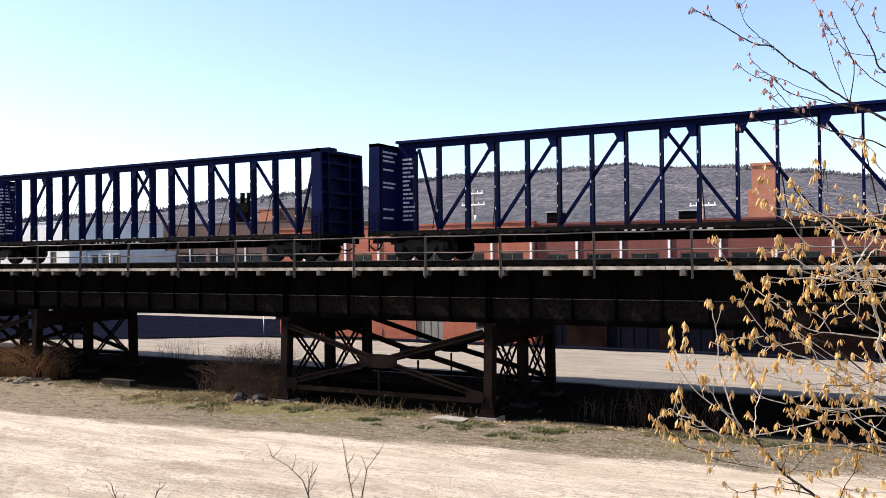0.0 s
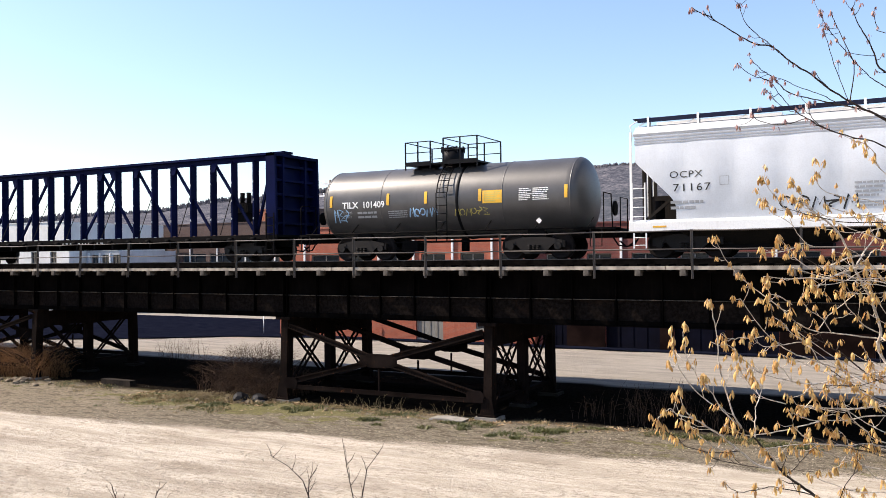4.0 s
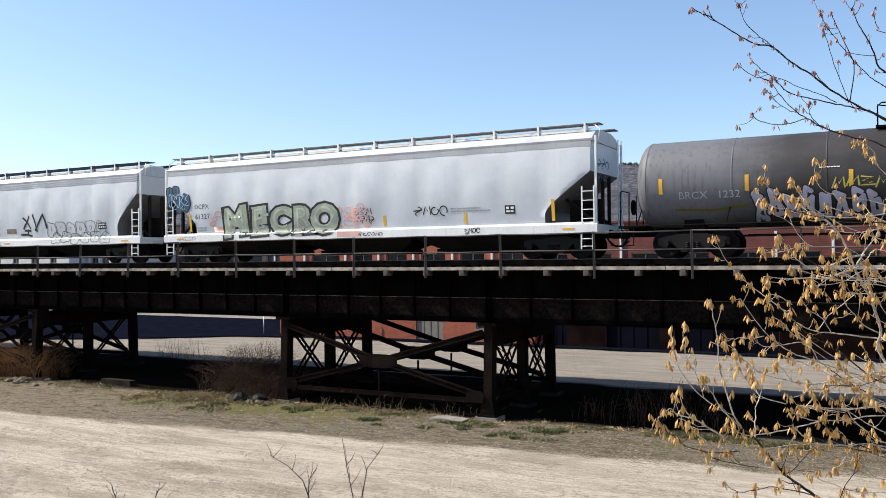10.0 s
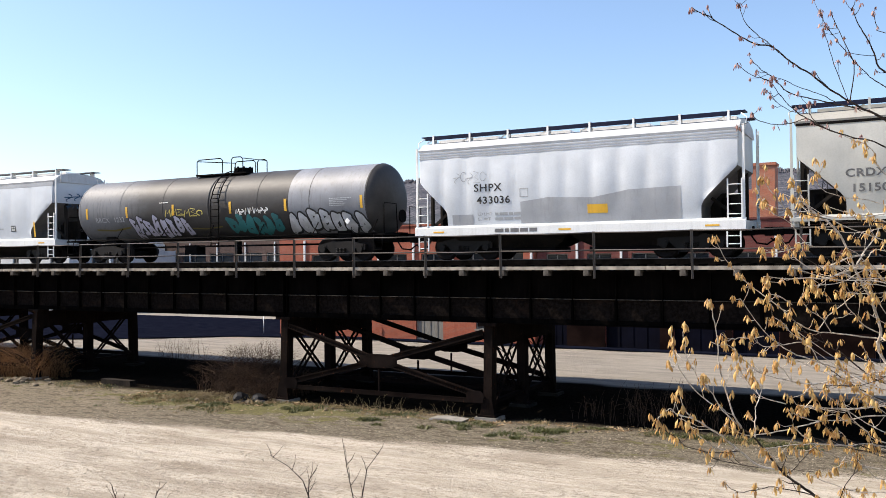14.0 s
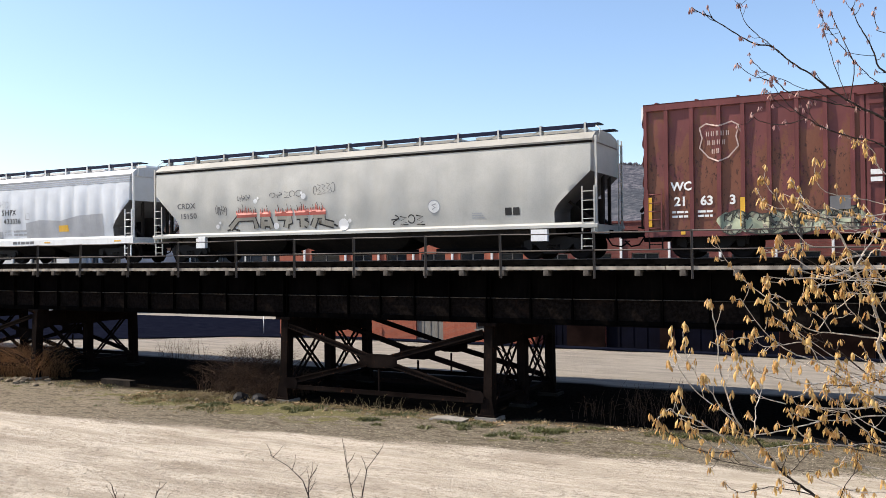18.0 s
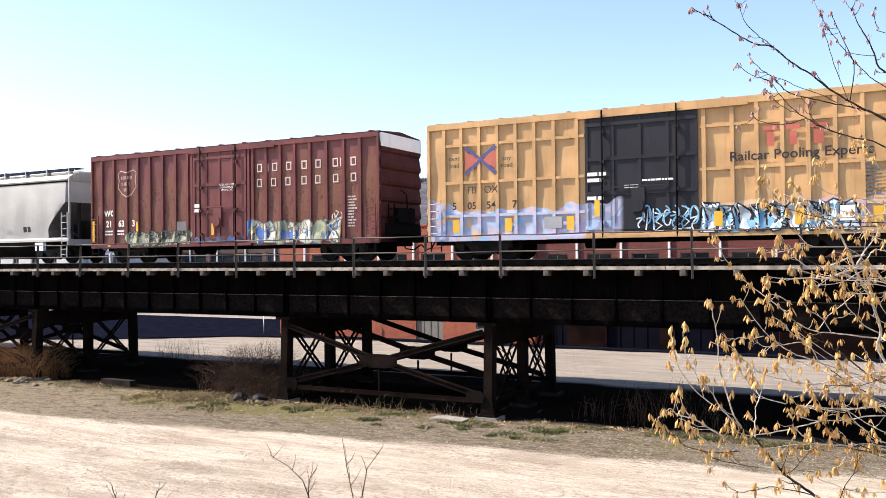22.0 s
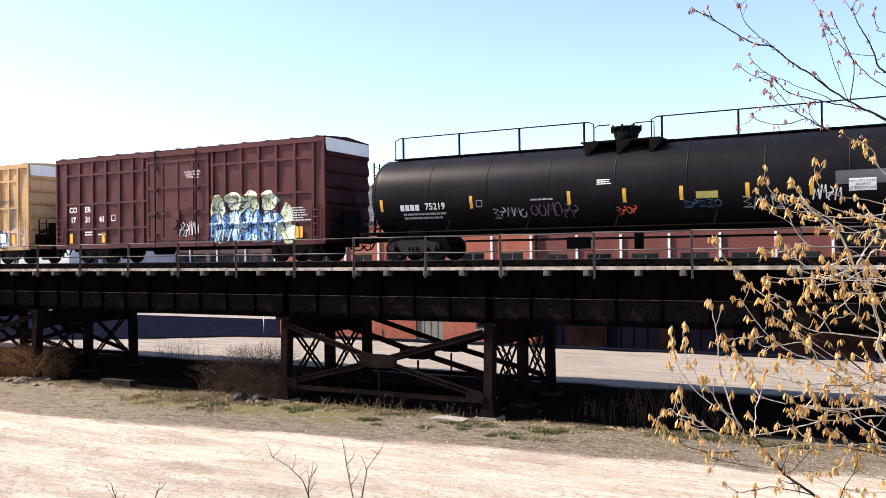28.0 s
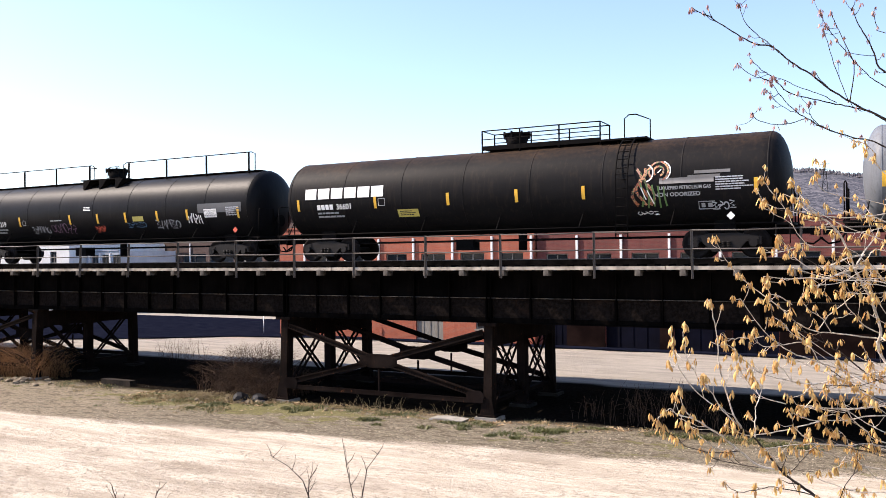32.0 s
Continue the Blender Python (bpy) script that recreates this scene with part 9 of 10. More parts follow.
def bramble(name, label, x0, x1, y0, y1, n, h, mat, seed, arch=0.5, r=0.008):
    rnd = random.Random(seed)
    m = M()
    for k in range(n):
        x, y = rnd.uniform(x0, x1), rnd.uniform(y0, y1)
        env = 0.45 + 0.55 * math.sin(math.pi * min(1, max(0, (x - x0) / (x1 - x0))))
        hh = h * env * rnd.uniform(0.5, 1.0)
        a = rnd.uniform(0, 6.283)
        z = bump_at(x, y)
        pts = [(x + math.cos(a) * arch * hh * t * t + rnd.gauss(0, 0.02), y + math.sin(a) * arch * hh * t * t + rnd.gauss(0, 0.02), z + hh * (t * (1.5 - 0.62 * arch * t) if arch > 0.6 else t)) for t in (0, 0.3, 0.6, 0.8, 1.0)]
        m.pipe(pts, r, 4, r * 0.4)
        for j in range(2):
            p = Vector(pts[rnd.randrange(1, 4)])
            q = p + Vector((rnd.gauss(0, 0.2), rnd.gauss(0, 0.2), rnd.uniform(0.0, 0.3))) * hh
            m.pipe([p, (p + q) / 2 + Vector((0, 0, 0.03)), q], r * 0.6, 3, r * 0.3)
    return single(name, m, mat, label, "brush", kind="stuff")


def boulder(x, y, s, rnd, mat, label, name="stone", flat=0.6):
    bm = bmesh.new()
    bmesh.ops.create_icosphere(bm, subdivisions=2, radius=s)
    off = rnd.uniform(0, 50)
    for v in bm.verts:
        k = 1 + 0.35 * noise.noise(v.co * (1.3 / s) + Vector((off, 0, 0)))
        v.co = Vector((v.co.x * k, v.co.y * k, v.co.z * k * flat))
    me = bpy.data.meshes.new(name)
    bm.to_mesh(me)
    bm.free()
    return tagged(part(name, me, mat, None, "", pose(x, y, bump_at(x, y) + s * flat * 0.45, 0, 0, rnd.uniform(0, 360))), label, name.replace("_", " "), name.replace("_", " ") + "s by the verge")


def build_stones():
    rnd = random.Random(8)
    for k in range(14):
        boulder(rnd.uniform(-36.5, -33.0), rnd.gauss(24.9, 0.35), rnd.uniform(0.06, 0.24), rnd, ROCK, "pale rounded field stone on the verge")
    for k in range(26):
        boulder(rnd.uniform(-24.5, -20.8), rnd.gauss(24.9, 0.45), rnd.uniform(0.05, 0.16), rnd, ROCK, "pale broken stone among dry grass")
    for k in range(14):
        boulder(rnd.uniform(-19, -6), rnd.uniform(23.6, 25.6), rnd.uniform(0.03, 0.08), rnd, ROCK, "small pale stone on the gravel")
    boulder(-21.95, 24.75, 0.32, rnd, BAG, "crumpled black plastic rubbish bag", "rubbish_bag", 0.75)
    boulder(-21.25, 25.0, 0.30, rnd, BAG, "crumpled black plastic rubbish bag", "rubbish_bag", 0.75)
    boulder(-21.75, 24.62, 0.10, rnd, BAG_WHITE, "dirty pale plastic rubbish bag on the verge", "plastic_bag", 0.6)
    boulder(-21.0, 24.85, 0.11, rnd, BAG_WHITE, "dirty pale plastic rubbish bag on the verge", "plastic_bag", 0.6)
    single("concrete_slab", M().prism([(-13.75, 0.02), (-12.55, 0.0), (-12.5, 0.13), (-13.2, 0.17), (-13.7, 0.14)], 24.55, 25.15), CONCRETE, "broken pale concrete slab on the ground", "concrete slab", at=pose(0, 0, 0))
    single("timber_baulk", M().box(-31.0, -29.2, 25.9, 26.25, -0.02, 0.26), rough_stuff("old_baulk", (0.010, 0.008, 0.006), (0.03, 0.022, 0.016), 4.0, 0.9, 0.5), "old brown timber baulk lying on dirt", "timber", at=pose(0, 0, 0))
    single("discarded_tie", M().beam((-24.2, 26.6, 0.12), (-21.7, 26.9, 0.16), 0.24, 0.2), TIE_WOOD, "old railway tie lying in brush", "railway tie", at=pose(0, 0, 0))


build_grass()
bramble("bramble_thicket", "tangled brown bramble thicket beside the trestle tower", -25.4, -20.8, 25.7, 28.0, 760, 1.9, DRY_STEM, 3, 0.9)
bramble("bramble_thicket", "low dry brambles at the tower's foot", -24.2, -20.6, 24.9, 26.2, 260, 0.75, DRY_STEM, 4, 1.0, 0.006)
bramble("russet_thicket", "russet dry brush beside the trestle", -38.5, -34.4, 25.2, 27.2, 520, 1.9, RUSSET, 5, 0.9, 0.007)
bramble("weed_stems", "dead weed stems along the shaded ground", -9.6, -4.0, 26.4, 28.2, 90, 1.5, DRY_STEM, 6, 0.25, 0.009)
bramble("weed_stems", "dead weed stems under the trestle", -19.5, -12.5, 25.0, 26.6, 50, 0.55, STRAW, 7, 0.4, 0.006)
bramble("weed_stems", "thin dry weeds at the lot's edge", -33.8, -31.0, 36.2, 39.5, 130, 0.9, DRY_STEM, 9, 0.3, 0.006)
bramble("weed_stems", "thin dry weeds beside the far tower", -36.6, -34.0, 33.5, 36.0, 50, 1.3, DRY_STEM, 10, 0.2, 0.008)
bramble("straw_litter", "flattened straw and dead stalks on the verge", -25.8, -20.6, 24.2, 25.6, 420, 0.30, STRAW, 14, 1.5, 0.010)
bramble("straw_litter", "dead stalks along the tower's foot", -20.0, -11.5, 24.8, 25.7, 110, 0.24, STRAW, 15, 1.5, 0.009)
build_stones()


def build_pebbles():
    """Loose stones and clods over the yard."""
    rnd = random.Random(91)
    m = M()
    for k in range(4500):
        y = 14.5 + 12.0 * rnd.random()
        x = rnd.uniform(-0.92 * y - 6, 0.02 * y + 1)
        if noise.noise((x * 0.5, y * 0.9, 7)) < -0.15 and rnd.random() < 0.75:
            continue
        s = 0.010 + 0.022 * rnd.random() ** 3
        z = bump_at(x, y)
        a = rnd.uniform(0, 6.3)
        c, d = math.cos(a) * s, math.sin(a) * s
        m.add([(x + c, y + d, z), (x - d, y + c, z), (x - c * 0.8, y - d * 1.1, z), (x + d, y - c, z), (x + rnd.gauss(0, 0.2) * s, y + rnd.gauss(0, 0.2) * s, z + s * rnd.uniform(0.6, 1.1))],
              [(0, 1, 4), (1, 2, 4), (2, 3, 4), (3, 0, 4)])
    for cx, cy, sx, sy, count in ((-13.8, 17.9, 1.5, 0.5, 260), (-15.8, 18.2, 1.3, 0.35, 120), (-18.2, 13.3, 1.6, 0.35, 160), (-14.8, 16.0, 1.6, 0.4, 120), (-17.5, 15.5, 1.6, 0.5, 90), (-8.0, 17.0, 1.5, 0.5, 60)):
        for k in range(count):
            x, y = rnd.gauss(cx, sx), rnd.gauss(cy, sy)
            s, z, a = rnd.uniform(0.02, 0.05), bump_at(x, y) - 0.01, rnd.uniform(0, 6.3)
            c, d = math.cos(a) * s, math.sin(a) * s
            m.add([(x + c * 1.6, y + d, z), (x - d, y + c, z), (x - c * 1.3, y - d * 1.1, z), (x + d, y - c, z), (x + rnd.gauss(0, 0.3) * s, y + rnd.gauss(0, 0.3) * s, z + s * rnd.uniform(0.5, 0.9))],
                  [(0, 1, 4), (1, 2, 4), (2, 3, 4), (3, 0, 4)])
    single("loose_gravel", m, rough_stuff("loose_stone", (0.30, 0.255, 0.195), (0.50, 0.44, 0.35), 1.5, 0.9, 0.3), "loose stones scattered over the yard", "gravel", kind="stuff")


build_pebbles()


# ---- the young tree by the camera, and twigs of the bank ----
TREE = thing("young_maple", "young tree with pale twigs and drooping tan new leaves", "tree", at=pose(0, 0, 0))
LEAF = {"tan": M(), "russet": M()}
TREE_RND = random.Random(19)


def leaf_cluster(p, size, store, rnd):
    """A drooping tassel of slender, folded young leaves on thin stalks."""
    p = Vector(p)
    for i in range(rnd.randint(4, 8)):
        a = rnd.uniform(0, 6.283)
        out = Vector((math.cos(a), math.sin(a), 0))
        side = Vector((-math.sin(a), math.cos(a), 0))
        l = size * rnd.uniform(0.55, 1.0)
        w = l * rnd.uniform(0.12, 0.21)
        top = p + out * size * rnd.uniform(0.03, 0.22) + Vector((0, 0, rnd.uniform(-0.25, 0.30) * size))
        spread = rnd.uniform(0.0, 0.55)
        mid = top + out * l * spread * 0.5 + Vector((0, 0, -l * 0.42))
        low = top + out * l * spread * 0.85 + Vector((0, 0, -l * 0.75))
        tip = top + out * l * spread + Vector((0, 0, -l))
        store.add([top, mid + side * w, mid + out * w * 0.7, mid - side * w, low + side * w * 0.75, low + out * w * 0.5, low - side * w * 0.75, tip],
                  [(0, 2, 1), (0, 3, 2), (1, 2, 5, 4), (2, 3, 6, 5), (4, 5, 7), (5, 6, 7)], True)


def limb(kind, r, *pts):
    """A limb through bends, with side twigs and leaf bunches."""
    rnd = TREE_RND
    pts = [Vector(p) for p in pts]
    path = [pts[0]]
    for i in range(len(pts) - 1):
        a, b = pts[i], pts[i + 1]
        before, after = pts[max(0, i - 1)], pts[min(len(pts) - 1, i + 2)]
        for k in range(1, 5):
            t = k / 4
            q = 0.5 * ((2 * a) + (b - before) * t + (2 * before - 5 * a + 4 * b - after) * t * t + (3 * a - before - 3 * b + after) * t ** 3)
            path.append(q + Vector((rnd.gauss(0, 0.0015), rnd.gauss(0, 0.0015), rnd.gauss(0, 0.0015))))
    mat = BARK_LIT if kind == "P" else BARK
    base = part("limb", M().pipe(path, r * 0.60, 6, max(0.0018, r * 0.20)), mat, TREE)
    total = len(path)
    leaves = LEAF["russet" if kind == "U" else "tan"]
    big = (0.024, 0.040) if kind == "U" else (0.032, 0.052)
    for i in range(3, total):
        p = path[i]
        d = (path[i] - path[i - 1]).normalized()
        if rnd.random() < (0.20 if kind == "U" else 0.40):
            out = Vector((rnd.gauss(0, 1), rnd.gauss(0, 1), rnd.gauss(0.3, 0.8))).normalized()
            ln = rnd.uniform(0.03, 0.13)
            q = p + (d * 0.8 + out * 0.7).normalized() * ln
            m = (p + q) / 2 + Vector((0, 0, -0.012))
            part("twig", M().pipe([p, m, q], max(0.0018, r * 0.26), 4, 0.0013), mat, base)
            leaf_cluster(q, rnd.uniform(*big), leaves, rnd)
        elif i > total * 0.45 and i % 4 == 0 and rnd.random() < 0.62:
            leaf_cluster(p, rnd.uniform(*big), leaves, rnd)
    leaf_cluster(path[-1], big[1] * 0.95, leaves, rnd)
    if kind != "U":
        leaf_cluster(path[-1] + Vector((0.008, 0, -0.02)), big[0], leaves, rnd)
    else:
        leaf_cluster(path[-2], big[0], leaves, rnd)


part("trunk", M().pipe([(0.46, 5.75, 1.2), (0.44, 5.72, 3.0), (0.42, 5.78, 4.2), (0.43, 5.88, 5.3), (0.41, 5.98, 6.1), (0.40, 6.1, 7.2)], 0.055, 10, 0.012), BARK, TREE)
limb("U", 0.012, (0.41, 5.85, 5.90), (-0.04, 5.98, 6.28), (-0.18, 5.84, 6.35), (-0.34, 5.76, 6.46), (-0.44, 5.61, 6.54), (-0.55, 5.57, 6.62), (-0.64, 5.45, 6.70), (-0.72, 5.37, 6.71), (-0.80, 5.30, 6.75), (-0.88, 5.19, 6.80), (-0.94, 5.10, 6.84), (-0.98, 5.03, 6.85), (-1.02, 5.00, 6.88))
limb("U", 0.005, (-0.64, 5.45, 6.70), (-0.67, 5.42, 6.73), (-0.75, 5.46, 6.81), (-0.80, 5.42, 6.88), (-0.83, 5.43, 6.99))
limb("U", 0.009, (0.41, 5.85, 5.80), (-0.05, 6.20, 6.31), (-0.22, 6.03, 6.38), (-0.33, 6.00, 6.41), (-0.45, 5.84, 6.43), (-0.57, 5.74, 6.46), (-0.63, 5.66, 6.51), (-0.67, 5.62, 6.56), (-0.73, 5.54, 6.60), (-0.77, 5.47, 6.65))
limb("U", 0.004, (-0.32, 5.94, 6.41), (-0.40, 5.85, 6.45), (-0.50, 5.71, 6.48), (-0.59, 5.61, 6.52), (-0.65, 5.54, 6.54))
limb("U", 0.009, (0.41, 5.85, 5.70), (-0.05, 5.98, 6.11), (-0.22, 5.78, 6.16), (-0.37, 5.64, 6.21), (-0.46, 5.49, 6.26), (-0.51, 5.40, 6.29), (-0.58, 5.35, 6.37), (-0.63, 5.21, 6.45))
limb("U", 0.005, (-0.46, 5.50, 6.26), (-0.54, 5.42, 6.23), (-0.61, 5.24, 6.20), (-0.69, 5.10, 6.22), (-0.71, 5.05, 6.25))
limb("U", 0.003, (-0.51, 5.42, 6.29), (-0.55, 5.36, 6.30), (-0.62, 5.36, 6.36), (-0.67, 5.30, 6.43))
limb("U", 0.003, (-0.63, 5.21, 6.45), (-0.72, 5.13, 6.48), (-0.78, 5.01, 6.53))
limb("U", 0.012, (0.41, 5.85, 6.30), (-0.04, 6.31, 6.64), (-0.10, 6.15, 6.72), (-0.14, 6.09, 6.82), (-0.19, 5.93, 6.89), (-0.22, 5.87, 6.98))
limb("U", 0.006, (-0.25, 6.09, 6.43), (-0.22, 6.06, 6.66), (-0.26, 6.01, 6.73), (-0.32, 5.96, 6.82), (-0.37, 5.82, 6.88), (-0.40, 5.78, 6.97))
limb("U", 0.005, (-0.22, 6.05, 6.67), (-0.29, 6.05, 6.85), (-0.33, 6.06, 6.95), (-0.35, 6.03, 7.02))
limb("U", 0.004, (-0.26, 6.08, 6.44), (-0.33, 6.11, 6.65), (-0.37, 6.03, 6.80), (-0.40, 6.09, 6.93), (-0.41, 6.11, 7.05))
limb("U", 0.007, (0.41, 5.85, 6.10), (-0.04, 6.31, 6.54), (-0.12, 6.28, 6.60), (-0.19, 6.15, 6.66), (-0.22, 6.10, 6.70))
limb("U", 0.005, (-0.10, 6.22, 6.74), (-0.16, 6.13, 6.73), (-0.26, 5.97, 6.73))
limb("U", 0.005, (0.41, 5.85, 6.60), (-0.04, 6.31, 6.90), (-0.09, 6.23, 6.93), (-0.11, 6.16, 7.02))
limb("U", 0.004, (-0.34, 5.70, 6.45), (-0.40, 5.64, 6.52), (-0.42, 5.54, 6.55))
limb("U", 0.004, (-0.37, 5.63, 6.21), (-0.43, 5.58, 6.26), (-0.45, 5.51, 6.31), (-0.45, 5.53, 6.36))
limb("P", 0.018, (0.41, 5.85, 4.30), (-0.07, 5.98, 4.77), (-0.09, 5.86, 4.98), (-0.14, 5.76, 5.17), (-0.21, 5.66, 5.33), (-0.29, 5.61, 5.55), (-0.37, 5.47, 5.65), (-0.44, 5.38, 5.71), (-0.48, 5.26, 5.79), (-0.52, 5.16, 5.87))
limb("P", 0.010, (-0.21, 5.67, 5.38), (-0.17, 5.74, 5.46), (-0.11, 5.83, 5.55), (-0.08, 5.85, 5.65))
limb("P", 0.008, (0.41, 5.85, 5.30), (-0.05, 5.98, 5.64), (-0.17, 5.87, 5.67), (-0.32, 5.70, 5.67), (-0.43, 5.55, 5.69), (-0.48, 5.41, 5.70))
limb("P", 0.009, (-0.17, 5.75, 5.44), (-0.26, 5.60, 5.42), (-0.37, 5.50, 5.37), (-0.45, 5.36, 5.37), (-0.52, 5.30, 5.43), (-0.56, 5.24, 5.50), (-0.59, 5.12, 5.55))
limb("P", 0.009, (-0.18, 5.68, 5.38), (-0.34, 5.45, 5.31), (-0.45, 5.29, 5.31), (-0.55, 5.14, 5.31), (-0.65, 4.98, 5.33))
limb("P", 0.004, (-0.46, 5.31, 5.51), (-0.51, 5.23, 5.59), (-0.56, 5.22, 5.71), (-0.61, 5.13, 5.79), (-0.67, 5.08, 5.89))
limb("P", 0.004, (-0.52, 5.28, 5.61), (-0.56, 5.19, 5.65), (-0.62, 5.07, 5.69), (-0.64, 4.98, 5.76))
limb("P", 0.008, (0.41, 5.85, 4.90), (-0.06, 5.98, 4.91), (-0.27, 5.78, 4.95), (-0.45, 5.62, 4.98), (-0.53, 5.47, 5.04), (-0.61, 5.25, 5.15), (-0.72, 5.16, 5.25), (-0.79, 4.98, 5.34), (-0.84, 4.83, 5.45), (-0.87, 4.75, 5.55))
limb("P", 0.009, (0.41, 5.85, 4.70), (-0.07, 5.87, 4.69), (-0.24, 5.65, 4.73), (-0.41, 5.46, 4.81), (-0.55, 5.31, 4.88), (-0.64, 5.09, 4.99), (-0.69, 4.92, 5.09), (-0.75, 4.82, 5.21))
limb("P", 0.005, (-0.49, 5.30, 4.94), (-0.58, 5.23, 4.93), (-0.65, 5.06, 4.93), (-0.69, 5.02, 4.96), (-0.70, 4.96, 5.04))
limb("P", 0.005, (-0.66, 5.04, 4.99), (-0.72, 5.00, 4.98), (-0.76, 4.90, 4.99), (-0.81, 4.82, 4.99), (-0.84, 4.77, 5.02))
limb("P", 0.010, (0.41, 5.85, 4.60), (-0.06, 5.76, 4.73), (-0.18, 5.64, 4.72), (-0.32, 5.41, 4.72), (-0.43, 5.31, 4.70), (-0.53, 5.16, 4.73), (-0.67, 5.05, 4.78), (-0.74, 4.91, 4.86), (-0.77, 4.74, 4.94), (-0.81, 4.68, 4.98))
limb("P", 0.005, (-0.55, 5.04, 4.62), (-0.67, 4.90, 4.68), (-0.73, 4.83, 4.78), (-0.76, 4.78, 4.84), (-0.76, 4.70, 4.93))
limb("P", 0.009, (0.41, 5.85, 4.40), (-0.07, 5.64, 4.49), (-0.26, 5.41, 4.49), (-0.42, 5.21, 4.51), (-0.50, 5.11, 4.55), (-0.53, 4.94, 4.61))
limb("P", 0.007, (-0.39, 5.13, 4.52), (-0.52, 5.02, 4.49), (-0.64, 4.82, 4.49), (-0.72, 4.73, 4.49), (-0.80, 4.57, 4.57))
limb("P", 0.008, (0.41, 5.85, 4.30), (-0.07, 5.65, 4.33), (-0.18, 5.51, 4.43), (-0.24, 5.40, 4.51), (-0.29, 5.36, 4.64), (-0.32, 5.28, 4.76))
limb("P", 0.008, (0.41, 5.85, 4.20), (-0.07, 5.53, 4.33), (-0.15, 5.39, 4.37), (-0.25, 5.24, 4.38), (-0.39, 5.06, 4.41), (-0.51, 4.87, 4.43), (-0.62, 4.67, 4.44))
limb("P", 0.006, (0.41, 5.85, 4.20), (-0.07, 5.53, 4.20), (-0.29, 5.32, 4.29), (-0.39, 5.15, 4.36), (-0.46, 5.00, 4.46), (-0.50, 4.84, 4.54))
limb("P", 0.007, (-0.10, 5.85, 4.96), (-0.18, 5.77, 5.01), (-0.22, 5.71, 5.07), (-0.26, 5.58, 5.13), (-0.29, 5.52, 5.23))
limb("P", 0.006, (-0.41, 5.46, 5.00), (-0.36, 5.50, 5.08), (-0.26, 5.62, 5.17), (-0.17, 5.72, 5.26), (-0.13, 5.83, 5.34))
limb("P", 0.007, (0.41, 5.85, 5.00), (-0.06, 5.98, 5.27), (-0.13, 5.82, 5.35), (-0.20, 5.70, 5.44), (-0.25, 5.53, 5.48))
limb("P", 0.006, (0.41, 5.85, 5.10), (-0.06, 5.98, 5.46), (-0.17, 5.77, 5.40), (-0.29, 5.62, 5.34), (-0.39, 5.49, 5.28), (-0.41, 5.34, 5.24))
limb("P", 0.005, (0.41, 5.85, 5.60), (-0.05, 5.98, 5.75), (-0.17, 5.81, 5.78), (-0.28, 5.64, 5.79), (-0.38, 5.52, 5.83), (-0.42, 5.44, 5.91))
limb("P", 0.006, (0.41, 5.85, 5.60), (-0.05, 6.09, 5.95), (-0.11, 5.94, 6.07), (-0.16, 5.90, 6.13), (-0.22, 5.77, 6.14))
limb("P", 0.005, (-0.42, 5.39, 5.49), (-0.47, 5.26, 5.51), (-0.52, 5.16, 5.48), (-0.58, 5.12, 5.46), (-0.65, 4.98, 5.46))
limb("P", 0.005, (-0.53, 5.22, 5.16), (-0.59, 5.16, 5.21), (-0.63, 5.06, 5.23), (-0.64, 4.99, 5.30))
limb("P", 0.005, (-0.41, 5.46, 4.81), (-0.46, 5.38, 4.92), (-0.53, 5.18, 5.00), (-0.57, 5.15, 5.06), (-0.61, 5.01, 5.10))
limb("P", 0.005, (-0.35, 5.60, 4.97), (-0.39, 5.51, 5.06), (-0.46, 5.37, 5.13), (-0.49, 5.30, 5.20))
limb("P", 0.005, (-0.13, 5.83, 5.06), (-0.11, 5.81, 5.13), (-0.15, 5.71, 5.19))
limb("P", 0.005, (-0.07, 5.64, 4.54), (-0.12, 5.57, 4.58), (-0.16, 5.48, 4.63))
limb("P", 0.005, (-0.26, 5.43, 4.47), (-0.32, 5.38, 4.52), (-0.37, 5.26, 4.53))
limb("P", 0.004, (-0.27, 5.31, 4.30), (-0.29, 5.24, 4.27), (-0.32, 5.23, 4.25))
limb("P", 0.004, (-0.43, 5.28, 4.70), (-0.49, 5.19, 4.65), (-0.53, 5.11, 4.65), (-0.55, 5.05, 4.67))
limb("P", 0.004, (-0.50, 5.13, 4.55), (-0.46, 5.13, 4.59), (-0.41, 5.12, 4.67))
limb("P", 0.004, (-0.52, 5.06, 4.74), (-0.56, 4.96, 4.83), (-0.59, 4.91, 4.84))
limb("D", 0.017, (0.41, 5.85, 3.90), (-0.28, 5.19, 4.04), (-0.39, 5.04, 4.12), (-0.47, 4.98, 4.19), (-0.54, 4.87, 4.27), (-0.62, 4.82, 4.38), (-0.67, 4.70, 4.49), (-0.72, 4.61, 4.55))
limb("P", 0.009, (-0.72, 4.61, 4.55), (-0.75, 4.57, 4.62), (-0.79, 4.55, 4.77), (-0.81, 4.51, 4.89), (-0.82, 4.52, 5.02), (-0.83, 4.48, 5.13), (-0.84, 4.43, 5.22))
limb("P", 0.007, (-0.73, 4.61, 4.56), (-0.80, 4.53, 4.65), (-0.83, 4.44, 4.74), (-0.86, 4.42, 4.78), (-0.87, 4.36, 4.84))
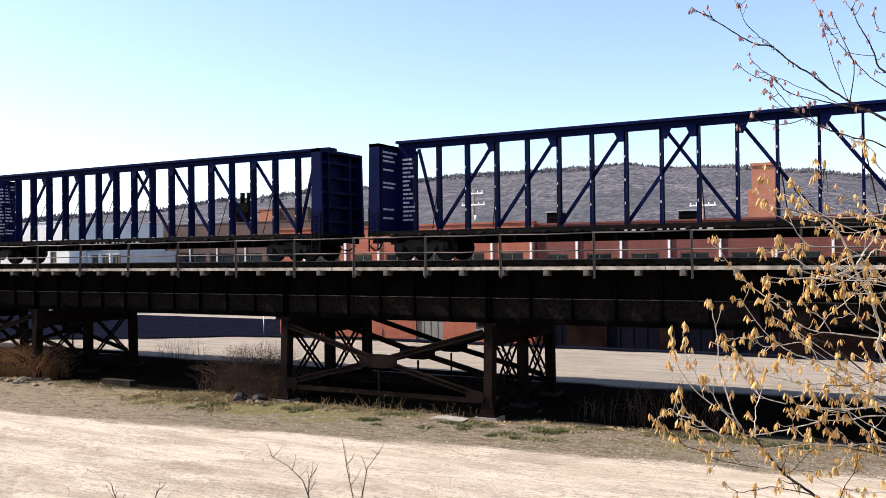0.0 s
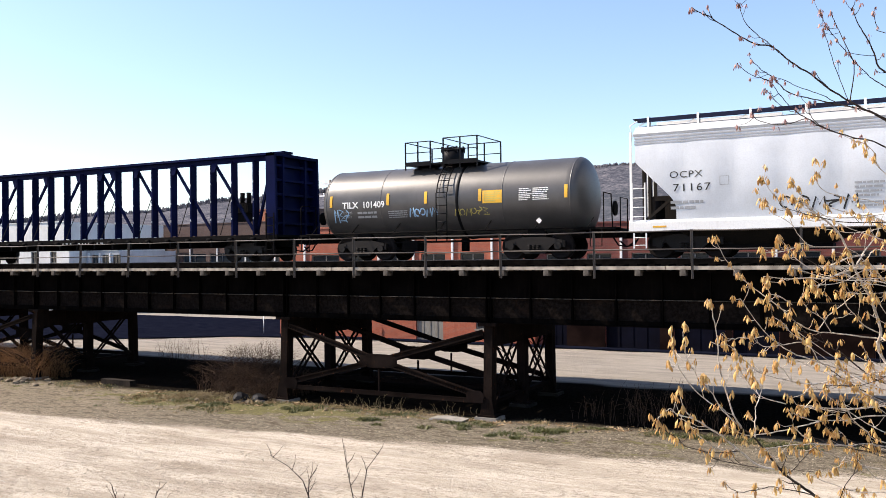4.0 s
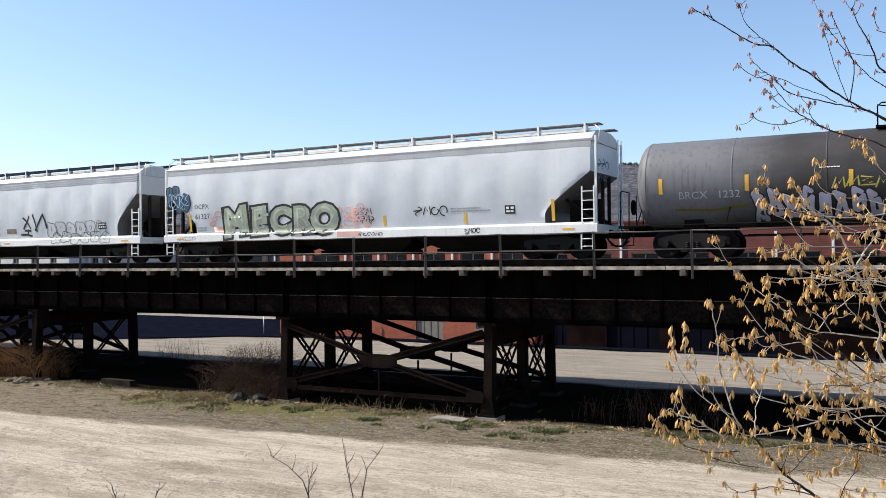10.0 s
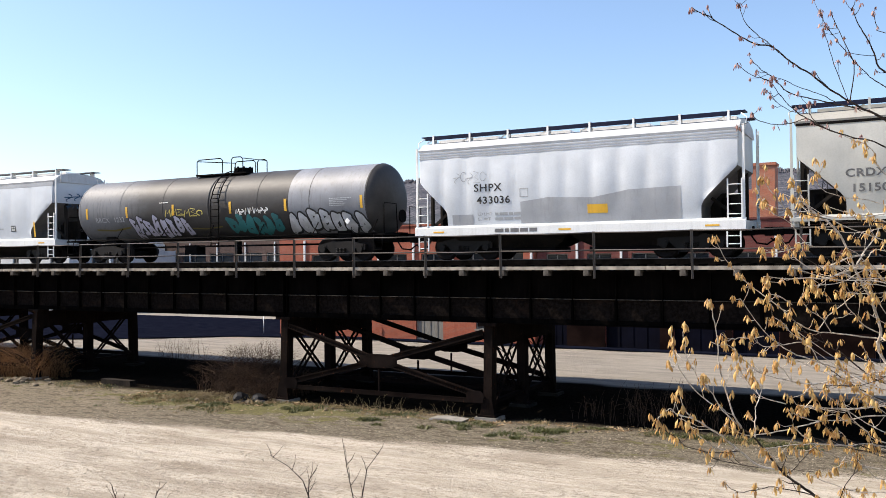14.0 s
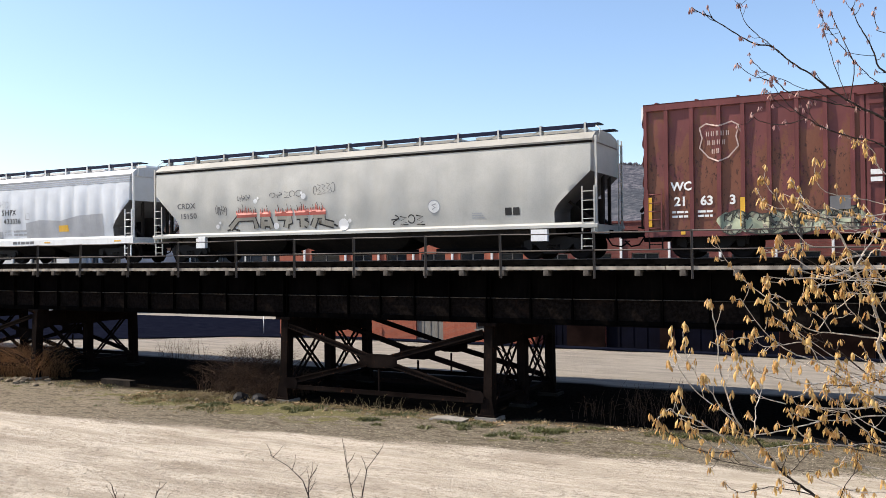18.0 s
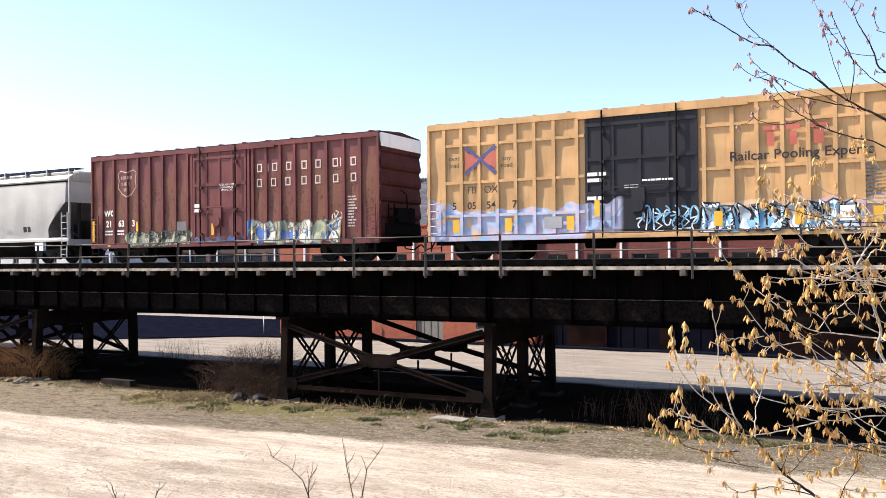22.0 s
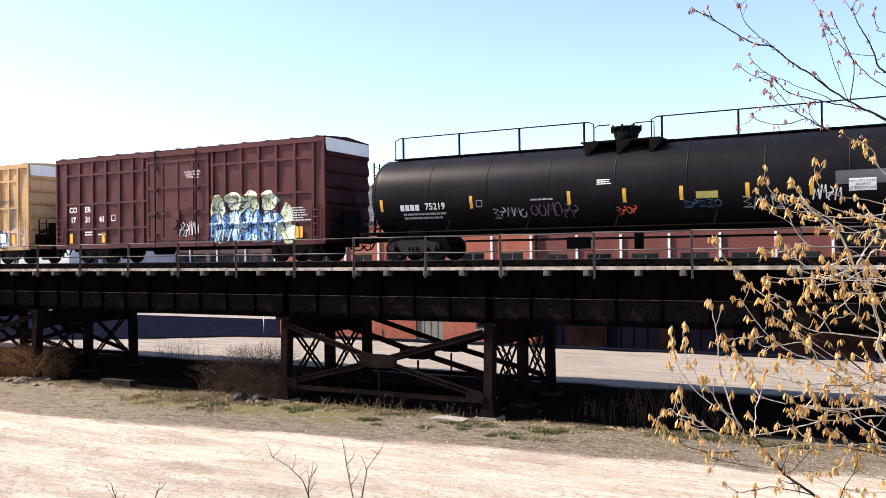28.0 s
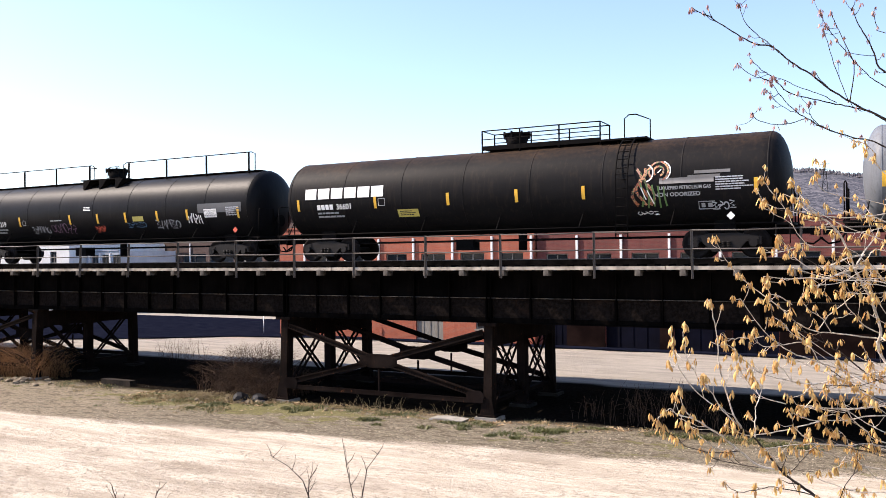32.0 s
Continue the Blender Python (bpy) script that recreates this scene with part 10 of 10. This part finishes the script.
limb("P", 0.010, (-0.57, 4.81, 4.31), (-0.65, 4.74, 4.33), (-0.73, 4.65, 4.42), (-0.81, 4.58, 4.50), (-0.86, 4.43, 4.58), (-0.92, 4.37, 4.63), (-0.95, 4.31, 4.69), (-0.96, 4.26, 4.79))
limb("P", 0.006, (-0.76, 4.65, 4.41), (-0.83, 4.53, 4.45), (-0.89, 4.43, 4.52), (-0.94, 4.34, 4.61), (-0.96, 4.26, 4.64))
limb("P", 0.005, (-0.83, 4.44, 4.69), (-0.90, 4.38, 4.76), (-0.96, 4.29, 4.88), (-0.97, 4.24, 4.95), (-0.99, 4.24, 5.03))
limb("P", 0.004, (-0.87, 4.42, 4.73), (-0.89, 4.36, 4.84), (-0.92, 4.30, 4.92), (-0.94, 4.28, 5.01), (-0.93, 4.27, 5.11))
limb("P", 0.006, (-0.66, 4.65, 4.50), (-0.66, 4.66, 4.60), (-0.65, 4.66, 4.67), (-0.63, 4.70, 4.74), (-0.65, 4.65, 4.80))
limb("D", 0.004, (-0.73, 4.61, 4.43), (-0.84, 4.47, 4.44), (-0.94, 4.33, 4.49), (-0.97, 4.24, 4.55), (-1.01, 4.12, 4.61))
limb("D", 0.004, (-0.65, 4.71, 4.33), (-0.75, 4.58, 4.37), (-0.81, 4.45, 4.41), (-0.84, 4.32, 4.46))
limb("P", 0.005, (-0.91, 4.34, 4.63), (-0.97, 4.26, 4.66), (-0.99, 4.19, 4.70), (-1.03, 4.11, 4.66))
limb("D", 0.010, (0.41, 5.85, 4.60), (-0.07, 6.10, 4.62), (-0.22, 5.91, 4.74), (-0.31, 5.81, 4.83), (-0.42, 5.64, 4.92), (-0.50, 5.48, 5.00), (-0.57, 5.37, 5.10))
limb("D", 0.008, (0.41, 5.85, 4.50), (-0.07, 5.98, 4.53), (-0.18, 5.81, 4.60), (-0.30, 5.65, 4.70), (-0.37, 5.55, 4.77), (-0.44, 5.44, 4.84))
limb("D", 0.004, (-0.30, 5.30, 4.06), (-0.27, 5.27, 4.15), (-0.23, 5.31, 4.21), (-0.21, 5.34, 4.27))
limb("D", 0.004, (-0.55, 4.94, 4.25), (-0.49, 4.96, 4.30), (-0.44, 5.05, 4.36), (-0.42, 5.12, 4.38))
limb("D", 0.005, (-0.41, 5.01, 4.14), (-0.51, 4.83, 4.20), (-0.60, 4.69, 4.24), (-0.65, 4.56, 4.25), (-0.72, 4.39, 4.27))
limb("P", 0.005, (-0.61, 4.79, 4.39), (-0.57, 4.82, 4.36), (-0.55, 4.82, 4.40))
limb("D", 0.004, (-0.07, 5.65, 4.24), (-0.15, 5.51, 4.30), (-0.11, 5.51, 4.33))
limb("P", 0.006, (0.41, 5.85, 4.10), (-0.07, 5.53, 4.14), (-0.16, 5.46, 4.21), (-0.23, 5.35, 4.32), (-0.27, 5.25, 4.43), (-0.31, 5.18, 4.48))
# the dense inner crown beside the trunk
CROWN = random.Random(27)
for k in range(34):
    z = CROWN.uniform(4.1, 5.6)
    a = Vector((0.40, CROWN.uniform(5.5, 6.0), z))
    reach = CROWN.uniform(0.45, 0.95)
    b = a + Vector((-reach, -0.55 * reach + CROWN.gauss(0, 0.05), CROWN.uniform(-0.1, 0.5)))
    mid = a.lerp(b, 0.5) + Vector((CROWN.gauss(0, 0.05), 0, CROWN.uniform(-0.14, 0.05)))
    limb("P" if k % 5 else "D", CROWN.uniform(0.005, 0.010), a, a.lerp(mid, 0.5) + Vector((0, 0, -0.02)), mid, mid.lerp(b, 0.5) + Vector((0, 0, -0.03)), b)
part("young_leaves", LEAF["tan"], BUD, TREE, "drooping tan and yellow new leaves")
part("young_leaves", LEAF["russet"], BUD_RED, TREE, "small russet opening buds")


def sprig(*pts):
    rnd = TREE_RND
    m = M()
    pts = [Vector(p) for p in pts]
    m.pipe(pts, 0.006, 5, 0.002)
    for i in range(1, len(pts)):
        for k in range(2):
            p = pts[i - 1].lerp(pts[i], rnd.random())
            q = p + Vector((rnd.gauss(0, 0.07), rnd.gauss(0, 0.05), rnd.uniform(0.06, 0.16)))
            m.pipe([p, (p + q) / 2 + Vector((0.01, 0, 0)), q], 0.003, 4, 0.0012)
    base = pts[0]
    m.pipe([base + Vector((0.02, 0, -1.6)), base], 0.008, 5, 0.006)
    single("bare_sapling", m, BARK, "thin bare sapling growing from the bank", "sapling", "saplings on the bank", pose(0, 0, 0))


sprig((-3.98, 5.33, 3.26), (-4.08, 5.37, 3.58), (-4.14, 5.37, 3.71), (-4.24, 5.32, 3.82), (-4.37, 5.25, 3.91))
sprig((-3.69, 5.52, 3.25), (-3.80, 5.57, 3.56), (-3.87, 5.59, 3.78), (-3.93, 5.61, 4.02))
sprig((-3.62, 5.57, 3.24), (-3.74, 5.60, 3.56), (-3.74, 5.68, 3.78), (-3.67, 5.76, 3.90))
sprig((-4.08, 5.35, 3.50), (-4.10, 5.40, 3.71), (-4.07, 5.45, 3.79))
sprig((-5.05, 4.39, 3.38), (-5.14, 4.42, 3.69), (-5.17, 4.41, 3.77))
sprig((-4.90, 4.55, 3.40), (-4.94, 4.61, 3.63), (-4.95, 4.64, 3.72))


# ---- what moves: the train rolls by at a nearly steady pace ----
TRAVEL = [(0, 0.0), (2, 13.76), (4, 27.53), (6, 41.26), (8, 54.99), (10, 68.61), (12, 82.17), (14, 95.66), (16, 108.98),
          (18, 122.13), (20, 135.22), (22, 148.23), (24, 161.16), (26, 174.01), (28, 186.73), (30, 199.34), (32, 211.87)]


def motions():
    for car, x in CARS:
        walk(car, [(t, pose(x - d, TRACK, RAIL)) for t, d in TRAVEL])
    ts, ds = zip(*TRAVEL)
    turns = [(i / 10, -math.degrees(float(np.interp(i / 10, ts, ds)) / 0.46)) for i in range(321)]
    for wheel, dx in WHEELS:
        walk(wheel, [(t, pose(dx, 0, 0.46, 0, a, 0)) for t, a in turns])


motions()
